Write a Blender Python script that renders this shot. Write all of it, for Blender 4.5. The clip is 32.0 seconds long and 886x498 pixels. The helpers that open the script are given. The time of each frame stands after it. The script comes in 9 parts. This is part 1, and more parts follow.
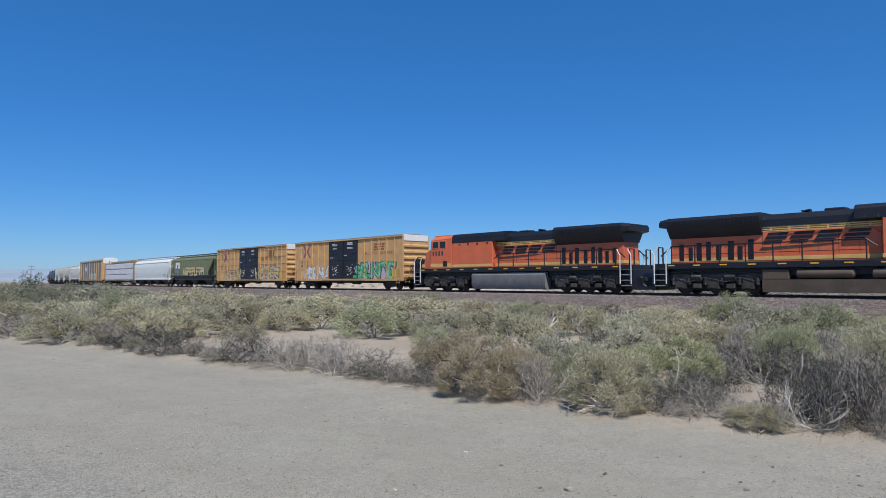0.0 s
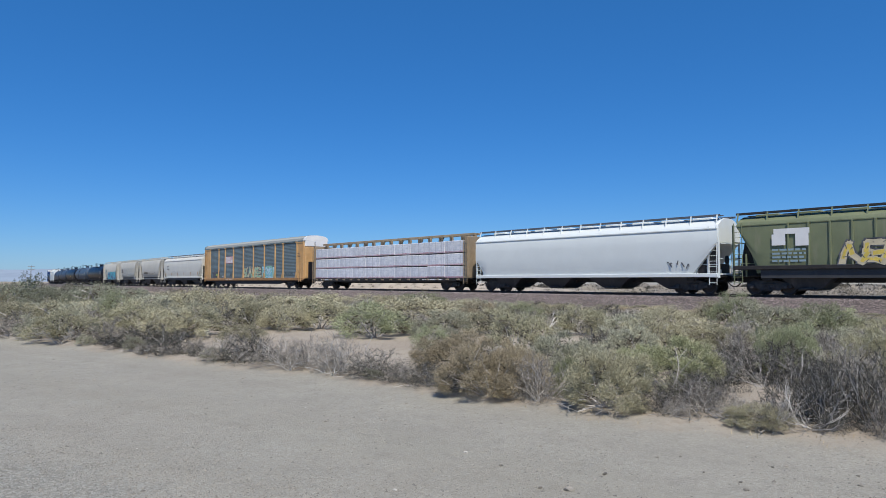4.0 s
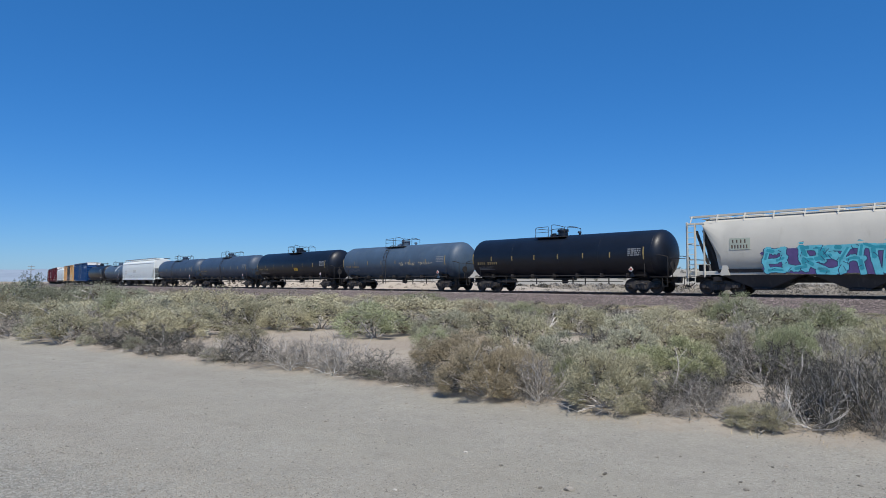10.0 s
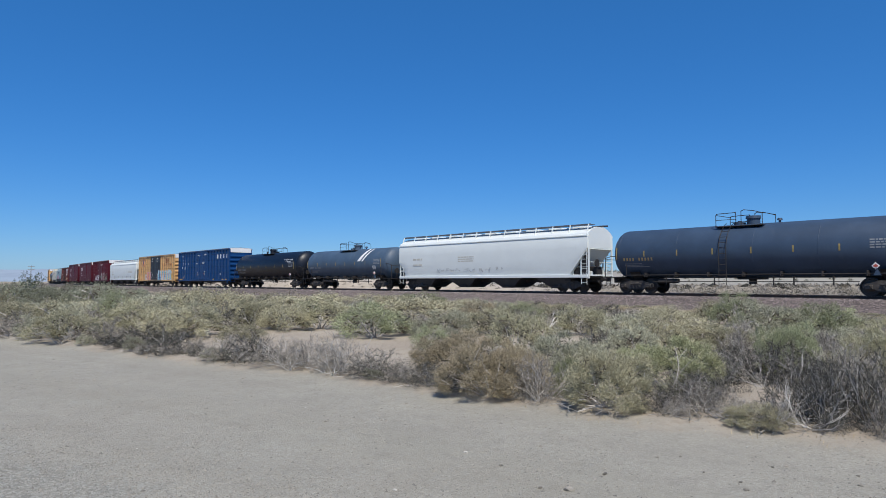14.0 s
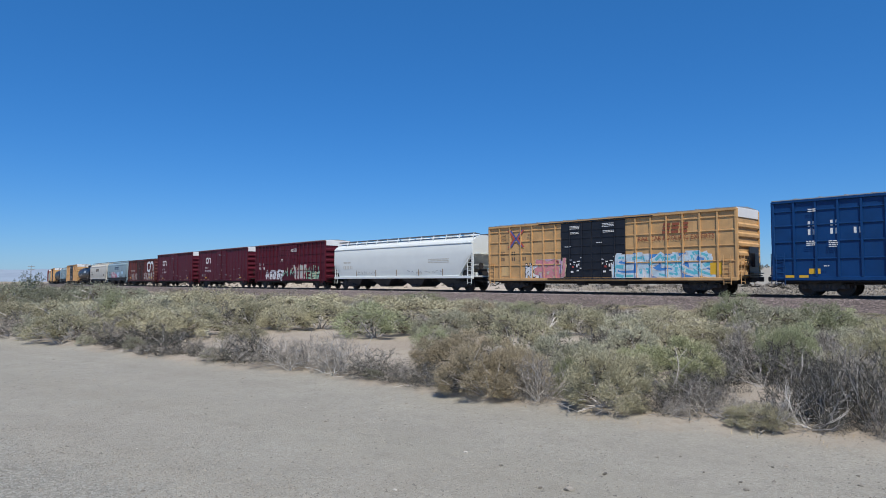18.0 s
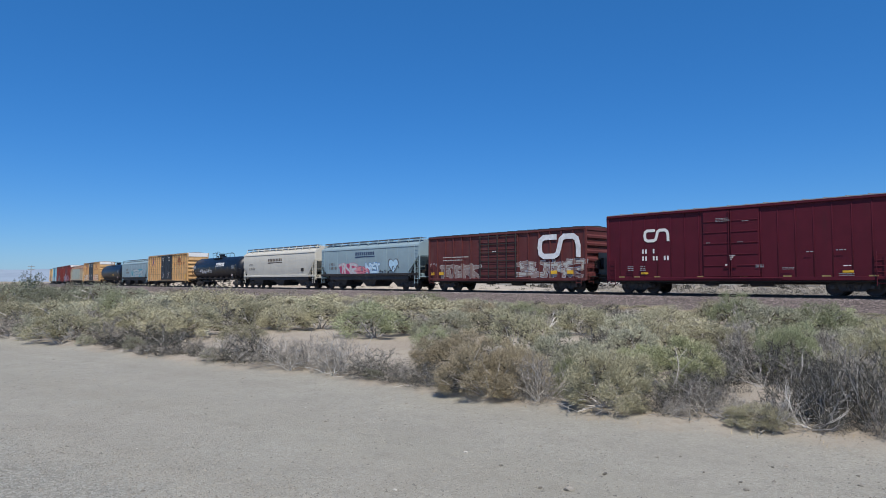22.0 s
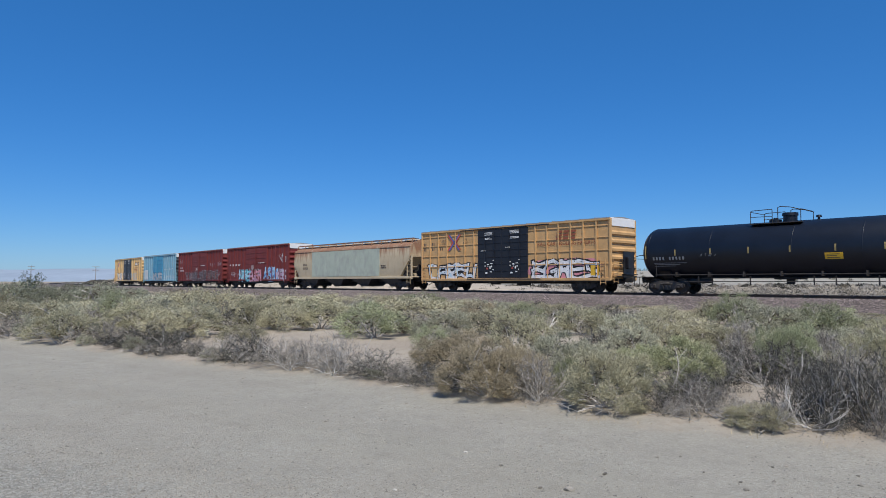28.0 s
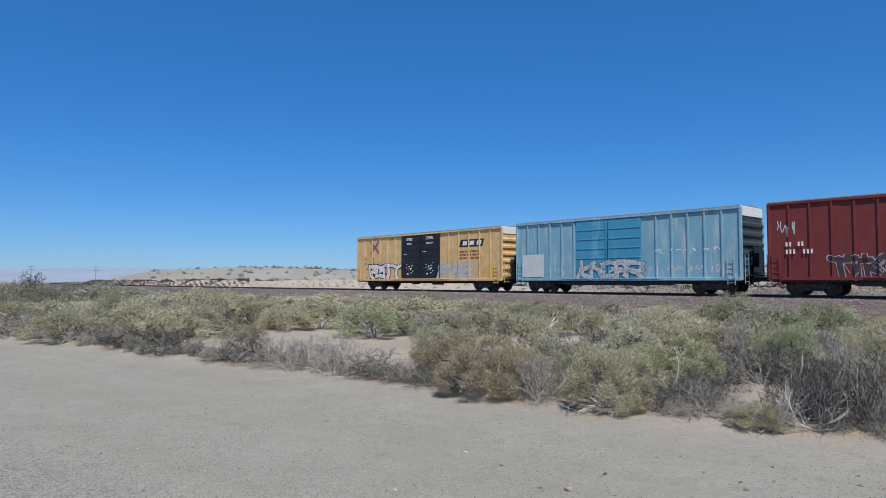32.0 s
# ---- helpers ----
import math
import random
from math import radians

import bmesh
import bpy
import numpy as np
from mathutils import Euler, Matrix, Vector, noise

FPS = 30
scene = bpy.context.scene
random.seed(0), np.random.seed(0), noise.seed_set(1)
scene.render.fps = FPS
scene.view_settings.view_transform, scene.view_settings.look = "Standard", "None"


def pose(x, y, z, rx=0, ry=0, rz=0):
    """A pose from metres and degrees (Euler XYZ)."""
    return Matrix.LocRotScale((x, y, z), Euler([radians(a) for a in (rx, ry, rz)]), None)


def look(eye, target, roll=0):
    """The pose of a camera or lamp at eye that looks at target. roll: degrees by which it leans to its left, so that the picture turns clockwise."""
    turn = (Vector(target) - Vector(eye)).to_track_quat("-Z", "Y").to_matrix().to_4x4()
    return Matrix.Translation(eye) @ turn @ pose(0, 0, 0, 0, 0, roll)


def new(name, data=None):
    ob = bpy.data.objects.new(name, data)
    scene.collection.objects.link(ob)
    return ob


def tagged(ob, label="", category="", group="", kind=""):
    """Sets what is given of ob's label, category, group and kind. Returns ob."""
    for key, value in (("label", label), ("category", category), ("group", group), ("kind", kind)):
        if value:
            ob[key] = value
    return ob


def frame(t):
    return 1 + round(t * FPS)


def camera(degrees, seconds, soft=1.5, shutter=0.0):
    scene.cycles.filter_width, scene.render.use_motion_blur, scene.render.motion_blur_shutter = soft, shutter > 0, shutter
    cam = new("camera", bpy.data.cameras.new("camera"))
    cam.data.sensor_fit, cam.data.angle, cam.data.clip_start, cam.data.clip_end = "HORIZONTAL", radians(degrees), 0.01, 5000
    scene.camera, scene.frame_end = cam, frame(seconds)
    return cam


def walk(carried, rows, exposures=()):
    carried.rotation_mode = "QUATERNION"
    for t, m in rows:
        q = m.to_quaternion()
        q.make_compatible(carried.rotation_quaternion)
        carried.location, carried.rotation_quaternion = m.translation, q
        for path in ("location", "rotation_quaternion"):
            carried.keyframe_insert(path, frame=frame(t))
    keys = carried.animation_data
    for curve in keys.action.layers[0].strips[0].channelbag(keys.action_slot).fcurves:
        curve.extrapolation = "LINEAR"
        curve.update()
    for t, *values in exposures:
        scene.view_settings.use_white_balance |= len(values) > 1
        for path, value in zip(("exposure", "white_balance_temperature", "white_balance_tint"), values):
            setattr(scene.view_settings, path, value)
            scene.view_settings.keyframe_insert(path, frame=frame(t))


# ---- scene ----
# ================= camera =================
EYE_Z = 1.60
cam = camera(68.2, 32.0, soft=0.8)
CAM = pose(0, 0, EYE_Z, 92.82, 0, 0)
walk(cam, [(0.0, CAM), (32.0, CAM)])

# ================= sky and sun =================
SUN_EL, SUN_X, SUN_Y = radians(56), 0.16, -0.99
sky_world = bpy.data.worlds.new("sky")
scene.world = sky_world
sky_world.use_nodes = True
nt = sky_world.node_tree
sky = nt.nodes.new("ShaderNodeTexSky")
sky.sky_type = "NISHITA"
sky.sun_disc = False
sky.sun_elevation = SUN_EL
sky.sun_rotation = math.atan2(SUN_X, SUN_Y)
sky.altitude = 700
sky.air_density, sky.dust_density, sky.ozone_density = 1.0, 0.45, 4.7
bg = nt.nodes["Background"]
bg.inputs["Strength"].default_value = 0.0915
tint = nt.nodes.new("ShaderNodeMix")          # clear, dry desert air: deep blue
tint.data_type, tint.blend_type = "RGBA", "MULTIPLY"
tint.inputs[0].default_value = 1.0
tint.inputs[7].default_value = (0.665, 0.842, 1.12, 1)
nt.links.new(sky.outputs[0], tint.inputs[6])
deep = nt.nodes.new("ShaderNodeHueSaturation")
deep.inputs["Saturation"].default_value = 1.165
nt.links.new(tint.outputs[2], deep.inputs["Color"])
haze = nt.nodes.new("ShaderNodeMix")          # even haze in the air
haze.data_type = "RGBA"
haze.inputs[0].default_value = 0.26
haze.inputs[7].default_value = (0.73, 2.65, 6.2, 1)
nt.links.new(deep.outputs[0], haze.inputs[6])
nt.links.new(haze.outputs[2], bg.inputs["Color"])
sun = new("sun", bpy.data.lights.new("sun", "SUN"))
sun.data.energy, sun.data.angle, sun.data.color = 4.1, radians(0.53), (1.0, 0.94, 0.85)
sun.matrix_world = look((SUN_X * 50, SUN_Y * 50, 50 * math.tan(SUN_EL)), (0, 0, 0))
scene.view_settings.exposure = 0.17

# ================= track line =================
TURN = radians(42.847)                    # angle between the view axis and the track
DIR = Vector((math.sin(TURN), -math.cos(TURN), 0))
NOR = Vector((math.cos(TURN), math.sin(TURN), 0))
P_TRACK, CURVE_S, CURVE_R = 39.0, -48.0, 1290.0
RAIL_Z = 0.84
SPEED = 21.72


def on_track(s, off=0.0, z=0.0):
    """Point s metres along the line and off metres to its far side."""
    if s >= CURVE_S:
        p = NOR * (P_TRACK + off) + DIR * s
    else:
        th = (CURVE_S - s) / CURVE_R
        r = CURVE_R - off
        p = NOR * (P_TRACK + CURVE_R - r * math.cos(th)) + DIR * (CURVE_S - r * math.sin(th))
    return Vector((p.x, p.y, z))


def heading(s):
    th = 0 if s >= CURVE_S else (CURVE_S - s) / CURVE_R
    return math.degrees(math.atan2(DIR.y, DIR.x) - th)


# ================= materials =================
MATS = {}


def mat(name, base, rough=0.6, metal=0.0, var=0.2, scale=1.2, fine=30.0, bump=0.15, dirt=None, amount=0.0,
        streak=1.0, rand=0.0, island=0.0, spec=0.5, coat=0.0, cells=0.0):
    """Paint, soil or cloth: base colour with broad and fine variation, stains and fine relief."""
    if name in MATS:
        return MATS[name]
    m = bpy.data.materials.new(name)
    m.use_nodes = True
    t = m.node_tree
    b = t.nodes["Principled BSDF"]
    co = t.nodes.new("ShaderNodeTexCoord")

    def noise_node(sc, detail, stretch=1.0):
        mp = t.nodes.new("ShaderNodeMapping")
        mp.inputs["Scale"].default_value = (1, 1, 1 / stretch)
        n = t.nodes.new("ShaderNodeTexNoise")
        n.inputs["Scale"].default_value = sc
        n.inputs["Detail"].default_value = detail
        n.inputs["Roughness"].default_value = 0.6
        t.links.new(co.outputs["Object"], mp.inputs["Vector"])
        t.links.new(mp.outputs["Vector"], n.inputs["Vector"])
        return n

    def mixed(fac, a, bb):
        x = t.nodes.new("ShaderNodeMix")
        x.data_type = "RGBA"
        for sock, val in ((x.inputs[0], fac), (x.inputs[6], a), (x.inputs[7], bb)):
            if isinstance(val, (tuple, list)):
                sock.default_value = (*val[:3], 1)
            elif isinstance(val, float):
                sock.default_value = val
            else:
                t.links.new(val, sock)
        return x.outputs[2]

    def ramp(src, lo, hi):
        r = t.nodes.new("ShaderNodeMapRange")
        r.inputs[1].default_value, r.inputs[2].default_value = lo, hi
        t.links.new(src, r.inputs[0])
        return r.outputs[0]

    lo = tuple(c * (1 - var) for c in base)
    hi = tuple(min(1.0, c * (1 + var)) for c in base)
    n1 = noise_node(scale, 5.0)
    n2 = noise_node(fine, 4.0)
    col = mixed(ramp(n1.outputs["Fac"], 0.3, 0.7), lo, hi)
    col = mixed(ramp(n2.outputs["Fac"], 0.35, 0.75), col, mixed(0.55, col, lo))
    if dirt is not None:
        n3 = noise_node(2.2, 6.0, streak)
        th = 0.72 - 0.5 * amount
        col = mixed(ramp(n3.outputs["Fac"], th, th + 0.22), col, mixed(min(0.95, 0.45 + amount), col, dirt))
    if cells:
        vo = t.nodes.new("ShaderNodeTexVoronoi")
        vo.inputs["Scale"].default_value = cells
        t.links.new(co.outputs["Object"], vo.inputs["Vector"])
        sp = t.nodes.new("ShaderNodeSeparateColor")
        t.links.new(vo.outputs["Color"], sp.inputs[0])
        col = mixed(ramp(sp.outputs[0], 0.35, 1.15), tuple(c * 0.45 for c in base), mixed(ramp(sp.outputs[1], 0.2, 0.9), col, tuple(min(1, c * 1.9) for c in base)))
    if rand or island:
        src = t.nodes.new("ShaderNodeObjectInfo").outputs["Random"] if rand else t.nodes.new("ShaderNodeNewGeometry").outputs["Random Per Island"]
        h = t.nodes.new("ShaderNodeHueSaturation")
        r = t.nodes.new("ShaderNodeMapRange")
        k = rand or island
        r.inputs[3].default_value, r.inputs[4].default_value = 1 - k, 1 + k
        t.links.new(src, r.inputs[0])
        t.links.new(r.outputs[0], h.inputs["Value"])
        t.links.new(col, h.inputs["Color"])
        col = h.outputs[0]
    t.links.new(col, b.inputs["Base Color"])
    b.inputs["Metallic"].default_value = metal
    b.inputs["Specular IOR Level"].default_value = spec
    b.inputs["Coat Weight"].default_value = coat
    rr = t.nodes.new("ShaderNodeMapRange")
    rr.inputs[3].default_value, rr.inputs[4].default_value = max(0.05, rough - 0.12), min(1.0, rough + 0.12)
    t.links.new(n2.outputs["Fac"], rr.inputs[0])
    t.links.new(rr.outputs[0], b.inputs["Roughness"])
    if bump:
        bp = t.nodes.new("ShaderNodeBump")
        bp.inputs["Strength"].default_value = bump
        bp.inputs["Distance"].default_value = 0.02
        t.links.new(n2.outputs["Fac"], bp.inputs["Height"])
        t.links.new(bp.outputs[0], b.inputs["Normal"])
    MATS[name] = m
    return m


RUST = (0.20, 0.085, 0.045)
m_yellow = mat("yellow_boxcar_paint", (0.55, 0.335, 0.145), 0.6, dirt=(0.41, 0.255, 0.125), amount=0.35, streak=6)
m_yellow2 = mat("bright_yellow_paint", (0.64, 0.43, 0.195), 0.6, dirt=(0.50, 0.36, 0.20), amount=0.35, streak=6)
m_black = mat("black_paint", (0.010, 0.011, 0.016), 0.45, dirt=(0.022, 0.022, 0.026), amount=0.3, streak=5)
m_under = mat("grimy_underframe_steel", (0.022, 0.02, 0.02), 0.75, dirt=(0.05, 0.042, 0.035), amount=0.4)
m_truck = mat("cast_steel_brown_black", (0.042, 0.037, 0.034), 0.65, dirt=(0.10, 0.085, 0.068), amount=0.45, bump=0.3)
m_wheel = mat("wheel_steel", (0.05, 0.042, 0.038), 0.55, 0.4, dirt=RUST, amount=0.2)
m_tread = mat("polished_tread_steel", (0.35, 0.34, 0.33), 0.3, 1.0)
m_white = mat("white_paint", (0.74, 0.74, 0.72), 0.5, var=0.06, dirt=(0.45, 0.42, 0.37), amount=0.15, streak=5)
m_white_text = mat("white_stencil_paint", (0.72, 0.72, 0.70), 0.6, var=0.08)
m_dark_text = mat("dark_stencil_paint", (0.10, 0.072, 0.056), 0.6, var=0.1)
m_red_text = mat("brown_red_stencil_paint", (0.27, 0.075, 0.035), 0.6, var=0.1)
m_bluelogo = mat("blue_stencil_paint", (0.10, 0.11, 0.30), 0.6, var=0.2)
m_redlogo = mat("red_stencil_paint", (0.46, 0.085, 0.06), 0.6, var=0.2)
m_bar_old = mat("worn_reflector_tape", (0.31, 0.235, 0.09), 0.5, var=0.25, scale=4)
m_text_worn = mat("worn_stencil_paint", (0.24, 0.255, 0.27), 0.6, var=0.25, scale=5)
m_reflect = mat("yellow_reflector_tape", (0.72, 0.42, 0.03), 0.35, var=0.1)
m_galv = mat("galvanised_roof_steel", (0.27, 0.28, 0.285), 0.6, 0.1, var=0.12, dirt=(0.30, 0.28, 0.25), amount=0.25)
m_greygrate = mat("grey_grating", (0.12, 0.13, 0.15), 0.6, 0.3)
m_rail = mat("rail_steel", (0.055, 0.04, 0.034), 0.6, 0.3, dirt=RUST, amount=0.3)


# ================= geometry =================
class G:
    """Gathers verts and faces of one mesh, with a material slot index for each face."""

    def __init__(self):
        self.v, self.f, self.k, self.slot = [], [], [], 0

    def add(self, vs, fs):
        o = len(self.v)
        self.v += [tuple(p) for p in vs]
        self.f += [tuple(i + o for i in q) for q in fs]
        self.k += [self.slot] * len(fs)
        return self

    def box(self, x0, x1, y0, y1, z0, z1):
        vs = [(x, y, z) for x in (x0, x1) for y in (y0, y1) for z in (z0, z1)]
        return self.add(vs, [(0, 1, 3, 2), (4, 6, 7, 5), (0, 4, 5, 1), (2, 3, 7, 6), (0, 2, 6, 4), (1, 5, 7, 3)])

    def cbox(self, x0, x1, y0, y1, z0, z1, c=0.02):
        """Box with chamfered edges."""
        vs, ix = [], {}
        lo, hi = (x0, y0, z0), (x1, y1, z1)
        for a in (0, 1):
            for b in (0, 1):
                for d in (0, 1):
                    sg = (a, b, d)
                    for ax in range(3):
                        p = [(lo[i] + (0 if i == ax else c)) if sg[i] == 0 else (hi[i] - (0 if i == ax else c)) for i in range(3)]
                        ix[sg, ax] = len(vs)
                        vs.append(p)
        fs = []
        for ax in range(3):
            u, w = (ax + 1) % 3, (ax + 2) % 3
            for e in (0, 1):
                q = []
                for b, d in ((0, 0), (1, 0), (1, 1), (0, 1)):
                    sg = [0, 0, 0]
                    sg[ax], sg[u], sg[w] = e, b, d
                    q.append(ix[tuple(sg), ax])
                fs.append(tuple(q if e else q[::-1]))
            for b in (0, 1):
                for d in (0, 1):
                    s0, s1 = [0, 0, 0], [0, 0, 0]
                    s0[ax], s0[u], s0[w] = 0, b, d
                    s1[ax], s1[u], s1[w] = 1, b, d
                    q = [ix[tuple(s0), u], ix[tuple(s1), u], ix[tuple(s1), w], ix[tuple(s0), w]]
                    fs.append(tuple(q if (b != d) == False and False or (b == d) else q[::-1]))
        for sg in [(a, b, d) for a in (0, 1) for b in (0, 1) for d in (0, 1)]:
            q = [ix[sg, 0], ix[sg, 1], ix[sg, 2]]
            fs.append(tuple(q if sum(sg) % 2 else q[::-1]))
        return self.add(vs, fs)

    def tube(self, p0, p1, r0, r1=None, n=6, caps=True):
        r1 = r0 if r1 is None else r1
        p0, p1 = Vector(p0), Vector(p1)
        d = (p1 - p0)
        if d.length < 1e-6:
            return self
        d.normalize()
        a = d.orthogonal().normalized()
        b = d.cross(a)
        vs = []
        for p, r in ((p0, r0), (p1, r1)):
            for i in range(n):
                t = 2 * math.pi * i / n
                vs.append(p + (a * math.cos(t) + b * math.sin(t)) * r)
        fs = [(i, (i + 1) % n, n + (i + 1) % n, n + i) for i in range(n)]
        if caps:
            fs += [tuple(range(n - 1, -1, -1)), tuple(range(n, 2 * n))]
        return self.add(vs, fs)

    def path(self, pts, r, n=6):
        for p, q in zip(pts[:-1], pts[1:]):
            self.tube(p, q, r, n=n)
        return self

    def rod(self, pts, r0, taper=1.0, n=5):
        """One bent rod through points, its rings shared from piece to piece."""
        pts = [Vector(p) for p in pts]
        vs, fs, r = [], [], r0
        for i, p in enumerate(pts):
            d = (pts[min(i + 1, len(pts) - 1)] - pts[max(i - 1, 0)]).normalized()
            a = d.cross(Vector((0.31, 0.87, 0.39))).normalized()
            b = d.cross(a)
            vs += [p + (a * math.cos(6.2832 * k / n) + b * math.sin(6.2832 * k / n)) * r for k in range(n)]
            r *= taper
        for i in range(len(pts) - 1):
            fs += [(i * n + k, i * n + (k + 1) % n, (i + 1) * n + (k + 1) % n, (i + 1) * n + k) for k in range(n)]
        fs += [tuple(range(n - 1, -1, -1)), tuple(range(len(vs) - n, len(vs)))]
        return self.add(vs, fs)

    def along_x(self, prof, x0, x1):
        """Prism of a closed (y, z) outline, from x0 to x1."""
        n = len(prof)
        vs = [(x0, y, z) for y, z in prof] + [(x1, y, z) for y, z in prof]
        fs = [(i, (i + 1) % n, n + (i + 1) % n, n + i) for i in range(n)] + [tuple(range(n - 1, -1, -1)), tuple(range(n, 2 * n))]
        return self.add(vs, fs)

    def along_y(self, prof, y0, y1):
        """Prism of a closed (x, z) outline, from y0 to y1."""
        n = len(prof)
        vs = [(x, y0, z) for x, z in prof] + [(x, y1, z) for x, z in prof]
        fs = [(i, (i + 1) % n, n + (i + 1) % n, n + i) for i in range(n)] + [tuple(range(n - 1, -1, -1)), tuple(range(n, 2 * n))]
        return self.add(vs, fs)

    def lathe_x(self, prof, yc, zc, n=32):
        """Surface of an (x, radius) line turned about the x axis."""
        vs, fs = [], []
        for x, r in prof:
            for i in range(n):
                t = 2 * math.pi * i / n
                vs.append((x, yc + r * math.cos(t), zc + r * math.sin(t)))
        for j in range(len(prof) - 1):
            for i in range(n):
                fs.append((j * n + i, j * n + (i + 1) % n, (j + 1) * n + (i + 1) % n, (j + 1) * n + i))
        fs += [tuple(range(n - 1, -1, -1)), tuple((len(prof) - 1) * n + i for i in range(n))]
        return self.add(vs, fs)

    def flat(self, pts, y):
        """A sheet of (x, z) corners that faces the near side (-y)."""
        area = sum(p[0] * q[1] - q[0] * p[1] for p, q in zip(pts, list(pts[1:]) + [pts[0]]))
        pts = pts if area > 0 else pts[::-1]
        return self.add([(x, y, z) for x, z in pts], [tuple(range(len(pts)))])


def mesh_of(name, g, mats, smooth=35):
    me = bpy.data.meshes.new(name)
    me.from_pydata(g.v, [], g.f)
    for m in (mats if isinstance(mats, (list, tuple)) else [mats]):
        me.materials.append(m)
    if any(g.k):
        me.polygons.foreach_set("material_index", g.k)
    if smooth:
        me.polygons.foreach_set("use_smooth", [True] * len(me.polygons))
        me.set_sharp_from_angle(angle=radians(smooth))
    fix = bmesh.new()
    fix.from_mesh(me)
    bmesh.ops.recalc_face_normals(fix, faces=fix.faces)
    fix.to_mesh(me)
    fix.free()
    me.update()
    return me


def part(name, g, material, parent, label="", loc=None, smooth=35):
    """Links a mesh as one object under a thing or a part."""
    me = g if isinstance(g, bpy.types.Mesh) else mesh_of(name, g, material, smooth)
    ob = new(name, me)
    ob.parent = parent
    if loc is not None:
        ob.location = loc
    if label:
        ob["label"] = label
    return ob


def lettering(name, words, size, x, y, z, material, parent, width=None):
    """Words in the built-in font, upright on the near side."""
    cu = bpy.data.curves.new(name, "FONT")
    cu.body, cu.size, cu.align_x = words, size, "CENTER"
    cu.extrude, cu.resolution_u = 0.0015, 2
    tmp = bpy.data.objects.new(name, cu)
    scene.collection.objects.link(tmp)
    dg = bpy.context.evaluated_depsgraph_get()
    me = bpy.data.meshes.new_from_object(tmp.evaluated_get(dg))
    bpy.data.objects.remove(tmp)
    bpy.data.curves.remove(cu)
    xs = [v.co.x for v in me.vertices]
    k = width / (max(xs) - min(xs)) if width and xs else 1.0
    me.transform(Matrix.Translation((x, y, z)) @ Matrix.Rotation(math.pi / 2, 4, "X") @ Matrix.Diagonal((k, 1, 1, 1)))
    me.materials.clear()
    me.materials.append(material)
    ob = new(name, me)
    ob.parent = parent
    return ob
# ================= ground =================
def fast_mesh(name, v, f, mats, smooth=False):
    me = bpy.data.meshes.new(name)
    me.from_pydata(v, [], f)
    for m in (mats if isinstance(mats, (list, tuple)) else [mats]):
        me.materials.append(m)
    if smooth:
        me.polygons.foreach_set("use_smooth", [True] * len(me.polygons))
    me.update()
    return me


EDGE_X = [-60.0, -30.0, -12.7, -8.96, -4.95, -2.61, -0.53, 1.05, 2.18, 3.2, 4.25, 12.0, 40.0]
EDGE_Y = [52.3, 30.8, 18.7, 15.85, 12.72, 11.5, 9.7, 8.4, 7.4, 6.72, 6.2, 2.2, -13.2]


def road_gap(x, y):
    """Metres beyond the road's edge (negative: on the road)."""
    return (y - float(np.interp(x, EDGE_X, EDGE_Y))) * 0.80


def track_gap(x, y):
    """Metres from the track's centre line, negative on the near side."""
    p = Vector((x, y, 0))
    s, q = p.dot(DIR), p.dot(NOR)
    if s >= CURVE_S:
        return q - P_TRACK
    c = NOR * (P_TRACK + CURVE_R) + DIR * CURVE_S
    return CURVE_R - (p - c).length


def track_s(x, y):
    p = Vector((x, y, 0))
    s = p.dot(DIR)
    if s >= CURVE_S:
        return s
    c = NOR * (P_TRACK + CURVE_R) + DIR * CURVE_S
    w = p - c
    return CURVE_S - CURVE_R * math.atan2(-w.dot(DIR), -w.dot(NOR))


def smooth_step(a, b, x):
    t = min(1.0, max(0.0, (x - a) / (b - a)))
    return t * t * (3 - 2 * t)


def ground_z(x, y):
    r = math.hypot(x, y)
    if r > 900:
        return 0.0
    e = road_gap(x, y)
    n1 = noise.noise(Vector((x * 0.35, y * 0.35, 3.1)))
    n2 = noise.noise(Vector((x * 1.3, y * 1.3, 7.7)))
    z = 0.012 * n1 + 0.006 * n2
    scrub = smooth_step(0.0, 1.2, e)
    z += scrub * (0.05 + 0.10 * n1 + 0.04 * n2)
    z += 0.06 * math.exp(-((e - 0.35) / 0.35) ** 2)                 # graded lip of the road
    # shallow wheel paths on the road
    z -= 0.010 * math.exp(-((e + 1.7) / 0.5) ** 2) + 0.010 * math.exp(-((e + 3.6) / 0.5) ** 2)
    g = track_gap(x, y)
    if -7 < g < 7:
        z *= smooth_step(3.6, 6.5, abs(g))
    return z


def axis(lo, hi, d0, d1, step, far=4400.0):
    """Coordinates: fine between d0 and d1, coarser out to far."""
    a = list(np.arange(d0, d1 + 1e-6, step))
    x, h = d1, step
    while x < far:
        h = min(h * 1.16, 350)
        if x < hi:
            h = min(h, 1.6)
        x += h
        a.append(x)
    x, h = d0, step
    while x > -far:
        h = min(h * 1.16, 350)
        if x > lo:
            h = min(h, 1.6)
        x -= h
        a.insert(0, x)
    return a


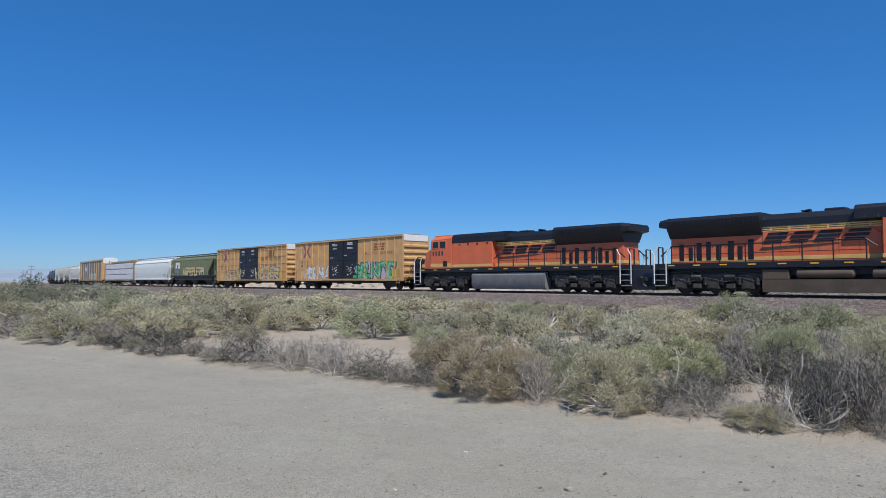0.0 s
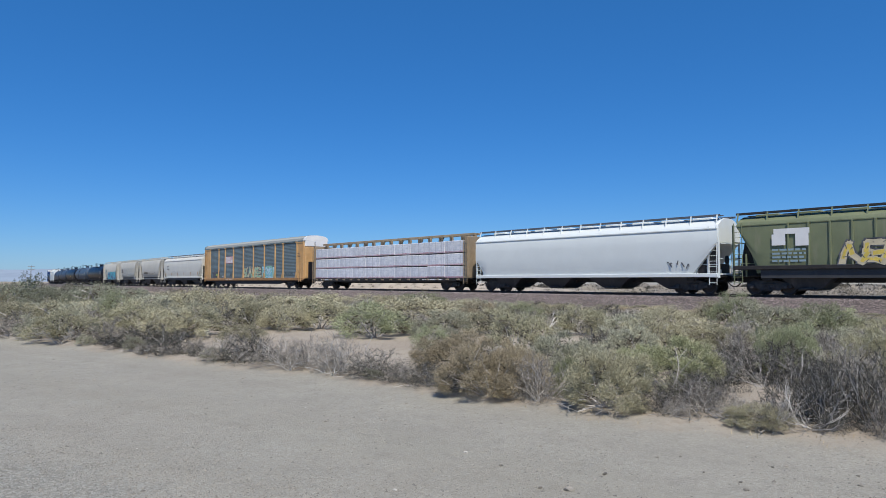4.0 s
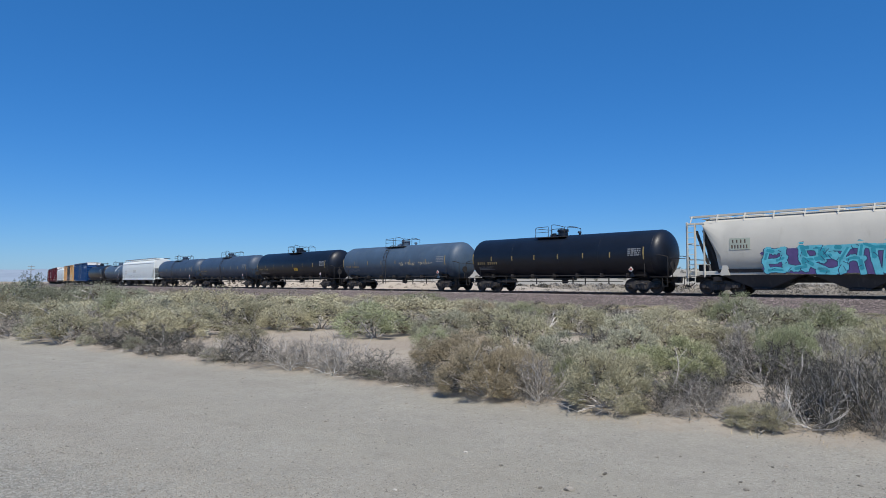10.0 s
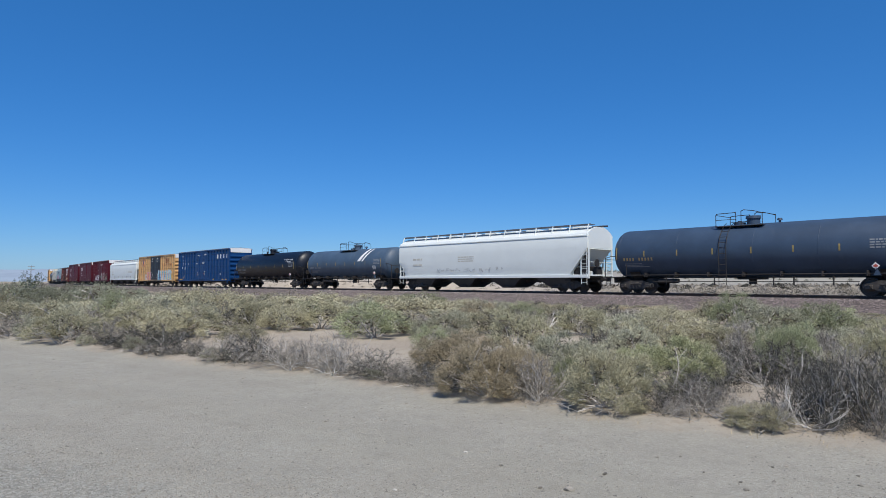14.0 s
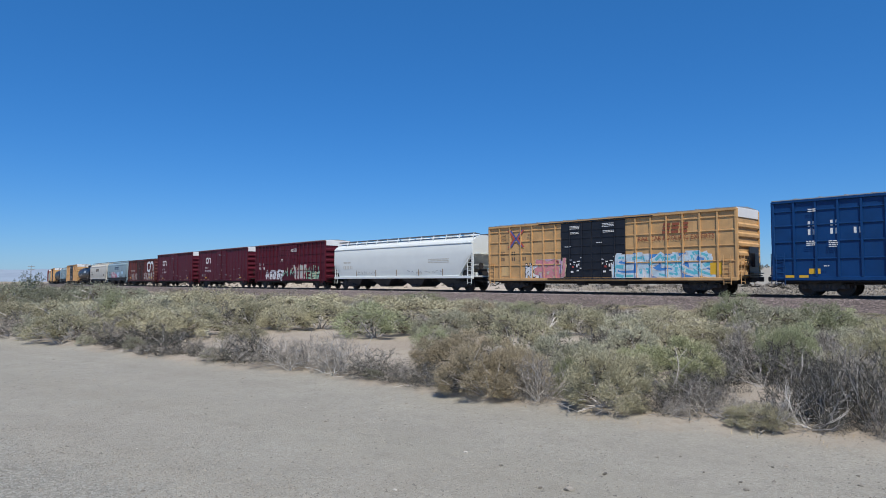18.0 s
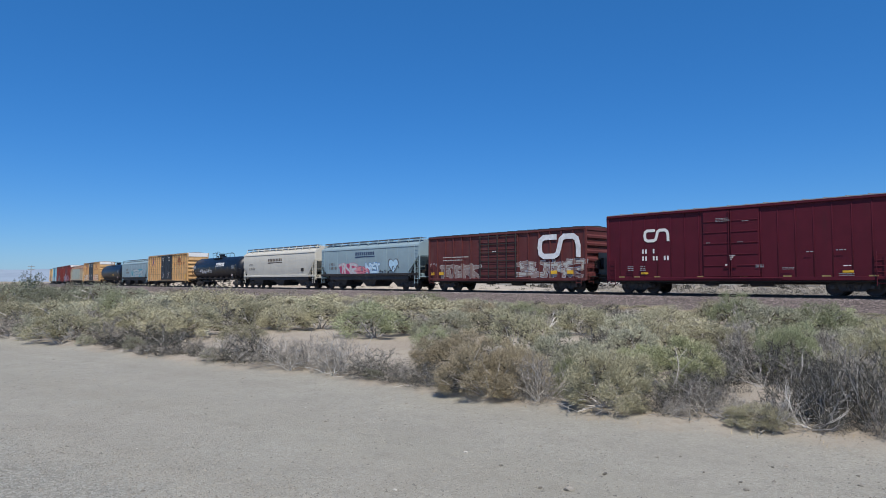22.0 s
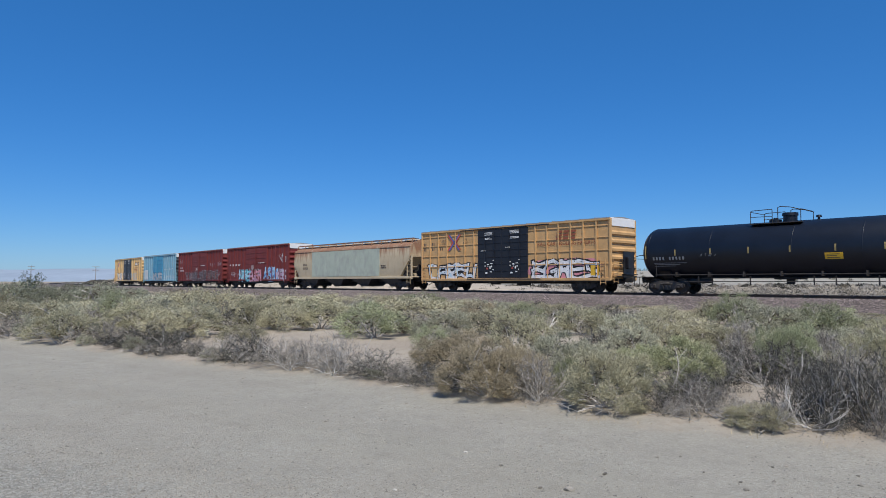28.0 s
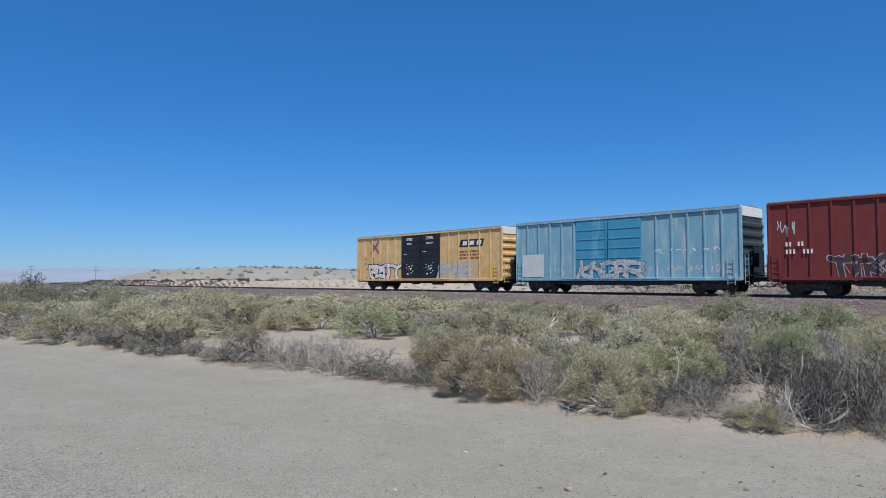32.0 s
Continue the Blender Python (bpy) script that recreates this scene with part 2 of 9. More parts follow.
def build_ground():
    xs, ys = axis(-90, 75, -16, 9, 0.3), axis(-12, 95, 4, 24, 0.3)
    nx, ny = len(xs), len(ys)
    v = [(x, y, ground_z(x, y)) for y in ys for x in xs]
    f = [(j * nx + i, j * nx + i + 1, (j + 1) * nx + i + 1, (j + 1) * nx + i) for j in range(ny - 1) for i in range(nx - 1)]
    m = bpy.data.materials.new("desert_ground")
    m.use_nodes = True
    t = m.node_tree
    b = t.nodes["Principled BSDF"]
    b.inputs["Roughness"].default_value = 0.95
    b.inputs["Specular IOR Level"].default_value = 0.15
    co = t.nodes.new("ShaderNodeTexCoord")

    def nz(scale, detail=5.0, rough=0.6):
        n = t.nodes.new("ShaderNodeTexNoise")
        n.inputs["Scale"].default_value, n.inputs["Detail"].default_value, n.inputs["Roughness"].default_value = scale, detail, rough
        t.links.new(co.outputs["Object"], n.inputs["Vector"])
        return n.outputs["Fac"]

    def rng(src, a, c, lo=0.0, hi=1.0):
        r = t.nodes.new("ShaderNodeMapRange")
        r.inputs[1].default_value, r.inputs[2].default_value, r.inputs[3].default_value, r.inputs[4].default_value = a, c, lo, hi
        t.links.new(src, r.inputs[0])
        return r.outputs[0]

    def mx(fac, a, c):
        x = t.nodes.new("ShaderNodeMix")
        x.data_type = "RGBA"
        for sock, val in ((x.inputs[0], fac), (x.inputs[6], a), (x.inputs[7], c)):
            if isinstance(val, tuple):
                sock.default_value = (*val, 1)
            elif isinstance(val, float):
                sock.default_value = val
            else:
                t.links.new(val, sock)
        return x.outputs[2]

    def sm(op, a, c):
        x = t.nodes.new("ShaderNodeMath")
        x.operation = op
        for sock, val in ((x.inputs[0], a), (x.inputs[1], c)):
            if isinstance(val, float):
                sock.default_value = val
            else:
                t.links.new(val, sock)
        return x.outputs[0]

    at = t.nodes.new("ShaderNodeAttribute")
    at.attribute_name = "edge"
    edge = sm("ADD", at.outputs["Fac"], rng(nz(1.3), 0.3, 0.7, -0.35, 0.35))
    grit = nz(55.0, 3.0, 0.7)
    stones = t.nodes.new("ShaderNodeTexVoronoi")
    stones.inputs["Scale"].default_value = 42.0
    t.links.new(co.outputs["Object"], stones.inputs["Vector"])
    sand = mx(rng(nz(0.5), 0.3, 0.7), (0.360, 0.308, 0.243), (0.440, 0.388, 0.312))
    sand = mx(rng(nz(9.0), 0.45, 0.8), sand, (0.29, 0.240, 0.183))
    road = mx(rng(nz(0.8), 0.3, 0.7), (0.312, 0.292, 0.240), (0.386, 0.362, 0.299))
    road = mx(rng(nz(4.0), 0.5, 0.75), road, (0.270, 0.256, 0.212))
    road = mx(rng(grit, 0.5, 0.72, 0.0, 0.75), road, (0.48, 0.46, 0.39))
    road = mx(rng(nz(90.0, 2.0), 0.58, 0.72, 0.0, 0.8), road, (0.22, 0.205, 0.165))
    # loose gravel in the middle of the road
    loose = rng(edge, -4.6, -5.6)
    road = mx(sm("MULTIPLY", loose, rng(stones.outputs["Distance"], 0.1, 0.45)), road, (0.225, 0.222, 0.190))
    cell = t.nodes.new("ShaderNodeSeparateColor")
    t.links.new(stones.outputs["Color"], cell.inputs[0])
    gravel = mx(rng(cell.outputs[0], 0.25, 0.85), (0.165, 0.162, 0.145), (0.66, 0.645, 0.575))
    road = mx(rng(loose, 0.0, 1.0, 0.10, 0.38), road, gravel)
    # long streaks left by grading and traffic
    al = t.nodes.new("ShaderNodeMapping")
    al.vector_type = "TEXTURE"
    al.inputs["Rotation"].default_value = (0, 0, -0.623)
    al.inputs["Scale"].default_value = (20.0, 0.8, 1.0)
    t.links.new(co.outputs["Object"], al.inputs["Vector"])
    st = t.nodes.new("ShaderNodeTexNoise")
    st.inputs["Scale"].default_value, st.inputs["Detail"].default_value = 1.6, 5.0
    t.links.new(al.outputs[0], st.inputs["Vector"])
    road = mx(rng(st.outputs["Fac"], 0.48, 0.70, 0.0, 0.22), road, (0.250, 0.232, 0.190))
    # firm tracks where wheels run
    w1 = rng(sm("ABSOLUTE", sm("ADD", edge, 2.6), 0.0), 0.2, 0.9, 0.25, 0.0)
    road = mx(w1, road, (0.315, 0.295, 0.232))
    road = mx(rng(nz(170.0, 2.0, 0.7), 0.5, 0.7, 0.0, 0.6), road, (0.23, 0.215, 0.17))
    road = mx(rng(nz(140.0, 2.0, 0.7), 0.56, 0.7, 0.0, 0.5), road, (0.47, 0.445, 0.395))
    road = mx(rng(nz(0.33, 3.0), 0.42, 0.68, 0.0, 0.32), road, (0.305, 0.275, 0.225))
    # thin dry growth darkens the plain away from the road
    plain = sm("MULTIPLY", rng(at.outputs["Fac"], 9.0, 24.0), rng(nz(0.9), 0.3, 0.65, 0.35, 0.9))
    sand = mx(plain, sand, (0.262, 0.225, 0.160))
    col = mx(rng(edge, -0.25, 0.3), road, sand)
    t.links.new(col, b.inputs["Base Color"])
    bp = t.nodes.new("ShaderNodeBump")
    bp.inputs["Strength"].default_value, bp.inputs["Distance"].default_value = 0.75, 0.02
    t.links.new(sm("ADD", sm("ADD", grit, sm("MULTIPLY", nz(150.0, 2.0), 0.6)), sm("MULTIPLY", nz(12.0), 0.8)), bp.inputs["Height"])
    t.links.new(bp.outputs[0], b.inputs["Normal"])
    me = fast_mesh("ground", v, f, m, True)
    at = me.attributes.new("edge", "FLOAT", "POINT")
    at.data.foreach_set("value", [max(-50.0, min(50.0, road_gap(x, y))) for y in ys for x in xs])
    ob = new("ground", me)
    tagged(ob, "pale sandy desert floor with a graded gravel road", "ground", kind="structure")


build_ground()

# ================= track =================
m_ballast = mat("ballast_stone", (0.178, 0.144, 0.133), 0.9, var=0.3, scale=0.8, fine=16.0, bump=0.9, dirt=(0.25, 0.20, 0.17), amount=0.25, cells=13.0)
m_stone = mat("ballast_stones_loose", (0.240, 0.196, 0.182), 0.9, var=0.15, island=0.6)
m_tie = mat("concrete_grey_tie", (0.10, 0.085, 0.07), 0.9, dirt=(0.05, 0.04, 0.035), amount=0.4)


def stations(s0, s1):
    out, s = [], s1
    while s > s0:
        out.append(s)
        s -= 1.0 if s > -150 else 8.0
    return out + [s0]


def build_track():
    st = stations(-950, 850)
    prof = [(-4.3, -0.12), (-3.9, 0.06), (-2.55, 0.60), (-2.3, 0.66), (-1.5, 0.67), (1.5, 0.67), (2.3, 0.66), (2.55, 0.60), (3.9, 0.06), (4.3, -0.12)]
    v, f, n = [], [], len(prof)
    for i, s in enumerate(st):
        for o, z in prof:
            j = noise.noise(Vector((s * 0.7, o * 2, 0.5)))
            v.append(on_track(s, o + 0.12 * j * (abs(o) > 2), z + (0.03 * j if abs(o) > 1.6 else 0)))
    for i in range(len(st) - 1):
        for k in range(n - 1):
            f.append((i * n + k, (i + 1) * n + k, (i + 1) * n + k + 1, i * n + k + 1))
    bank = new("ballast_bank", fast_mesh("ballast_bank", v, f, m_ballast, True))
    tagged(bank, "reddish-grey crushed stone ballast bank under the track", "ballast", kind="structure")
    # loose stones on the near shoulder
    rnd = random.Random(5)
    v, f = [], []
    for i in range(15000):
        s = rnd.uniform(-60, 34) if i < 12500 else rnd.uniform(-160, -60)
        o = rnd.uniform(-4.5, -1.0)
        z = float(np.interp(o, [-4.5, -4.3, -3.9, -2.55, -2.3, -1], [0.0, 0.0, 0.06, 0.60, 0.66, 0.67]))
        p = on_track(s, o, z)
        r = rnd.uniform(0.025, 0.065)
        b = len(v)
        a = rnd.uniform(0, 3)
        for k in range(4):
            v.append((p.x + r * math.cos(a + k * 1.57) * rnd.uniform(0.7, 1.3), p.y + r * math.sin(a + k * 1.57), p.z + r * rnd.uniform(-0.2, 0.4)))
        v.append((p.x + r * rnd.uniform(-0.4, 0.4), p.y, p.z + r * rnd.uniform(0.7, 1.3)))
        f += [(b + k, b + (k + 1) % 4, b + 4) for k in range(4)]
    st_ob = new("ballast_stones", fast_mesh("ballast_stones", v, f, m_stone))
    tagged(st_ob, "loose crushed ballast stones along the shoulder", "stones", kind="stuff")
    # ties, joined: all but their ends lie buried
    g = G()
    s = -160.0
    while s < 60:
        p, h = on_track(s, 0), radians(heading(s))
        dx, dy = Vector((math.cos(h), math.sin(h), 0)), Vector((-math.sin(h), math.cos(h), 0))
        vs = [p + dx * a + dy * b + Vector((0, 0, z)) for a in (-0.12, 0.12) for b in (-1.3, 1.3) for z in (0.5, 0.69)]
        g.add(vs, [(0, 1, 3, 2), (4, 6, 7, 5), (0, 4, 5, 1), (2, 3, 7, 6), (0, 2, 6, 4), (1, 5, 7, 3)])
        s += 0.55
    ties = new("railway_ties", fast_mesh("railway_ties", g.v, g.f, m_tie))
    tagged(ties, "weathered railway ties half buried in ballast", "ties", kind="stuff")
    # rails
    rp = [(-0.075, 0.67), (-0.075, 0.685), (-0.012, 0.70), (-0.012, 0.79), (-0.036, 0.80), (-0.036, 0.84), (0.036, 0.84), (0.036, 0.80), (0.012, 0.79), (0.012, 0.70), (0.075, 0.685), (0.075, 0.67)]
    for off in (-0.755, 0.755):
        v, f, n = [], [], len(rp)
        for s in st:
            for o, z in rp:
                v.append(on_track(s, off + o, z))
        ks = []
        for i in range(len(st) - 1):
            for k in range(n):
                f.append((i * n + k, (i + 1) * n + k, (i + 1) * n + (k + 1) % n, i * n + (k + 1) % n))
                ks.append(1 if k == 5 else 0)
        me = fast_mesh("rail", v, f, [m_rail, m_tread])
        me.polygons.foreach_set("material_index", ks)
        tagged(new("rail", me), "dark rusty steel rail with a worn bright head", "rail", group="rails of the track", kind="structure")


build_track()

# ================= distance =================
m_hill = mat("hill_sand", (0.315, 0.295, 0.248), 0.95, var=0.18, scale=0.03, fine=0.5, bump=0.0, dirt=(0.25, 0.24, 0.195), amount=0.5)
# distance haze is painted into the mountains' bluish base colour
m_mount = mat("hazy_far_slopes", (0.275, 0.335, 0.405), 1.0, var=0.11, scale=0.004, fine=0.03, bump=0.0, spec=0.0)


def build_hill():
    us = np.arange(-250, 560, 5.0)
    ws = np.arange(0, 200, 8.0)
    v, f = [], []
    nx = len(us)
    for w in ws:
        for x in us:
            env = smooth_step(-192, -170, x + 0.12 * w) * (1 - 0.8 * smooth_step(420, 560, x))
            crest = 7.4 + 2.4 * math.exp(-((x + 130) / 42) ** 2) + 0.6 * noise.noise(Vector((x * 0.03, 2, 0))) + 2.6 * smooth_step(40, 190, x)
            up = smooth_step(0, 75, w + 10 * noise.noise(Vector((x * 0.05, w * 0.02, 5))))
            gul = abs(noise.noise(Vector((x * 0.055, w * 0.012, 1)))) * 1.8 * up * (1 - 0.6 * smooth_step(60, 120, w))
            v.append((x + w * 0.35, 290 + w, env * (crest * up - gul) - 0.25))
    for j in range(len(ws) - 1):
        for i in range(nx - 1):
            f.append((j * nx + i, j * nx + i + 1, (j + 1) * nx + i + 1, (j + 1) * nx + i))
    hill = new("hill", fast_mesh("hill", v, f, m_hill, True))
    tagged(hill, "low eroded sandy hill dotted with dark shrubs", "hill", kind="structure")
    return v


hill_points = build_hill()


m_bank = mat("pale_eroded_bank", (0.42, 0.36, 0.282), 0.95, var=0.12, scale=0.5, fine=6, bump=0.0, dirt=(0.36, 0.30, 0.23), amount=0.3)


def build_bank():
    """A low eroded bank that runs along the far side of the line."""
    st = list(np.arange(-420, 95, 0.9))
    prof = [(11.5, -0.1), (12.6, 0.25), (13.6, 0.75), (14.6, 1.15), (15.8, 1.42), (18, 1.48), (24, 1.3), (34, 0.6), (44, -0.1)]
    v, f, n = [], [], len(prof)
    for s in st:
        gul = abs(noise.noise(Vector((s * 0.30, 0.4, 0))))
        top = (1.22 + 0.16 * noise.noise(Vector((s * 0.04, 3, 0)))) * (1 - 0.93 * smooth_step(-62, -40, s))
        for k, (o, z) in enumerate(prof):
            sl = s + (o - 11) * 0.35
            gul = min(1.0, 2.6 * abs(noise.noise(Vector((sl * 0.27, 0.4, 0)))))
            v.append(on_track(s, o + (1 - gul) * 1.6 * (k < 5), z * top * (0.80 + 0.20 * gul if z > 0 else 1)))
    for i in range(len(st) - 1):
        for k in range(n - 1):
            f.append((i * n + k, (i + 1) * n + k, (i + 1) * n + k + 1, i * n + k + 1))
    tagged(new("eroded_bank", fast_mesh("eroded_bank", v, f, m_bank, True)), "pale eroded sand bank beyond the railway", "bank", kind="structure")


build_bank()


def build_mountain():
    v, f = [], []
    xs = np.arange(-3600, 3601, 60.0)
    prof = [(0, 0.0), (260, 0.55), (520, 0.9), (640, 1.0), (900, 0.6)]
    for d, k in prof:
        for x in xs:
            h = 68 - 16 * smooth_step(-1600, 900, x) + 12 * noise.noise(Vector((x * 0.0016, 1, 0))) + 5 * noise.noise(Vector((x * 0.006, d * 0.01, 4)))
            v.append((x * 1.15, 2900 + d, max(0.0, h * k) - 1.0))
    n = len(xs)
    for j in range(len(prof) - 1):
        for i in range(n - 1):
            f.append((j * n + i, j * n + i + 1, (j + 1) * n + i + 1, (j + 1) * n + i))
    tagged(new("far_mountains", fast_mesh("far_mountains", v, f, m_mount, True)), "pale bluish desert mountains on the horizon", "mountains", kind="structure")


build_mountain()

m_pole = mat("weathered_pole_wood", (0.25, 0.23, 0.215), 0.9)
m_insul = mat("porcelain_insulator", (0.35, 0.36, 0.38), 0.3)


def utility_pole(x, dist, high):
    root = new("utility_pole")
    root.location = (x, dist, 0)
    tagged(root, "wooden utility pole with two crossarms in the desert", "utility pole", group="poles along the far road")
    part("pole", G().tube((0, 0, -0.5), (0, 0, high), 0.22, 0.14, 8), m_pole, root)
    for z in (high - 0.6, high - 2.2):
        arm = part("crossarm", G().cbox(-1.7, 1.7, -0.08, 0.08, z, z + 0.18), m_pole, root)
        for xx in (-1.5, -0.6, 0.6, 1.5):
            part("insulator", G().tube((xx, 0, z + 0.18), (xx, 0, z + 0.45), 0.09, 0.05, 6), m_insul, arm)


utility_pole(-207.7, 330, 9.6)
utility_pole(-164.4, 310, 8.9)
utility_pole(206.3, 330, 9.0)

# ================= bushes =================
m_stem = mat("grey_twig_bark", (0.46, 0.43, 0.39), 0.9, var=0.25, scale=6, fine=60, bump=0.0, island=0.35)
m_stem_dark = mat("dark_twig_bark", (0.37, 0.35, 0.32), 0.9, var=0.25, scale=6, fine=60, bump=0.0, island=0.4)


def leaf_mat(name, base, k=0.15):
    m = mat(name, base, 0.85, var=0.18, scale=2.5, fine=20, bump=0.0, island=k, spec=0.1, rand=0.3)
    t = m.node_tree
    b = t.nodes["Principled BSDF"]
    tr = t.nodes.new("ShaderNodeBsdfTranslucent")
    t.links.new(b.inputs["Base Color"].links[0].from_socket, tr.inputs["Color"])
    mx = t.nodes.new("ShaderNodeMixShader")
    mx.inputs[0].default_value = 0.2
    t.links.new(b.outputs[0], mx.inputs[1])
    t.links.new(tr.outputs[0], mx.inputs[2])
    t.links.new(mx.outputs[0], t.nodes["Material Output"].inputs["Surface"])
    return m


LEAF = {
    "olive": leaf_mat("olive_leaves", (0.405, 0.384, 0.256)),
    "green": leaf_mat("green_leaves", (0.356, 0.378, 0.230)),
    "grey": leaf_mat("grey_green_leaves", (0.386, 0.382, 0.282)),
    "straw": leaf_mat("straw_yellow_leaves", (0.500, 0.425, 0.290)),
    "khaki": leaf_mat("khaki_leaves", (0.455, 0.425, 0.288)),
    "khakigreen": leaf_mat("khaki_green_leaves", (0.465, 0.472, 0.275)),
    "deep": leaf_mat("deep_green_leaves", (0.278, 0.286, 0.205)),
    "twig": leaf_mat("dry_grey_leaves", (0.355, 0.325, 0.280), 0.3),
    "leafdark": leaf_mat("creosote_leaves", (0.125, 0.150, 0.105)),
    "dark": leaf_mat("dark_dead_twigs", (0.098, 0.094, 0.080), 0.4),
    "plain": leaf_mat("dusty_tan_scrub_leaves", (0.300, 0.262, 0.205), 0.3),
    "hill": leaf_mat("grey_brown_hill_shrub_leaves", (0.215, 0.205, 0.165), 0.3),
}


def bush_parts(kind, seed, detail, r=0.55, h=0.75):
    """Stem and leaf meshes of a bush about 2r wide and h high. detail 1 is near, 0.3 far."""
    rnd = random.Random(seed)
    sv, sf, lv, lf = [], [], [], []
    bare = kind in ("twig", "brush")
    near, mid = detail > 0.8, 0.4 < detail <= 0.8
    fat = 1.0 if near else (1.4 if mid else 2.2)

    def limb(p, q, r0, r1):
        d = (q - p)
        if d.length < 1e-5:
            return
        a = d.orthogonal().normalized()
        b = d.cross(a).normalized()
        o = len(sv)
        for pt, rr in ((p, r0), (q, r1)):
            for i in range(3):
                w = pt + (a * math.cos(2.094 * i) + b * math.sin(2.094 * i)) * rr
                sv.append((w.x, w.y, w.z))
        for i in range(3):
            sf.append((o + i, o + (i + 1) % 3, o + 3 + (i + 1) % 3, o + 3 + i))

    def leaf(p, d, ln, wd):
        b = d.cross(Vector((rnd.uniform(-1, 1), rnd.uniform(-1, 1), rnd.uniform(-1, 1))))
        if b.length < 1e-3:
            return
        b = b.normalized() * wd
        o = len(lv)
        lv.extend([tuple(p + b), tuple(p - b), tuple(p + d * ln)])
        lf.append((o, o + 1, o + 2))

    def jit(k):
        return Vector((rnd.uniform(-1, 1), rnd.uniform(-1, 1), rnd.uniform(-1, 1))) * k

    def inside(p):
        return (p.x * p.x + p.y * p.y) / (r * r) + (p.z / h) ** 2 < 1.0

    ends = []

    def crooked(p, d, n, step, rad, forks):
        """A bent branch of n pieces that forks on the way."""
        for g in range(n):
            d = (d + jit(0.42) + Vector((0, 0, 0.06))).normalized()
            q = p + d * step * rnd.uniform(0.7, 1.25)
            if q.z < 0.015:
                q.z = 0.015 + rnd.uniform(0, 0.02)
            if not inside(q) and g > 1:
                break
            limb(p, q, rad, rad * 0.84)
            if g > 0:
                ends.append((p, q))
            if forks and g in (1, 2, 3):
                crooked(q, (d + jit(0.75)).normalized(), 3, step * 0.8, rad * 0.62, forks - 1)
            p, rad = q, rad * 0.84

    if bare:
        for i in range(17 if near else (13 if mid else 9)):
            a, el = rnd.uniform(0, 6.283), rnd.uniform(0.12, 1.45)
            d = Vector((math.cos(a) * math.cos(el), math.sin(a) * math.cos(el), math.sin(el)))
            start = Vector((rnd.gauss(0, 0.04), rnd.gauss(0, 0.04), -0.02))
            crooked(start, d, 6, 0.125, rnd.uniform(0.007, 0.0135) * fat, 2 if near else 1)
        k, ll, lw = (7, 0.12, 0.0026) if near else ((11, 0.15, 0.0040) if mid else (10, 0.19, 0.0085))
        for p, q in ends:
            for _ in range(k):
                c = p.lerp(q, rnd.random())
                e = ((q - p).normalized() * 0.6 + jit(0.9) + Vector((0, 0, 0.25))).normalized()
                if c.z + e.z * ll > 0.0:
                    leaf(c, e, ll * rnd.uniform(0.5, 1.4), lw * rnd.uniform(0.7, 1.3))
        # dead mass low in the middle
        for _ in range(900 if near else (650 if mid else 300)):
            a, rr = rnd.uniform(0, 6.283), r * 0.92 * math.sqrt(rnd.random())
            top = h * 0.62 * math.sqrt(max(0.02, 1 - (rr / r) ** 2))
            c = Vector((rr * math.cos(a), rr * math.sin(a), top * rnd.random()))
            leaf(c, (jit(1) + Vector((0, 0, 0.3))).normalized(), ll * rnd.uniform(0.6, 1.5), lw * rnd.uniform(0.9, 1.6))
        return sv, sf, lv, lf, len(lf)
    # bent grey branches under the leaves
    for i in range(15 if near else (10 if mid else 6)):
        a, el = rnd.uniform(0, 6.283), rnd.uniform(0.15, 1.3)
        crooked(Vector((math.cos(a) * 0.02, math.sin(a) * 0.02, -0.02)), Vector((math.cos(a) * math.cos(el), math.sin(a) * math.cos(el), math.sin(el))), 6, 0.12, rnd.uniform(0.006, 0.0125) * fat, 1)
    # rounded cushions of fine leaves over the dome, hollows between and below them
    nc = 30 if near else (23 if mid else 17)
    cushions = []
    for i in range(nc):
        a, cz = i * 2.4 + rnd.uniform(-0.5, 0.5), (0.10 if near else 0.18) + (i + rnd.random()) / nc * (0.88 if near else 0.80)
        cr = math.sqrt(1 - cz ** 2)
        d = Vector((math.cos(a) * cr, math.sin(a) * cr, cz))
        n = 0.74 + 0.36 * noise.noise(Vector((d.x * 2.1 + seed, d.y * 2.1, d.z * 2.1)))
        cushions.append((Vector((d.x * r * n, d.y * r * n, d.z * h * n + 0.02)), d, rnd.uniform(0.085, 0.165)))
    ll, lw, per = (0.034, 0.0030, 21) if near else ((0.042, 0.0046, 15) if mid else (0.052, 0.0074, 14))
    tufts = 1500 if near else (600 if mid else 270)
    for i in range(tufts):
        cc, d, cr = cushions[rnd.randrange(nc)]
        o = Vector((rnd.gauss(0, 1), rnd.gauss(0, 1), rnd.gauss(0, 1))).normalized()
        o = (o + d * 0.75).normalized()
        c = cc + o * cr * rnd.uniform(0.45, 1.12)
        out = (o * 0.9 + d * 0.4 + Vector((0, 0, 0.55))).normalized()
        for _ in range(per):
            p = c + Vector((rnd.gauss(0, 1), rnd.gauss(0, 1), rnd.gauss(0, 1))) * 0.026 * fat
            if p.z < 0.02:
                continue
            leaf(p, (out + jit(0.95)).normalized(), ll * rnd.uniform(0.5, 1.35), lw * rnd.uniform(0.7, 1.4))
    # dead brown sprays inside the crown, coloured darker to deepen its shade
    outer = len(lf)
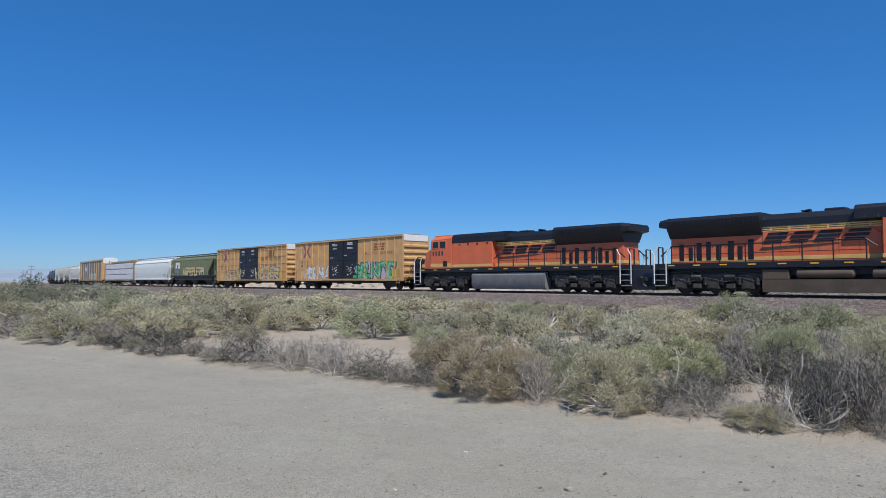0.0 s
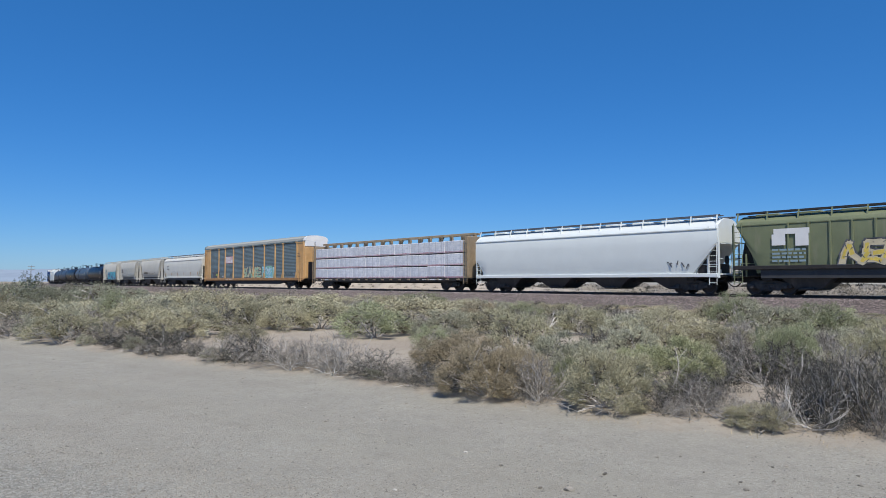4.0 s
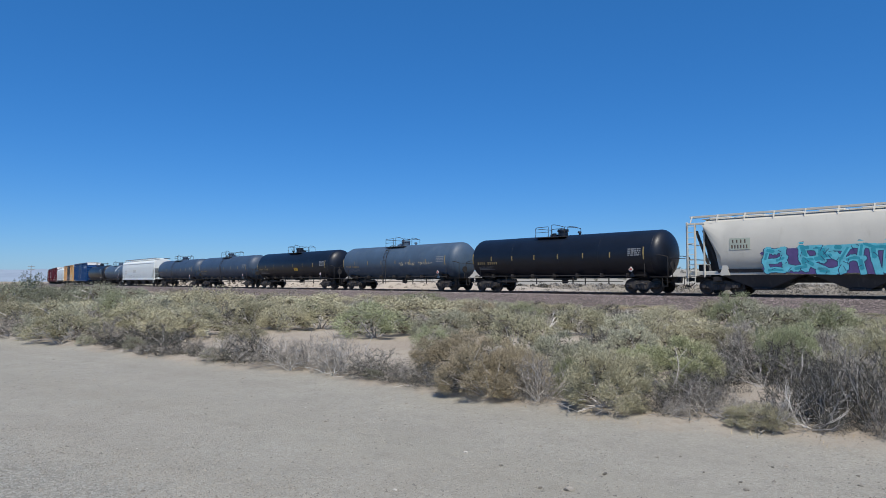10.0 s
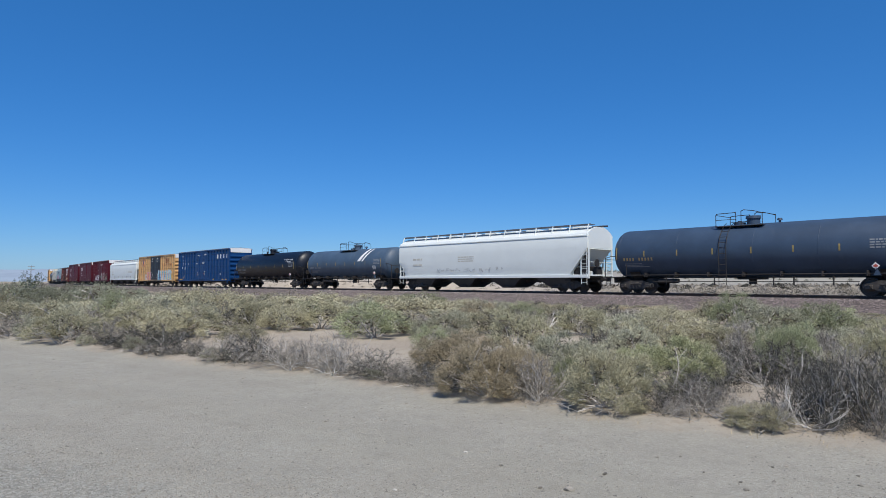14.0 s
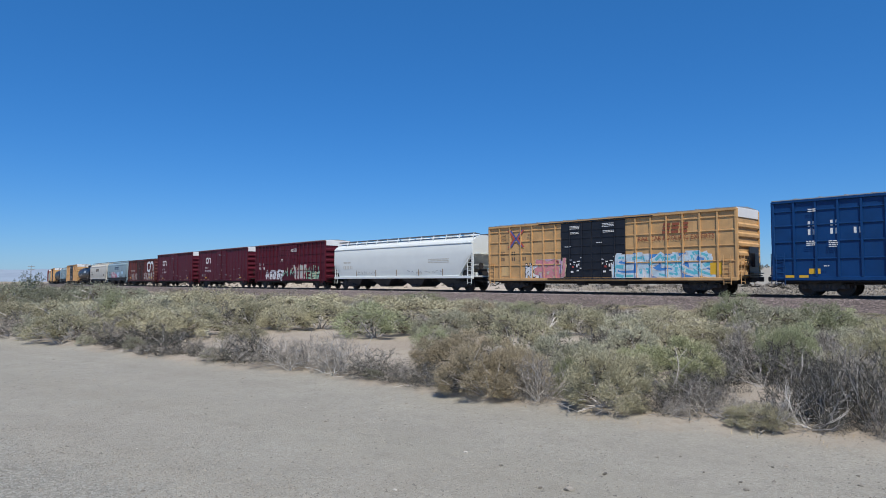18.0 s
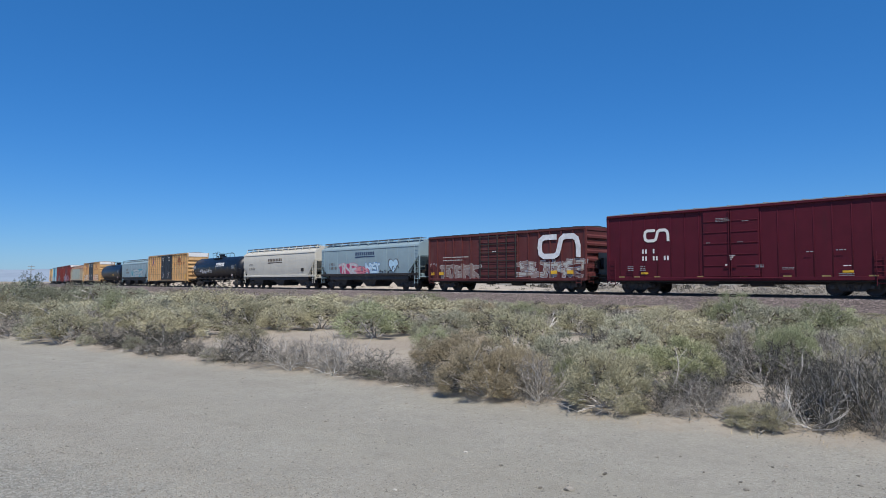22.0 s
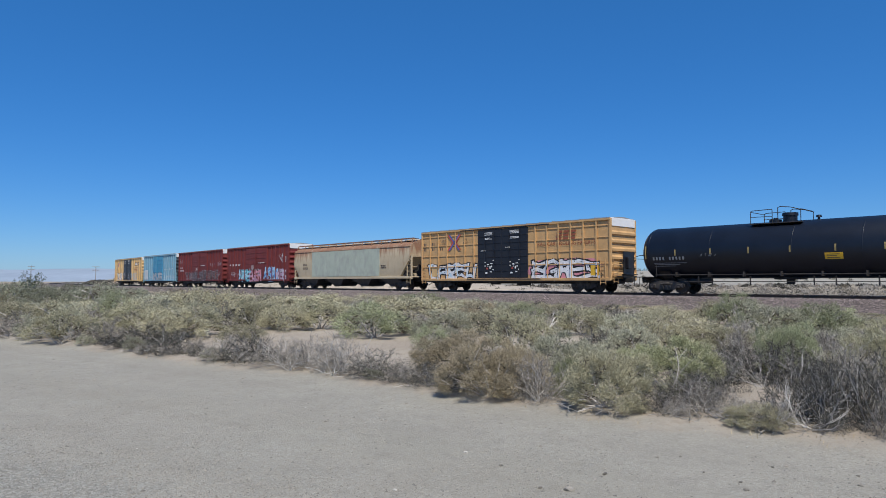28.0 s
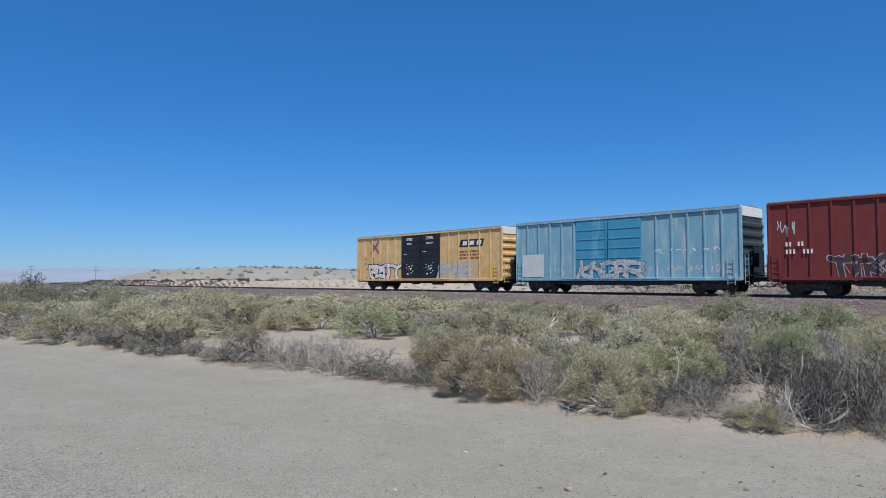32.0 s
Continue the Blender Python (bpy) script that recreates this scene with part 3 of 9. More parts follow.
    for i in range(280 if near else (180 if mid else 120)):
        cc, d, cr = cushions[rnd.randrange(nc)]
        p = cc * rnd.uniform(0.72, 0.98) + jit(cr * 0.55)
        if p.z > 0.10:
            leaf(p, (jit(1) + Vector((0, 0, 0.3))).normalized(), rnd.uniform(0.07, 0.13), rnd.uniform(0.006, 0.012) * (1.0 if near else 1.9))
    return sv, sf, lv, lf, outer


PROTO = {}
# brown of dead twigs, with the shade inside a shrub mixed in
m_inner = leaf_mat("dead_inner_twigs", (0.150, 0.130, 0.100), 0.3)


def bush_proto(kind, leafname, variant, detail):
    key = (kind, leafname, variant, detail)
    if key not in PROTO:
        sv, sf, lv, lf, outer = bush_parts(kind, 11 + variant * 7 + len(kind), detail)
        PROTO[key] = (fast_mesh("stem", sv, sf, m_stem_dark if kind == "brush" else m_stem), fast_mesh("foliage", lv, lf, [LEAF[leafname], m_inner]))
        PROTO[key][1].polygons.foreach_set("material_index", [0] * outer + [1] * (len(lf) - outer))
    return PROTO[key]


BUSH_LABEL = {
    "olive": ("olive-green desert saltbush with dense fine foliage", "leafy"),
    "green": ("bright green desert shrub on sandy ground", "leafy"),
    "grey": ("grey-green rounded desert sagebrush on sand", "leafy"),
    "straw": ("straw-yellow dry rabbitbrush beside the road", "leafy"),
    "khaki": ("pale khaki rounded saltbush with dense fine twigs", "leafy"),
    "khakigreen": ("yellow-green rounded desert shrub with dark hollows below", "leafy"),
    "deep": ("deep green desert shrub near the bend of the line", "leafy"),
    "twig": ("grey bare twiggy desert shrub with few leaves", "twig"),
    "leafdark": ("tall dark-green creosote bush beyond the scrub", "leafy"),
    "dark": ("dark half-dead desert brush with bare branches", "brush"),
}
bush_no = [0]


def bush(x, y, wide, high, look_kind, detail):
    label, kind = BUSH_LABEL[look_kind]
    bush_no[0] += 1
    stems, leaves = bush_proto(kind, look_kind, bush_no[0] % 3, detail)
    ob = new("desert_shrub")
    rnd = random.Random(bush_no[0])
    ob.matrix_basis = pose(x, y, ground_z(x, y) - 0.01, 0, 0, rnd.uniform(0, 360)) @ Matrix.Diagonal((wide / 1.1, wide / 1.1, high / 0.75, 1))
    tagged(ob, label, "shrub", group="desert shrubs beside the road")
    part("stem", stems, None, ob)
    part("foliage", leaves, None, ob)
    return ob


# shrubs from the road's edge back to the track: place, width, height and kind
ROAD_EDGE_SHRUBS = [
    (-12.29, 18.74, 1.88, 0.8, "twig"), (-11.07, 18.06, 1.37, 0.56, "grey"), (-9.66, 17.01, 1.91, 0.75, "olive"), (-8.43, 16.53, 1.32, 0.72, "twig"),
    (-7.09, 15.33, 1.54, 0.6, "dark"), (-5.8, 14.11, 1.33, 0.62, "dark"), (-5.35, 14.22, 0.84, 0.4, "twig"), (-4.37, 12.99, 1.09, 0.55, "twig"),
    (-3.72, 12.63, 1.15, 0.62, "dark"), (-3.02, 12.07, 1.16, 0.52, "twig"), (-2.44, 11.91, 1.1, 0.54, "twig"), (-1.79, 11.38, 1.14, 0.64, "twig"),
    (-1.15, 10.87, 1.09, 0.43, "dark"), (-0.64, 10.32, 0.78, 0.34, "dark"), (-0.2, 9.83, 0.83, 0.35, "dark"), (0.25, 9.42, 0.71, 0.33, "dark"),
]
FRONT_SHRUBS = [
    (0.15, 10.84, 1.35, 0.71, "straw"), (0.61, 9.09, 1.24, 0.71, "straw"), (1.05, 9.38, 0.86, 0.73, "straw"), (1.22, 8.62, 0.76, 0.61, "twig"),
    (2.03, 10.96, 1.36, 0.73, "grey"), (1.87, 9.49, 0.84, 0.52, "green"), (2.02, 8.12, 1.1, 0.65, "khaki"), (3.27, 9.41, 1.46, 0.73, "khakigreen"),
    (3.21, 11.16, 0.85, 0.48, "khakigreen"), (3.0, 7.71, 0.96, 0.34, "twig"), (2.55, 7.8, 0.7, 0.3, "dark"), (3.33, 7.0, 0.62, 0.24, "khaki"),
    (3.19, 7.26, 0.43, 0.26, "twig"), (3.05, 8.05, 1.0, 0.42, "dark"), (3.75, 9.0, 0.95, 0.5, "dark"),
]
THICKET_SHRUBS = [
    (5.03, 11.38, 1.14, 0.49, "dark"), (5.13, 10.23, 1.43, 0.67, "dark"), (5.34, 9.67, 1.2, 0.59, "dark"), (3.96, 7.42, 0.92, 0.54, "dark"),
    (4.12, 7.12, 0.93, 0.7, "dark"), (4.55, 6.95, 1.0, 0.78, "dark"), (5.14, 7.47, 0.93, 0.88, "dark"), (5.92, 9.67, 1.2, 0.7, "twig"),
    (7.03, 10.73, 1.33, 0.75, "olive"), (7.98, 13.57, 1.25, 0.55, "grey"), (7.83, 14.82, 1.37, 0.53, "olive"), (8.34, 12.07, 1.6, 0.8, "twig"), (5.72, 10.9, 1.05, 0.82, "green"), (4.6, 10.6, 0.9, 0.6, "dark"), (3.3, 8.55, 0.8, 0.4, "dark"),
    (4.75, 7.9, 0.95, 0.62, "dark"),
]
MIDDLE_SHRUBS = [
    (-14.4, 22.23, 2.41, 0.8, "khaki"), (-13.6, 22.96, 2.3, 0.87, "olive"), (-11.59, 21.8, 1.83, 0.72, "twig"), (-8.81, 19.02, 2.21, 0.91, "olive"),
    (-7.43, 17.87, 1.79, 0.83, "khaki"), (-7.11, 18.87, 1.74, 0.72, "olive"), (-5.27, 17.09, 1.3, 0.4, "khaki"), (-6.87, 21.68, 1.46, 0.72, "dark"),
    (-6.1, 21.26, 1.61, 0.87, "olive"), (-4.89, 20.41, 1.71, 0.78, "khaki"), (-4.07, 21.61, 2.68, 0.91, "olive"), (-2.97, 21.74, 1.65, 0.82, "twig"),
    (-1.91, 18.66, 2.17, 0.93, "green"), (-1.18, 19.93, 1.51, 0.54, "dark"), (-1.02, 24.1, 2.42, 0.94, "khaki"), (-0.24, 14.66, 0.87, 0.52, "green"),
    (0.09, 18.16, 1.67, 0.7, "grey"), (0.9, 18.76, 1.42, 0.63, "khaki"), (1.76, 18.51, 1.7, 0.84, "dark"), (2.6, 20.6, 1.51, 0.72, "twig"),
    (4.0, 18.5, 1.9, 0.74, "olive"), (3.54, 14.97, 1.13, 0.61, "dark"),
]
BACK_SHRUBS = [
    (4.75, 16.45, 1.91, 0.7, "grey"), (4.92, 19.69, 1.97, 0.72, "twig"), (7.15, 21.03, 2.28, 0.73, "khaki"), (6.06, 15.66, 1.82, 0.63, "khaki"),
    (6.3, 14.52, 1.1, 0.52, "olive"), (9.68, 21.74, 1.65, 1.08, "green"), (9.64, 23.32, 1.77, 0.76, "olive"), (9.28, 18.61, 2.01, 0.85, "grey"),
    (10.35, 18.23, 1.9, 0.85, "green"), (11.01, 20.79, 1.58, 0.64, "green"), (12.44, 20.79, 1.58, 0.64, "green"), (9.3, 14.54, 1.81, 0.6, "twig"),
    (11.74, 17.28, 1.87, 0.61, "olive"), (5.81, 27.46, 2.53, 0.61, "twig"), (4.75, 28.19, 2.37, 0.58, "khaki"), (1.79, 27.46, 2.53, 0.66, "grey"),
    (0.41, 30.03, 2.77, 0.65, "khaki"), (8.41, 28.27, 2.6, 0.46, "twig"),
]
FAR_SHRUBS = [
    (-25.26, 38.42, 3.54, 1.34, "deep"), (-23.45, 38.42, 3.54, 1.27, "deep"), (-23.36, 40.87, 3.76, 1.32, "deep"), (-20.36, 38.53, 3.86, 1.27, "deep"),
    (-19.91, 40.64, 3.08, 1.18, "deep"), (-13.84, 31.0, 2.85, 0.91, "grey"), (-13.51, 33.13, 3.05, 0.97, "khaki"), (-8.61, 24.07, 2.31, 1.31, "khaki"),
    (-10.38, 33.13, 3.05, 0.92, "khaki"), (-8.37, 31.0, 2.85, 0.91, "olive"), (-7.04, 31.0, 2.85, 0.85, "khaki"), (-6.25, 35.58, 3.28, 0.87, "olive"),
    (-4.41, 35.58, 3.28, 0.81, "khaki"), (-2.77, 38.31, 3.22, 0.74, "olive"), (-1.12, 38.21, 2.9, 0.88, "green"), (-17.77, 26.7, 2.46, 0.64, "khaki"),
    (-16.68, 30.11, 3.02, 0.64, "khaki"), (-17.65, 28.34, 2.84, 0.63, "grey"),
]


def tall_shrub(x, y, high, seed):
    """A tall thin desert shrub: upright limbs that end in small leafy clumps."""
    rnd = random.Random(seed)
    g, v, f = G(), [], []
    for i in range(11):
        a, lean = rnd.uniform(0, 6.283), rnd.uniform(0.05, 0.55)
        d = Vector((math.cos(a) * math.sin(lean), math.sin(a) * math.sin(lean), math.cos(lean)))
        p, rad, n = Vector((0, 0, -0.05)), 0.03, 6
        reach_ = high * rnd.uniform(0.72, 1.0) / math.cos(lean) / n
        for k in range(n):
            d = (d + Vector((rnd.uniform(-1, 1), rnd.uniform(-1, 1), rnd.uniform(-0.3, 0.6))) * 0.2).normalized()
            q = p + d * reach_
            g.tube(tuple(p), tuple(q), rad, rad * 0.8, 4)
            if k >= 2:
                for c in range(3):
                    cc = q + Vector((rnd.gauss(0, 0.10), rnd.gauss(0, 0.10), rnd.gauss(0, 0.08)))
                    for _ in range(26):
                        w = cc + Vector((rnd.gauss(0, 1), rnd.gauss(0, 1), rnd.gauss(0, 1))) * 0.055
                        e = Vector((rnd.uniform(-1, 1), rnd.uniform(-1, 1), rnd.uniform(-0.4, 1))).normalized() * rnd.uniform(0.03, 0.07)
                        b = e.orthogonal().normalized() * 0.014
                        o = len(v)
                        v.extend([tuple(w), tuple(w + e * 0.5 + b), tuple(w + e), tuple(w + e * 0.5 - b)])
                        f.append((o, o + 1, o + 2, o + 3))
            p, rad = q, rad * 0.8
    ob = new("tall_shrub")
    ob.matrix_basis = pose(x, y, ground_z(x, y))
    tagged(ob, "tall dark-green creosote bush beyond the scrub", "shrub", group="desert shrubs beside the road")
    part("stem", g, m_stem_dark, ob)
    part("foliage", fast_mesh("foliage", v, f, LEAF["leafdark"]), None, ob)


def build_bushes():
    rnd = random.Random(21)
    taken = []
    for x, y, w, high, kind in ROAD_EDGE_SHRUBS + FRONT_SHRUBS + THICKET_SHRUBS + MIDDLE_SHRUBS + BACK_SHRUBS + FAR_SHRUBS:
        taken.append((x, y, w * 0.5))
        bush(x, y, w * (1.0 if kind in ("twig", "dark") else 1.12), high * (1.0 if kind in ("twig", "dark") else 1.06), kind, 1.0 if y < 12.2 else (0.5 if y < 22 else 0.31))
    # low dry growth all along the road's edge
    x = -15.0
    while x < 5.5:
        y = float(np.interp(x, EDGE_X, EDGE_Y)) + rnd.uniform(0.15, 0.6)
        w = rnd.uniform(0.3, 0.65)
        bush(x, y + w * 0.3, w, w * rnd.uniform(0.35, 0.6), rnd.choice(["twig", "twig", "dark", "grey", "twig"] if x < 3.4 else ["twig", "dark", "twig"]), 1.0 if y < 9 else 0.5)
        x += rnd.uniform(0.45, 0.85)
    # the field between road and ballast
    kinds = ["olive"] * 5 + ["grey"] * 6 + ["twig"] * 5 + ["khaki"] * 4 + ["straw"] * 2 + ["dark"] * 2 + ["green"] * 2
    count, tries = 0, 0
    while count < 225 and tries < 30000:
        tries += 1
        y = rnd.uniform(12, 44)
        x = rnd.uniform(-34, 30)
        if abs(x) > 0.74 * y + 2:
            continue
        e, g = road_gap(x, y), track_gap(x, y)
        if e < 1.2 or g > -4.9:
            continue
        b = x / y
        if -0.29 < b < -0.012 and 12.4 < y < 20.8 or 0.11 < b < 0.18 and 15.6 < y < 18.6:
            continue                                          # bare sand
        w = rnd.uniform(0.8, 1.7)
        if any((x - a) ** 2 + (y - q) ** 2 < (c * 0.9 + w * 0.3) ** 2 for a, q, c in taken):
            continue
        taken.append((x, y, w * 0.36))
        hgt = w * rnd.uniform(0.5, 0.72)
        # the growth stays below the sight line to the foot of the ballast
        foot = 0.0334 * x + 0.0312 * y
        drop = foot + rnd.uniform(-0.0043, 0.0069) * y
        if b < -0.314:
            k = max(0.0, (b + 0.504) / 0.19)
            drop = 0.0052 * y * (1 - k) + foot * k + rnd.uniform(0.0, 0.005) * y
        hgt = max(0.22, min(hgt, EYE_Z - drop))
        bush(x, y, w, min(hgt, 1.1), rnd.choice(kinds) if b > -0.42 or y < 30 else rnd.choice(["deep", "green", "deep", "olive"]), 0.5 if y < 17.5 else 0.31)
        count += 1
    tall_shrub(-25.01, 40, 2.1, 3)
    tall_shrub(-26.2, 41, 1.75, 4)


build_bushes()


m_bleached = mat("bleached_dead_wood", (0.58, 0.55, 0.50), 0.85, var=0.15, fine=50, bump=0.2)


def dead_branch(name, label, x, y, turn, length, rad, up, seed, skin):
    """A crooked tapered branch; a standing one forks."""
    rnd = random.Random(seed)
    g = G()

    def grow(p, d, n, step, rr, depth):
        pts, forks = [p], []
        for k in range(n):
            d = (d + Vector((rnd.uniform(-1, 1), rnd.uniform(-1, 1), rnd.uniform(-1, 1))) * 0.38).normalized()
            q = p + d * step
            q.z = max(q.z, rr)
            pts.append(q)
            if depth and k in (1, 2):
                forks.append((q, (d + Vector((rnd.uniform(-1, 1), rnd.uniform(-1, 1), rnd.uniform(-0.3, 0.8))) * 0.8).normalized(), rr * 0.62 * 0.8 ** k))
            p = q
        g.rod(pts, rr, 0.8)
        for q, e, r2 in forks:
            grow(q, e, 3, step * 0.75, r2, depth - 1)

    grow(Vector((0, 0, rad)), Vector((1 - up, 0, up)).normalized(), 5, length / 5, rad, 1 if up > 0.5 else 0)
    ob = part(name, g, skin, None)
    ob.matrix_basis = pose(x, y, ground_z(x, y) - 0.01, 0, 0, turn)
    tagged(ob, label, "dead branch", group="dead branches on the sand")


def bare_stems(x, y, wide, high, seed, skin):
    """The bare crooked stems of a dead shrub, fanned out from one root."""
    rnd = random.Random(seed)
    g = G()

    def grow(p, d, n, step, rr, depth):
        pts, forks = [p], []
        for k in range(n):
            d = (d + Vector((rnd.uniform(-1, 1), rnd.uniform(-1, 1), rnd.uniform(-0.8, 1))) * 0.36).normalized()
            q = p + d * step * rnd.uniform(0.75, 1.2)
            q.z = max(q.z, rr)
            pts.append(q)
            if depth and k in (1, 2, 3):
                forks.append((q, (d + Vector((rnd.uniform(-1, 1), rnd.uniform(-1, 1), rnd.uniform(-0.3, 0.7))) * 0.8).normalized(), rr * 0.62 * 0.82 ** k))
            p = q
        g.rod(pts, rr, 0.82)
        for q, e, r2 in forks:
            grow(q, e, 3, step * 0.8, r2, depth - 1)

    for i in range(8):
        a, lift = rnd.uniform(0, 6.283), rnd.uniform(0.3, 1.0) * high
        d = Vector((math.cos(a) * wide * 0.5, math.sin(a) * wide * 0.5, lift))
        grow(Vector((rnd.gauss(0, 0.03), rnd.gauss(0, 0.03), 0)), d.normalized(), 5, d.length / 5.6, rnd.uniform(0.0045, 0.0085), 2)
    ob = part("dead_shrub", g, skin, None)
    ob.matrix_basis = pose(x, y, ground_z(x, y) - 0.01, 0, 0, rnd.uniform(0, 360))
    tagged(ob, "bleached bare stems of a dead desert shrub", "dead shrub", group="dead shrubs on the sand")


def build_dead_wood():
    rnd = random.Random(31)
    for i, (x, y, wide, high) in enumerate(((-1.83, 10.95, 0.85, 0.62), (-1.16, 11.75, 0.4, 0.42), (3.02, 8.40, 0.75, 0.36), (3.80, 6.88, 0.9, 0.42), (4.66, 9.65, 1.1, 0.6), (-9.47, 16.25, 1.1, 0.7), (6.2, 9.9, 0.9, 0.6), (1.40, 8.75, 0.7, 0.5), (-3.95, 12.5, 0.7, 0.4), (-2.7, 11.6, 0.8, 0.45), (-7.0, 21.0, 0.9, 0.6), (3.4, 6.9, 0.5, 0.25))):
        bare_stems(x, y, wide, high, 60 + i, m_bleached if i % 3 == 0 else m_stem)
    for i, (x, y, ln, rad) in enumerate(((2.86, 17.9, 0.74, 0.034), (2.96, 8.66, 0.75, 0.0126), (-1.53, 13.05, 0.55, 0.0154), (4.01, 7.59, 0.7, 0.014), (5.77, 11.80, 0.8, 0.0154), (-2.28, 11.80, 0.5, 0.0126))):
        dead_branch("dead_snag", "bleached dead branch standing among the shrubs", x, y, rnd.uniform(0, 360), ln, rad, 0.8, 979 if i == 0 else 40 + i, m_bleached if i == 0 else m_stem)
    for i in range(34):
        x = rnd.uniform(-0.262, 0.601)
        d = 5.0
        while road_gap(x * d, d) < rnd.uniform(0.12, 0.5):
            d += 0.05
        dead_branch("fallen_stick", "dry grey stick lying at the road edge", x * d, d, rnd.uniform(0, 360), rnd.uniform(0.15, 0.42), rnd.uniform(0.004, 0.009), 0.1, i, m_stem)


build_dead_wood()


def scrub(name, label, spots, leafname, seed, k=70):
    """Countless far shrubs as one object: small leafy clumps."""
    rnd = random.Random(seed)
    v, f = [], []
    for x, y, z, w, h in spots:
        ll = 0.055 if y < 48 else (max(0.08, w * 0.09) if y < 120 else w * 0.25)
        for _ in range(k):
            a, rr = rnd.uniform(0, 6.283), w * 0.5 * math.sqrt(rnd.random())
            top = h * math.sqrt(max(0.0, 1 - (rr / (w * 0.5)) ** 2)) * rnd.uniform(0.15, 1.0)
            p = Vector((x + rr * math.cos(a), y + rr * math.sin(a), z + top))
            d = Vector((rnd.uniform(-1, 1), rnd.uniform(-1, 1), rnd.uniform(0, 1.2))).normalized() * ll * rnd.uniform(0.6, 1.3)
            s = Vector((rnd.uniform(-1, 1), rnd.uniform(-1, 1), rnd.uniform(-1, 1))).normalized() * ll * 0.32
            o = len(v)
            v.extend([tuple(p + s), tuple(p - s), tuple(p + d)])
            f.append((o, o + 1, o + 2))
    tagged(new(name, fast_mesh(name, v, f, LEAF[leafname])), label, "shrubs", kind="stuff")


def build_far_scrub():
    rnd = random.Random(4)
    lists = {"olive": [], "grey": [], "dark": []}
    n = 0
    while n < 1800:
        y = rnd.uniform(30, 230) if n % 3 else rnd.uniform(26, 90)
        x = rnd.uniform(-0.8 * y, 0.8 * y)
        g = track_gap(x, y)
        if -5.0 < g < 5.5 or road_gap(x, y) < 1 or 0 < g < 17 and track_s(x, y) < -42:
            continue
        w = rnd.uniform(0.8, 2.0)
        lists[rnd.choice(["olive", "grey", "grey", "dark"] if g > 0 else ["olive", "grey", "olive"])].append((x, y, ground_z(x, y), w, w * rnd.uniform(0.4, 0.62)))
        n += 1
    sx = -400.0
    while sx < 90:
        g = rnd.uniform(15.6, 17.4)
        q = on_track(sx, g)
        w = rnd.uniform(0.6, 1.5)
        lists[rnd.choice(["dark", "dark", "grey", "olive"])].append((q.x, q.y, 1.66 * (1 - 0.95 * smooth_step(-62, -40, sx)), w, w * rnd.uniform(0.30, 0.42)))
        if rnd.random() < 0.5:
            q = on_track(sx + 1.0, g + rnd.uniform(2, 12))
            lists["dark"].append((q.x, q.y, 1.36 * (1 - 0.95 * smooth_step(-62, -40, sx)), w, w * 0.4))
        sx += rnd.uniform(1.2, 3.0)
    sx = -400.0
    while sx < -45:
        for k in range(5):
            g = 12.0 + k * 0.75
            q = on_track(sx + (g - 12) * 0.9, g)
            w = rnd.uniform(0.5, 0.95)
            lists["dark"].append((q.x, q.y, 0.1 + k * 0.31, w, w * 0.5))
        sx += rnd.uniform(1.8, 4.2)
    for _ in range(1500):
        sx, g = rnd.uniform(-170, 60), rnd.uniform(5.2, 13)
        if _ > 500:
            sx, g = rnd.uniform(-60, 60), rnd.uniform(6, 70)
        if sx < -45:
            continue
        q = on_track(sx, g)
        w = rnd.uniform(0.6, 1.3)
        lists[rnd.choice(["olive", "grey", "grey", "dark"])].append((q.x, q.y, ground_z(q.x, q.y), w, w * rnd.uniform(0.4, 0.6)))
    scrub("far_scrub", "tan dusty scrub scattered over the plain beyond the track", lists["olive"], "plain", 1, 60)
    scrub("grey_scrub", "grey-brown scrub on the sandy bank beyond the track", lists["grey"], "twig", 2, 55)
    scrub("dark_scrub", "dark scrub in the gullies beyond the track", lists["dark"], "dark", 3)
    spots = []
    front = [q for q in hill_points if q[2] > 1.5 and q[1] < 420]
    for _ in range(900):
        x, y, z = rnd.choice(front)
        w = rnd.uniform(1.1, 3.0)
        spots.append((x + rnd.uniform(-2.5, 2.5), y + rnd.uniform(-3, 3), z - 0.3, w, w * rnd.uniform(0.5, 0.8)))
    scrub("hill_scrub", "dark shrubs dotted over the hill", spots, "hill", 6, 60)


build_far_scrub()


# ================= litter and stones =================
m_pebble = mat("road_pebbles", (0.225, 0.208, 0.176), 0.9, var=0.15, island=0.3, bump=0.0)
m_straw = mat("dry_straw_litter", (0.42, 0.335, 0.20), 0.9, var=0.2, island=0.35, bump=0.0)


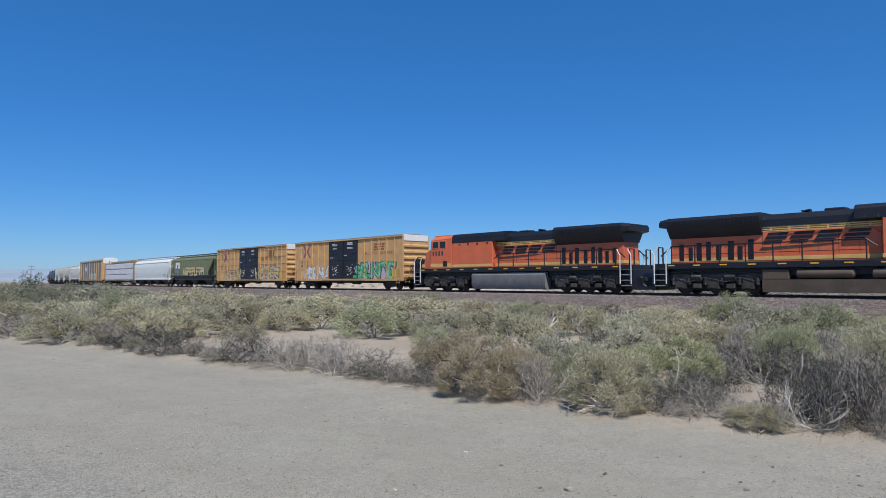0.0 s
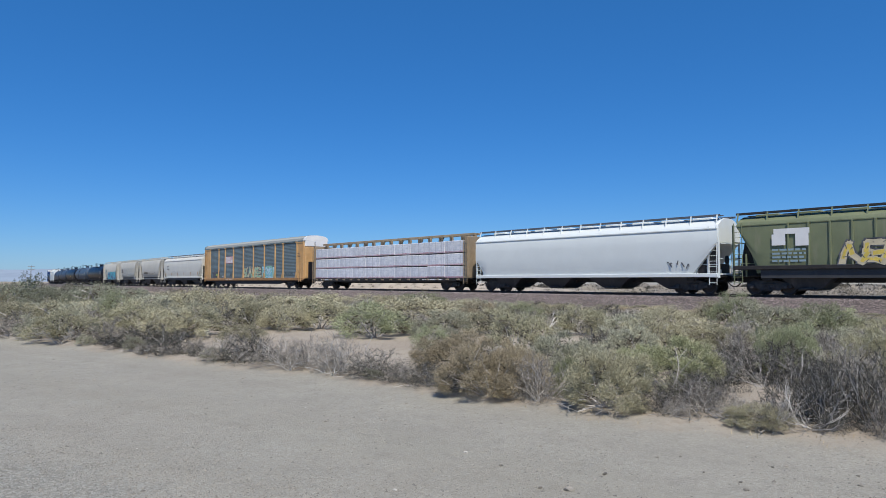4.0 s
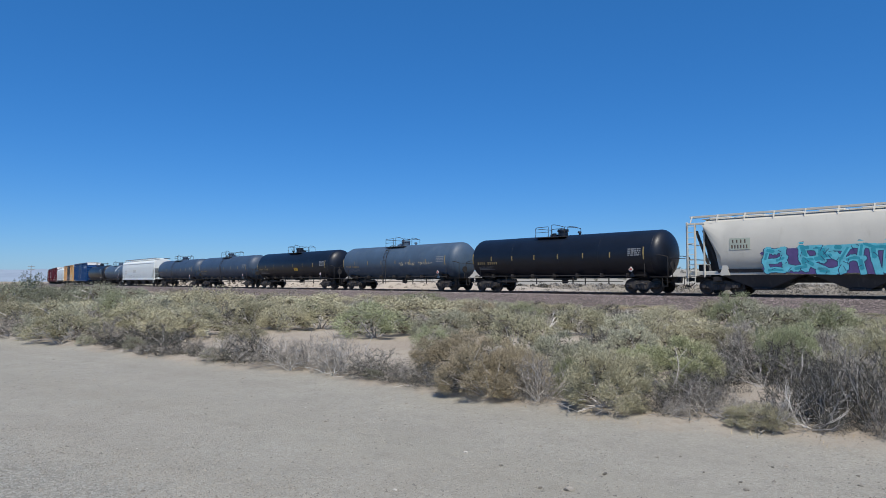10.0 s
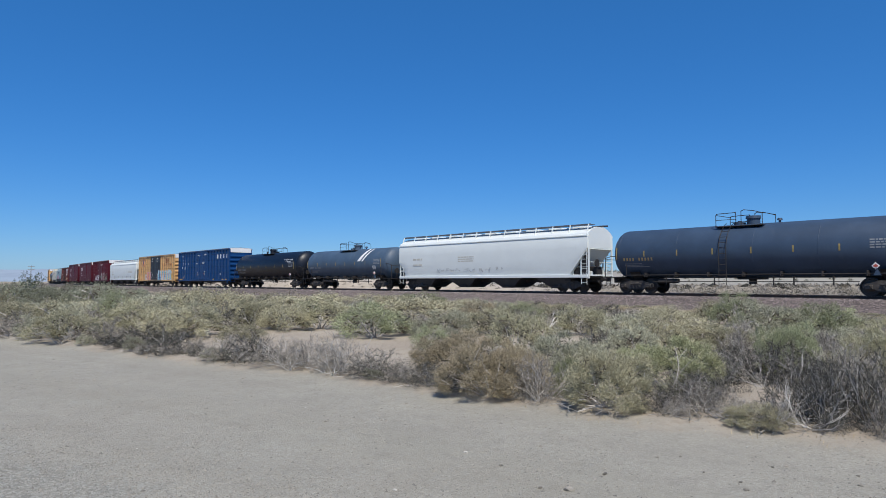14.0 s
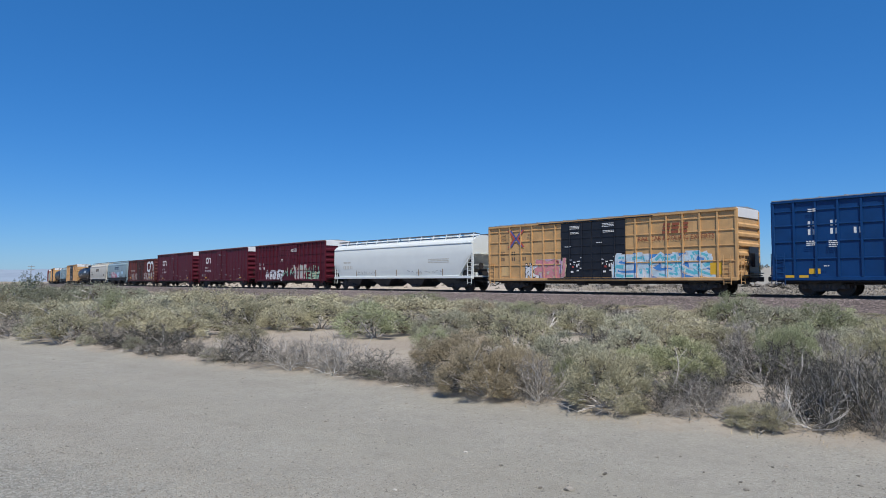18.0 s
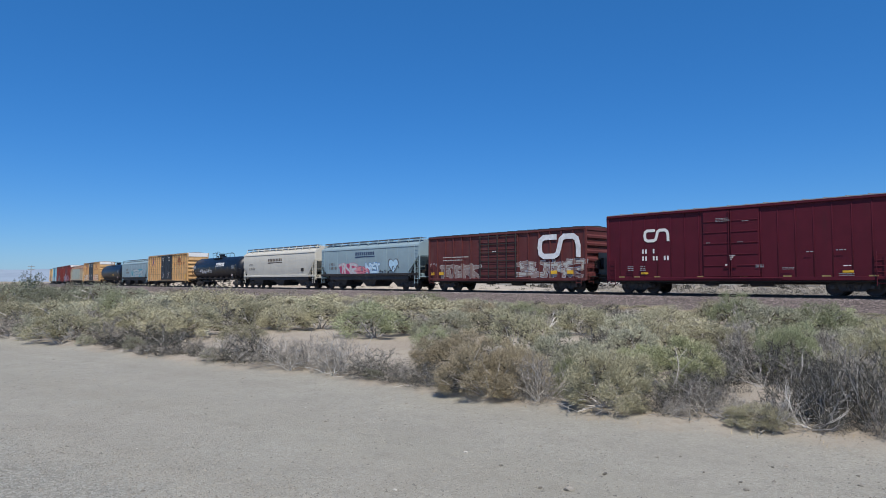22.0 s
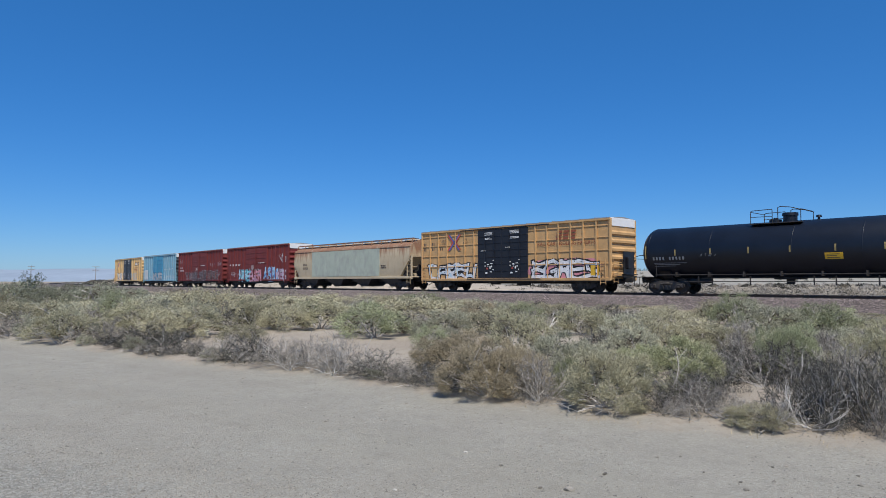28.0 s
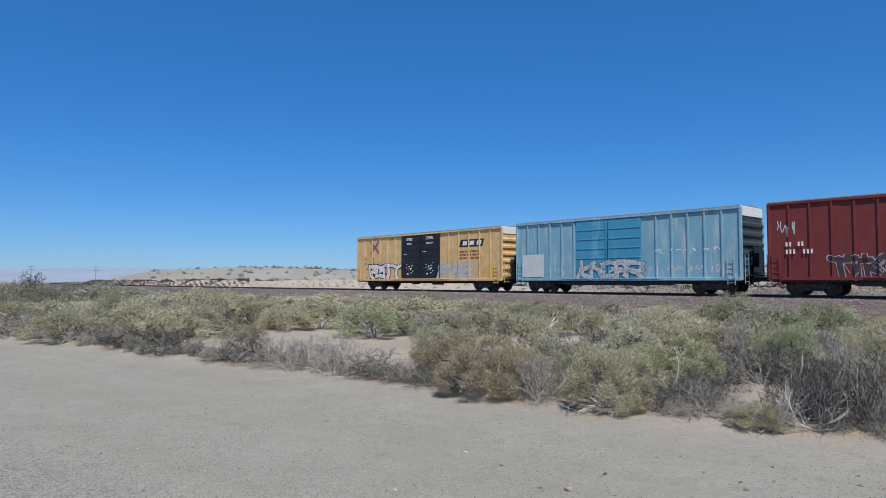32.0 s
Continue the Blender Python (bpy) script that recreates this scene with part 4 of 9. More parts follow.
def build_litter():
    rnd = random.Random(77)
    v, f = [], []
    for i in range(48000):
        d = 3.4 + 17 * rnd.random() ** 1.5 if i < 33000 else rnd.uniform(3.6, 7.5)
        x = rnd.uniform(-0.72, 0.72) * d
        e = road_gap(x, d)
        if e > (0.6 if i < 33000 else -3.3 + 0.8 * noise.noise(Vector((x, d, 9)))):
            continue
        thick = 0.5 + 0.9 * noise.noise(Vector((x * 0.7, d * 0.7, 5))) + (0.5 if e < -4.2 else 0.0)
        if rnd.random() > thick:
            continue
        r = rnd.uniform(0.0045, 0.0125) * (1.0 if rnd.random() < 0.95 else 1.9)
        z = ground_z(x, d)
        a, o = rnd.uniform(0, 3), len(v)
        for k in range(5):
            q = a + k * 1.257
            v.append((x + r * math.cos(q) * rnd.uniform(0.7, 1.2), d + r * math.sin(q) * rnd.uniform(0.7, 1.2), z - r * 0.1))
        v.append((x + rnd.uniform(-0.3, 0.3) * r, d + rnd.uniform(-0.3, 0.3) * r, z + r * rnd.uniform(0.45, 0.8)))
        f += [(o + k, o + (k + 1) % 5, o + 5) for k in range(5)]
    tagged(new("road_pebbles", fast_mesh("road_pebbles", v, f, m_pebble)), "small scattered pebbles on the gravel road", "pebbles", kind="stuff")
    v, f = [], []
    for i in range(9000):
        d = rnd.uniform(5.5, 26)
        x = rnd.uniform(-0.75, 0.75) * d
        e = road_gap(x, d)
        if not (-0.25 < e < 9) or (e > 1.0 and rnd.random() < 0.6):
            continue
        z, a, o = ground_z(x, d), rnd.uniform(0, 6.283), len(v)
        ln, wd, up = rnd.uniform(0.02, 0.08), rnd.uniform(0.0015, 0.0035), rnd.uniform(0.0, 0.03)
        ca, sa = math.cos(a), math.sin(a)
        v += [(x - sa * wd, d + ca * wd, z + 0.006), (x + sa * wd, d - ca * wd, z + 0.006), (x + ca * ln, d + sa * ln, z + 0.01 + up)]
        f.append((o, o + 1, o + 2))
    for i in range(9000):
        d = rnd.uniform(5.8, 24)
        x = rnd.uniform(-0.72, 0.66) * d
        e = road_gap(x, d) + 0.5 * noise.noise(Vector((x * 1.1, d * 1.1, 2)))
        if not -0.12 < e < 0.42:
            continue
        z, a, o = ground_z(x, d), rnd.uniform(0, 6.283), len(v)
        ln, wd, up = rnd.uniform(0.01, 0.04), rnd.uniform(0.0025, 0.005), rnd.uniform(0.02, 0.07)
        ca, sa = math.cos(a), math.sin(a)
        v += [(x - sa * wd, d + ca * wd, z - 0.005), (x + sa * wd, d - ca * wd, z - 0.005), (x + ca * ln, d + sa * ln, z + up)]
        f.append((o, o + 1, o + 2))
    tagged(new("dry_litter", fast_mesh("dry_litter", v, f, m_straw)), "dry straw and twig litter along the road edge", "litter", kind="stuff")


build_litter()


m_clod = mat("dark_road_stone", (0.25, 0.228, 0.19), 0.9, var=0.25, scale=20, fine=90, bump=0.4, rand=0.5)
m_palestone = mat("pale_road_stone", (0.50, 0.47, 0.41), 0.85, var=0.15, scale=20, fine=90, bump=0.3)
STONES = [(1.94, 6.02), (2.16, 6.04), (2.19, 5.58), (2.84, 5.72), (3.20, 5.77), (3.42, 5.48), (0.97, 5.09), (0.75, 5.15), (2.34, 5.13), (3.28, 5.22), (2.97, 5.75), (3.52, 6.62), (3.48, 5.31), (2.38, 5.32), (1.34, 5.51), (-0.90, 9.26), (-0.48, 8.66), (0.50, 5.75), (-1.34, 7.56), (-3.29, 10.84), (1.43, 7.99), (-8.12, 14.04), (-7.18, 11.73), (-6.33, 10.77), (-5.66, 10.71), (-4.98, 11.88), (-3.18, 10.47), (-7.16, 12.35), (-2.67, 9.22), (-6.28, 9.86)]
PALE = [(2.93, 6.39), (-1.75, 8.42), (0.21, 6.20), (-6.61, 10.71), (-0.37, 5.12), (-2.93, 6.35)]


def stone_mesh(seed, skin):
    bm = bmesh.new()
    bmesh.ops.create_icosphere(bm, subdivisions=1, radius=1.0)
    for q in bm.verts:
        k = 1 + 0.45 * noise.noise(q.co * 1.3 + Vector((seed * 5.1, 0, 0)))
        q.co = Vector((q.co.x * k, q.co.y * k * 0.8, q.co.z * k * 0.6))
    me = bpy.data.meshes.new("road_stone")
    bm.to_mesh(me)
    bm.free()
    me.materials.append(skin)
    return me


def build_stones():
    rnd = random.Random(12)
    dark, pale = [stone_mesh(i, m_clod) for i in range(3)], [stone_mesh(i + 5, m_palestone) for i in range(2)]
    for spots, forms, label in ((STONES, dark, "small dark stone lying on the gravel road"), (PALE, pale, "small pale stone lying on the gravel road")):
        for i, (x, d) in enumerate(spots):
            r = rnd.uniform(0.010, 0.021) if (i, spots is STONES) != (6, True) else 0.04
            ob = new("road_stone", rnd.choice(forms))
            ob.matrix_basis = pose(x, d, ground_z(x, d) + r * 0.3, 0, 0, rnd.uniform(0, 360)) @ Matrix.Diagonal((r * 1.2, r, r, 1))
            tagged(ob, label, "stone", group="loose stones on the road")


build_stones()
# ================= train =================
TRAIN = []          # (root, place in the train in metres, turned round?)
SHARED = {}


def shared(name, make, material, smooth=35):
    if name not in SHARED:
        SHARED[name] = mesh_of(name, make(), material, smooth)
    return SHARED[name]


def add_car(name, label, category, middle, turned=False):
    root = new(name)
    tagged(root, label, category, group="cars of the freight train")
    TRAIN.append((root, middle, turned))
    return root


def g_side_frame():
    g = G()
    prof = [(-1.18, 0.40), (-1.18, 0.60), (-0.72, 0.70), (-0.45, 0.80), (0.45, 0.80), (0.72, 0.70), (1.18, 0.60), (1.18, 0.40), (0.72, 0.40), (0.50, 0.24), (-0.50, 0.24), (-0.72, 0.40)]
    g.along_y(prof, -0.07, 0.07)
    g.cbox(-1.06, -0.72, -0.12, 0.12, 0.34, 0.58, 0.03)
    g.cbox(0.72, 1.06, -0.12, 0.12, 0.34, 0.58, 0.03)
    return g


def g_springs():
    g = G()
    for x in (-0.24, 0.0, 0.24):
        g.tube((x, 0, 0.30), (x, 0, 0.56), 0.085, n=8)
    g.cbox(-0.38, 0.38, -0.1, 0.1, 0.56, 0.64)
    return g


def g_wheel():
    prof = [(-0.07, 0.10), (-0.06, 0.20), (-0.02, 0.30), (-0.03, 0.38), (-0.065, 0.40), (-0.065, 0.457), (0.05, 0.465), (0.055, 0.49), (0.075, 0.49), (0.075, 0.40), (0.03, 0.37), (0.03, 0.2), (0.07, 0.1)]
    g = G().lathe_x(prof, 0, 0, 24)
    g.v = [(y, x, z) for x, y, z in g.v]
    return g


def truck(car, x, name="truck"):
    bol = part(name, shared("truck_bolster", lambda: G().cbox(-0.22, 0.22, -1.1, 1.1, 0.42, 0.72, 0.04), m_truck), None, car, loc=(x, 0, 0))
    for sy in (-1, 1):
        part("side_frame", shared("side_frame", g_side_frame, m_truck), None, bol, loc=(0, sy * 1.0, 0))
        part("spring_group", shared("spring_group", g_springs, m_truck), None, bol, loc=(0, sy * 1.05, 0))
        for wx in (-0.89, 0.89):
            w = part("wheel", shared("wheel", g_wheel, m_wheel), None, bol, loc=(wx, sy * 0.755, 0.46))
            if sy > 0:
                w.rotation_euler = (0, 0, math.pi)
            part("bearing_cap", shared("bearing_cap", lambda: G().tube((0, -0.06, 0), (0, 0.06, 0), 0.10, n=10), m_truck), None, bol, loc=(wx, sy * 1.15, 0.46))
    for wx in (-0.89, 0.89):
        part("axle", shared("axle", lambda: G().tube((0, -0.75, 0), (0, 0.75, 0), 0.08, n=8), m_wheel), None, bol, loc=(wx, 0, 0.46))
    return bol


def couplers(car, half, reach):
    for sx in (-1, 1):
        x0, x1 = half - 0.7, half + reach
        g = G().cbox(x0, x1 - 0.12, -0.09, 0.09, 0.78, 0.98, 0.02)
        g.cbox(x1 - 0.22, x1, -0.17, 0.17, 0.74, 1.02, 0.04)
        g.cbox(x0 - 0.1, x0 + 0.45, -0.22, 0.22, 0.70, 1.06, 0.02)
        if sx < 0:
            g.v = [(-x, -y, z) for x, y, z in g.v]
        c = part("coupler", g, m_under, car)
        h = G()
        pts = [(x0 + 0.5, -0.35, 0.85)]
        for i in range(1, 7):
            k = i / 6
            pts.append((x0 + 0.5 + k * (reach + 0.15), -0.35 + 0.05 * k, 0.85 - 0.42 * math.sin(k * 2.2)))
        h.path(pts, 0.03, 5)
        h.path([(x0 + 0.1, -1.35, 0.85), (x0 + 0.55, -0.9, 0.80), (x0 + 0.6, -0.25, 0.9)], 0.016, 4)
        if sx < 0:
            h.v = [(-x, y, z) for x, y, z in h.v]
        part("air_hose", h, m_under, c)


def ladder(car, x, y, z0, z1, width=0.42, steps=5, material=None, name="ladder", along="x"):
    g = G()
    for s in (-width / 2, width / 2):
        a = (x + s, y, z0) if along == "x" else (x, y + s, z0)
        b = (x + s, y, z1) if along == "x" else (x, y + s, z1)
        g.tube(a, b, 0.022, n=5)
    for i in range(steps):
        z = z0 + (z1 - z0) * (i + 0.4) / steps
        a = (x - width / 2, y, z) if along == "x" else (x, y - width / 2, z)
        b = (x + width / 2, y, z) if along == "x" else (x, y + width / 2, z)
        g.tube(a, b, 0.016, n=5)
    return part(name, g, material or m_under, car)


def stencil(car, rows, material, y, name="stencil"):
    """Rows of small painted bars that stand for small print: x, z, width, height, lines."""
    rnd = random.Random(int(abs(rows[0][0]) * 97) + len(rows))
    for x, z, w, h, lines in rows:
        g = G()
        lh = h / lines
        for i in range(lines):
            zz = z + h - (i + 1) * lh
            xx = x
            while xx < x + w - 0.03:
                ww = min(rnd.uniform(0.8, 2.2) * lh, x + w - xx)
                g.box(xx, xx + ww, y - 0.004, y, zz + lh * 0.26, zz + lh * 0.78)
                xx += ww + lh * 0.35
        part(name, g, material, car, smooth=0)


def figures(car, x, z, h, n, material, y, gap=0.3, name="number_mark"):
    """Plain bars in place of reporting numbers."""
    for i in range(n):
        part(name, G().box(x + i * h * (0.62 + gap), x + i * h * (0.62 + gap) + h * 0.40, y - 0.004, y, z, z + h), material, car, smooth=0)


def paired_figures(car, x, z, h, counts, step, material, y):
    """Plain bars in place of reporting numbers, in groups between the posts."""
    for i, n in enumerate(counts):
        figures(car, x + i * step, z, h, n, material, y, 0.15)


def clip_strip(poly, a, b):
    """The part of an (x, z) polygon between x = a and x = b."""
    for lim, sg in ((a, 1), (b, -1)):
        out = []
        for p, q in zip(poly, poly[1:] + poly[:1]):
            pi, qi = sg * (p[0] - lim) >= 0, sg * (q[0] - lim) >= 0
            if pi:
                out.append(p)
            if pi != qi:
                t = (lim - p[0]) / (q[0] - p[0])
                out.append((lim, p[1] + t * (q[1] - p[1])))
        poly = out
        if len(poly) < 3:
            return []
    return poly


def paint(name, rgb):
    return mat("spray_paint_" + name, rgb, 0.55, var=0.2, scale=3.0, fine=25, bump=0.0)


SP = {
    "white": paint("white", (0.70, 0.71, 0.72)), "black": paint("black", (0.02, 0.02, 0.024)), "green": paint("green", (0.07, 0.36, 0.16)), "mint": paint("mint", (0.26, 0.50, 0.36)),
    "ice": paint("pale_blue", (0.50, 0.66, 0.76)), "blue": paint("blue", (0.06, 0.24, 0.58)), "teal": paint("teal", (0.03, 0.30, 0.38)), "aqua": paint("aqua", (0.12, 0.48, 0.58)),
    "pink": paint("pink", (0.62, 0.25, 0.28)), "magenta": paint("magenta", (0.40, 0.06, 0.14)), "lilac": paint("lilac", (0.52, 0.36, 0.50)), "purple": paint("purple", (0.10, 0.07, 0.20)),
    "grey": paint("grey", (0.36, 0.38, 0.40)), "dgrey": paint("dark_grey", (0.11, 0.115, 0.125)), "yellow": paint("yellow", (0.66, 0.50, 0.10)), "cream": paint("cream", (0.56, 0.49, 0.33)),
    "faintblue": paint("faint_blue", (0.36, 0.44, 0.47)), "lime": paint("lime", (0.32, 0.46, 0.10)), "silver": paint("silver", (0.48, 0.50, 0.52)), "haze": paint("faint_grey", (0.46, 0.465, 0.43)), "bare": paint("thin_grey", (0.485, 0.475, 0.42)), "soot": paint("soot_red", (0.060, 0.036, 0.038)), "sky": paint("sky_blue", (0.40, 0.60, 0.74)), "navy": paint("navy", (0.025, 0.055, 0.13)), "rub": paint("rubbed_pink_grey", (0.27, 0.20, 0.18)),
}


# knots and strokes of the painted shapes
STROKES = [
    (((-1, -1), (-1, 1), (1, 1), (1, 0.1), (-1, 0), (1, -1)), ((0, 1), (1, 2), (2, 3), (3, 4), (4, 5))),
    (((1, 0.9), (-0.8, 1), (-1, -0.8), (1, -1), (0.9, 0.1), (0.1, 0)), ((0, 1), (1, 2), (2, 3), (3, 4), (4, 5))),
    (((-1, -1), (-1, 1), (1, 1), (0.8, 0), (1, -1), (-1, 0)), ((0, 1), (1, 2), (5, 3), (0, 4))),
    (((-1, -1), (-0.7, 1), (0.7, 1), (1, -1), (-0.8, -0.1), (0.8, -0.1)), ((0, 1), (1, 2), (2, 3), (4, 5))),
    (((1, 0.9), (-1, 0.8), (-0.8, 0.1), (0.9, -0.1), (1, -0.9), (-1, -1)), ((0, 1), (1, 2), (2, 3), (3, 4), (4, 5))),
    (((-1, 1), (-0.9, -1), (0.9, -1), (1, 1)), ((0, 1), (1, 2), (2, 3))),
    (((-1, -1), (-0.9, 1), (1, -1), (1, 1)), ((0, 1), (1, 2), (2, 3))),
    (((-1, 1), (1, 0.9), (0, 0.9), (0.1, -1)), ((0, 1), (2, 3))),
    (((-1, -1), (-1, 1), (1, 1), (-0.9, 0), (1, -1)), ((0, 1), (3, 2), (3, 4))),
]


def graffiti(car, x0, x1, z0, z1, n, fill, line, y, seed, ribs=(), back=None, glow=None, edgy=True, label="", thin=False, bold=False):
    """Spray-painted lettering-like shapes: blocky bodies with outlines and inner strokes. Paint also lies on the ribs."""
    rnd = random.Random(seed)
    g = G()
    mats = [SP[line], SP[fill], SP[glow or fill], SP[back or line]]
    cells = (x1 - x0) / n
    layers = []

    def put(poly, slot, lift):
        layers.append((poly, slot, lift))

    if back:
        pts, m = [], 30
        for i in range(m):
            a = 2 * math.pi * i / m
            k = rnd.uniform(0.86, 1.06)
            ca, sa = math.cos(a), math.sin(a)
            pts.append(((x0 + x1) / 2 + (x1 - x0) * 0.55 * k * math.copysign(abs(ca) ** 0.5, ca), (z0 + z1) / 2 + (z1 - z0) * 0.54 * k * math.copysign(abs(sa) ** 0.6, sa)))
        put(pts, 3, 0.003)
    for i in range(n):
        cx, w = x0 + (i + 0.5) * cells, cells * (rnd.uniform(0.92, 1.05) if bold else rnd.uniform(1.15, 1.5))
        h = (z1 - z0) * rnd.uniform(0.80, 1.0)
        cz = z0 + h / 2 + rnd.uniform(0, (z1 - z0) - h)
        tilt, sway = rnd.uniform(-0.3, 0.3), rnd.uniform(-0.22, 0.22)
        # a body of a few joined fat strokes, of one of several abstract builds
        t = rnd.uniform(0.25, 0.33) * min(w, h * 0.8) * (0.8 if bold else 1.0)
        hx, hz = w / 2 - t * 0.45, h / 2 - t * 0.45
        build = rnd.choice(STROKES)
        knots = [(kx * hx + rnd.uniform(-0.05, 0.05) * w, kz * hz + rnd.uniform(-0.05, 0.05) * h) for kx, kz in build[0]]
        knots = [(kx * math.cos(sway) - kz * math.sin(sway) * 0.7, kz + kx * math.sin(sway) * 0.5) for kx, kz in knots]
        bars = []
        for u, v in build[1]:                                 # strokes bow and overrun
            (ax, az), (bx, bz) = knots[u], knots[v]
            bow = rnd.uniform(-0.16, 0.16)
            mx_, mz_ = (ax + bx) / 2 - (bz - az) * bow, (az + bz) / 2 + (bx - ax) * bow
            k = rnd.uniform(1.0, 1.25)
            bars += [((ax, az), (mx_, mz_)), ((mx_, mz_), (mx_ + (bx - mx_) * k, mz_ + (bz - mz_) * k))]

        def bar(a, b, th, slot, lift):
            d = math.hypot(b[0] - a[0], b[1] - a[1]) or 1.0
            ux, uz = (b[0] - a[0]) / d, (b[1] - a[1]) / d
            a, b = (a[0] - ux * th * 0.5, a[1] - uz * th * 0.5), (b[0] + ux * th * 0.5, b[1] + uz * th * 0.5)
            k = [rnd.uniform(0.8, 1.25) if edgy else 1.0 for _ in range(4)]
            o = th / 2
            pts = [(a[0] - uz * o * k[0], a[1] + ux * o * k[0]), (b[0] - uz * o * k[1], b[1] + ux * o * k[1])]
            if not edgy:
                pts.append((b[0] + ux * o * 0.5, b[1] + uz * o * 0.5))
            pts += [(b[0] + uz * o * k[2], b[1] - ux * o * k[2]), (a[0] + uz * o * k[3], a[1] - ux * o * k[3])]
            if not edgy:
                pts.append((a[0] - ux * o * 0.5, a[1] - uz * o * 0.5))
            put([(cx + px + tilt * pz, max(z0 - 0.06, min(z1 + 0.1, cz + pz))) for px, pz in pts], slot, lift)

        rim = 0.032 if thin else (0.10 if bold else 0.06)
        for a, b in bars:
            bar(a, b, t + 2 * rim, 0, 0.005)
        for q, (a, b) in enumerate(bars):
            bar(a, b, t, 1, 0.007 + 0.0003 * q)
        for q, (a, b) in enumerate(bars):
            if glow and rnd.random() < 0.7:
                k0, k1 = sorted((rnd.uniform(0.0, 0.5), rnd.uniform(0.5, 1.0)))
                c0, c1 = (a[0] + (b[0] - a[0]) * k0, a[1] + (b[1] - a[1]) * k0), (a[0] + (b[0] - a[0]) * k1, a[1] + (b[1] - a[1]) * k1)
                bar(c0, c1, t * rnd.uniform(0.35, 0.7), 2, 0.009 + 0.0003 * q)
            if rnd.random() < 0.5:
                m_ = ((a[0] + b[0]) / 2, (a[1] + b[1]) / 2)
                bar(m_, (m_[0] + rnd.uniform(-0.2, 0.2) * w, m_[1] + rnd.uniform(-0.2, 0.2) * h), 0.035, 0, 0.0105 + 0.0003 * q)
    for poly, slot, lift in layers:
        g.slot = slot
        g.flat(poly, y - lift)
        for ra, rb, ry in ribs:
            c = clip_strip(poly, ra, rb)
            if c:
                g.flat(c, ry - lift)
    return part("graffiti", g, mats, car, label or "spray-painted graffiti shapes", smooth=0)


def scrawl(car, x0, x1, z0, z1, colour, y, seed, n=9, th=0.035, ribs=()):
    """Thin spray-can tags: crooked, crossing lines."""
    rnd = random.Random(seed)
    g = G()
    n = int(n * 1.4)
    cell = (x1 - x0) / n
    for i in range(n):
        cx, cz, hh = x0 + (i + 0.5) * cell, (z0 + z1) / 2, (z1 - z0) / 2
        pts, m = [], rnd.choice([4, 5, 6])
        for j in range(m):
            pts.append((cx + cell * rnd.uniform(-0.65, 0.65), cz + hh * (rnd.uniform(0.3, 1) if j % 2 else rnd.uniform(-1, 0.1))))
        fine = []
        for a, b, c in zip(pts[:-2], pts[1:-1], pts[2:]):
            for q in range(4):
                t = q / 4
                p0, p1 = ((a[0] + b[0]) / 2, (a[1] + b[1]) / 2), ((b[0] + c[0]) / 2, (b[1] + c[1]) / 2)
                fine.append(tuple((1 - t) ** 2 * p0[k] + 2 * t * (1 - t) * b[k] + t * t * p1[k] for k in (0, 1)))
        for (ax, az), (bx, bz) in zip(fine[:-1], fine[1:]):
            d = math.hypot(bx - ax, bz - az) or 1
            ox, oz = -(bz - az) / d * th / 2, (bx - ax) / d * th / 2
            poly = [(ax + ox, az + oz), (bx + ox, bz + oz), (bx - ox, bz - oz), (ax - ox, az - oz)]
            lift = 0.006 + 0.0006 * (len(g.f) % 5)
            g.flat(poly, y - lift)
            for ra, rb, ry in ribs:
                c = clip_strip(poly, ra, rb)
                if c:
                    g.flat(c, ry - lift)
    return part("graffiti_tag", g, SP[colour], car, "thin spray-painted tag", smooth=0)


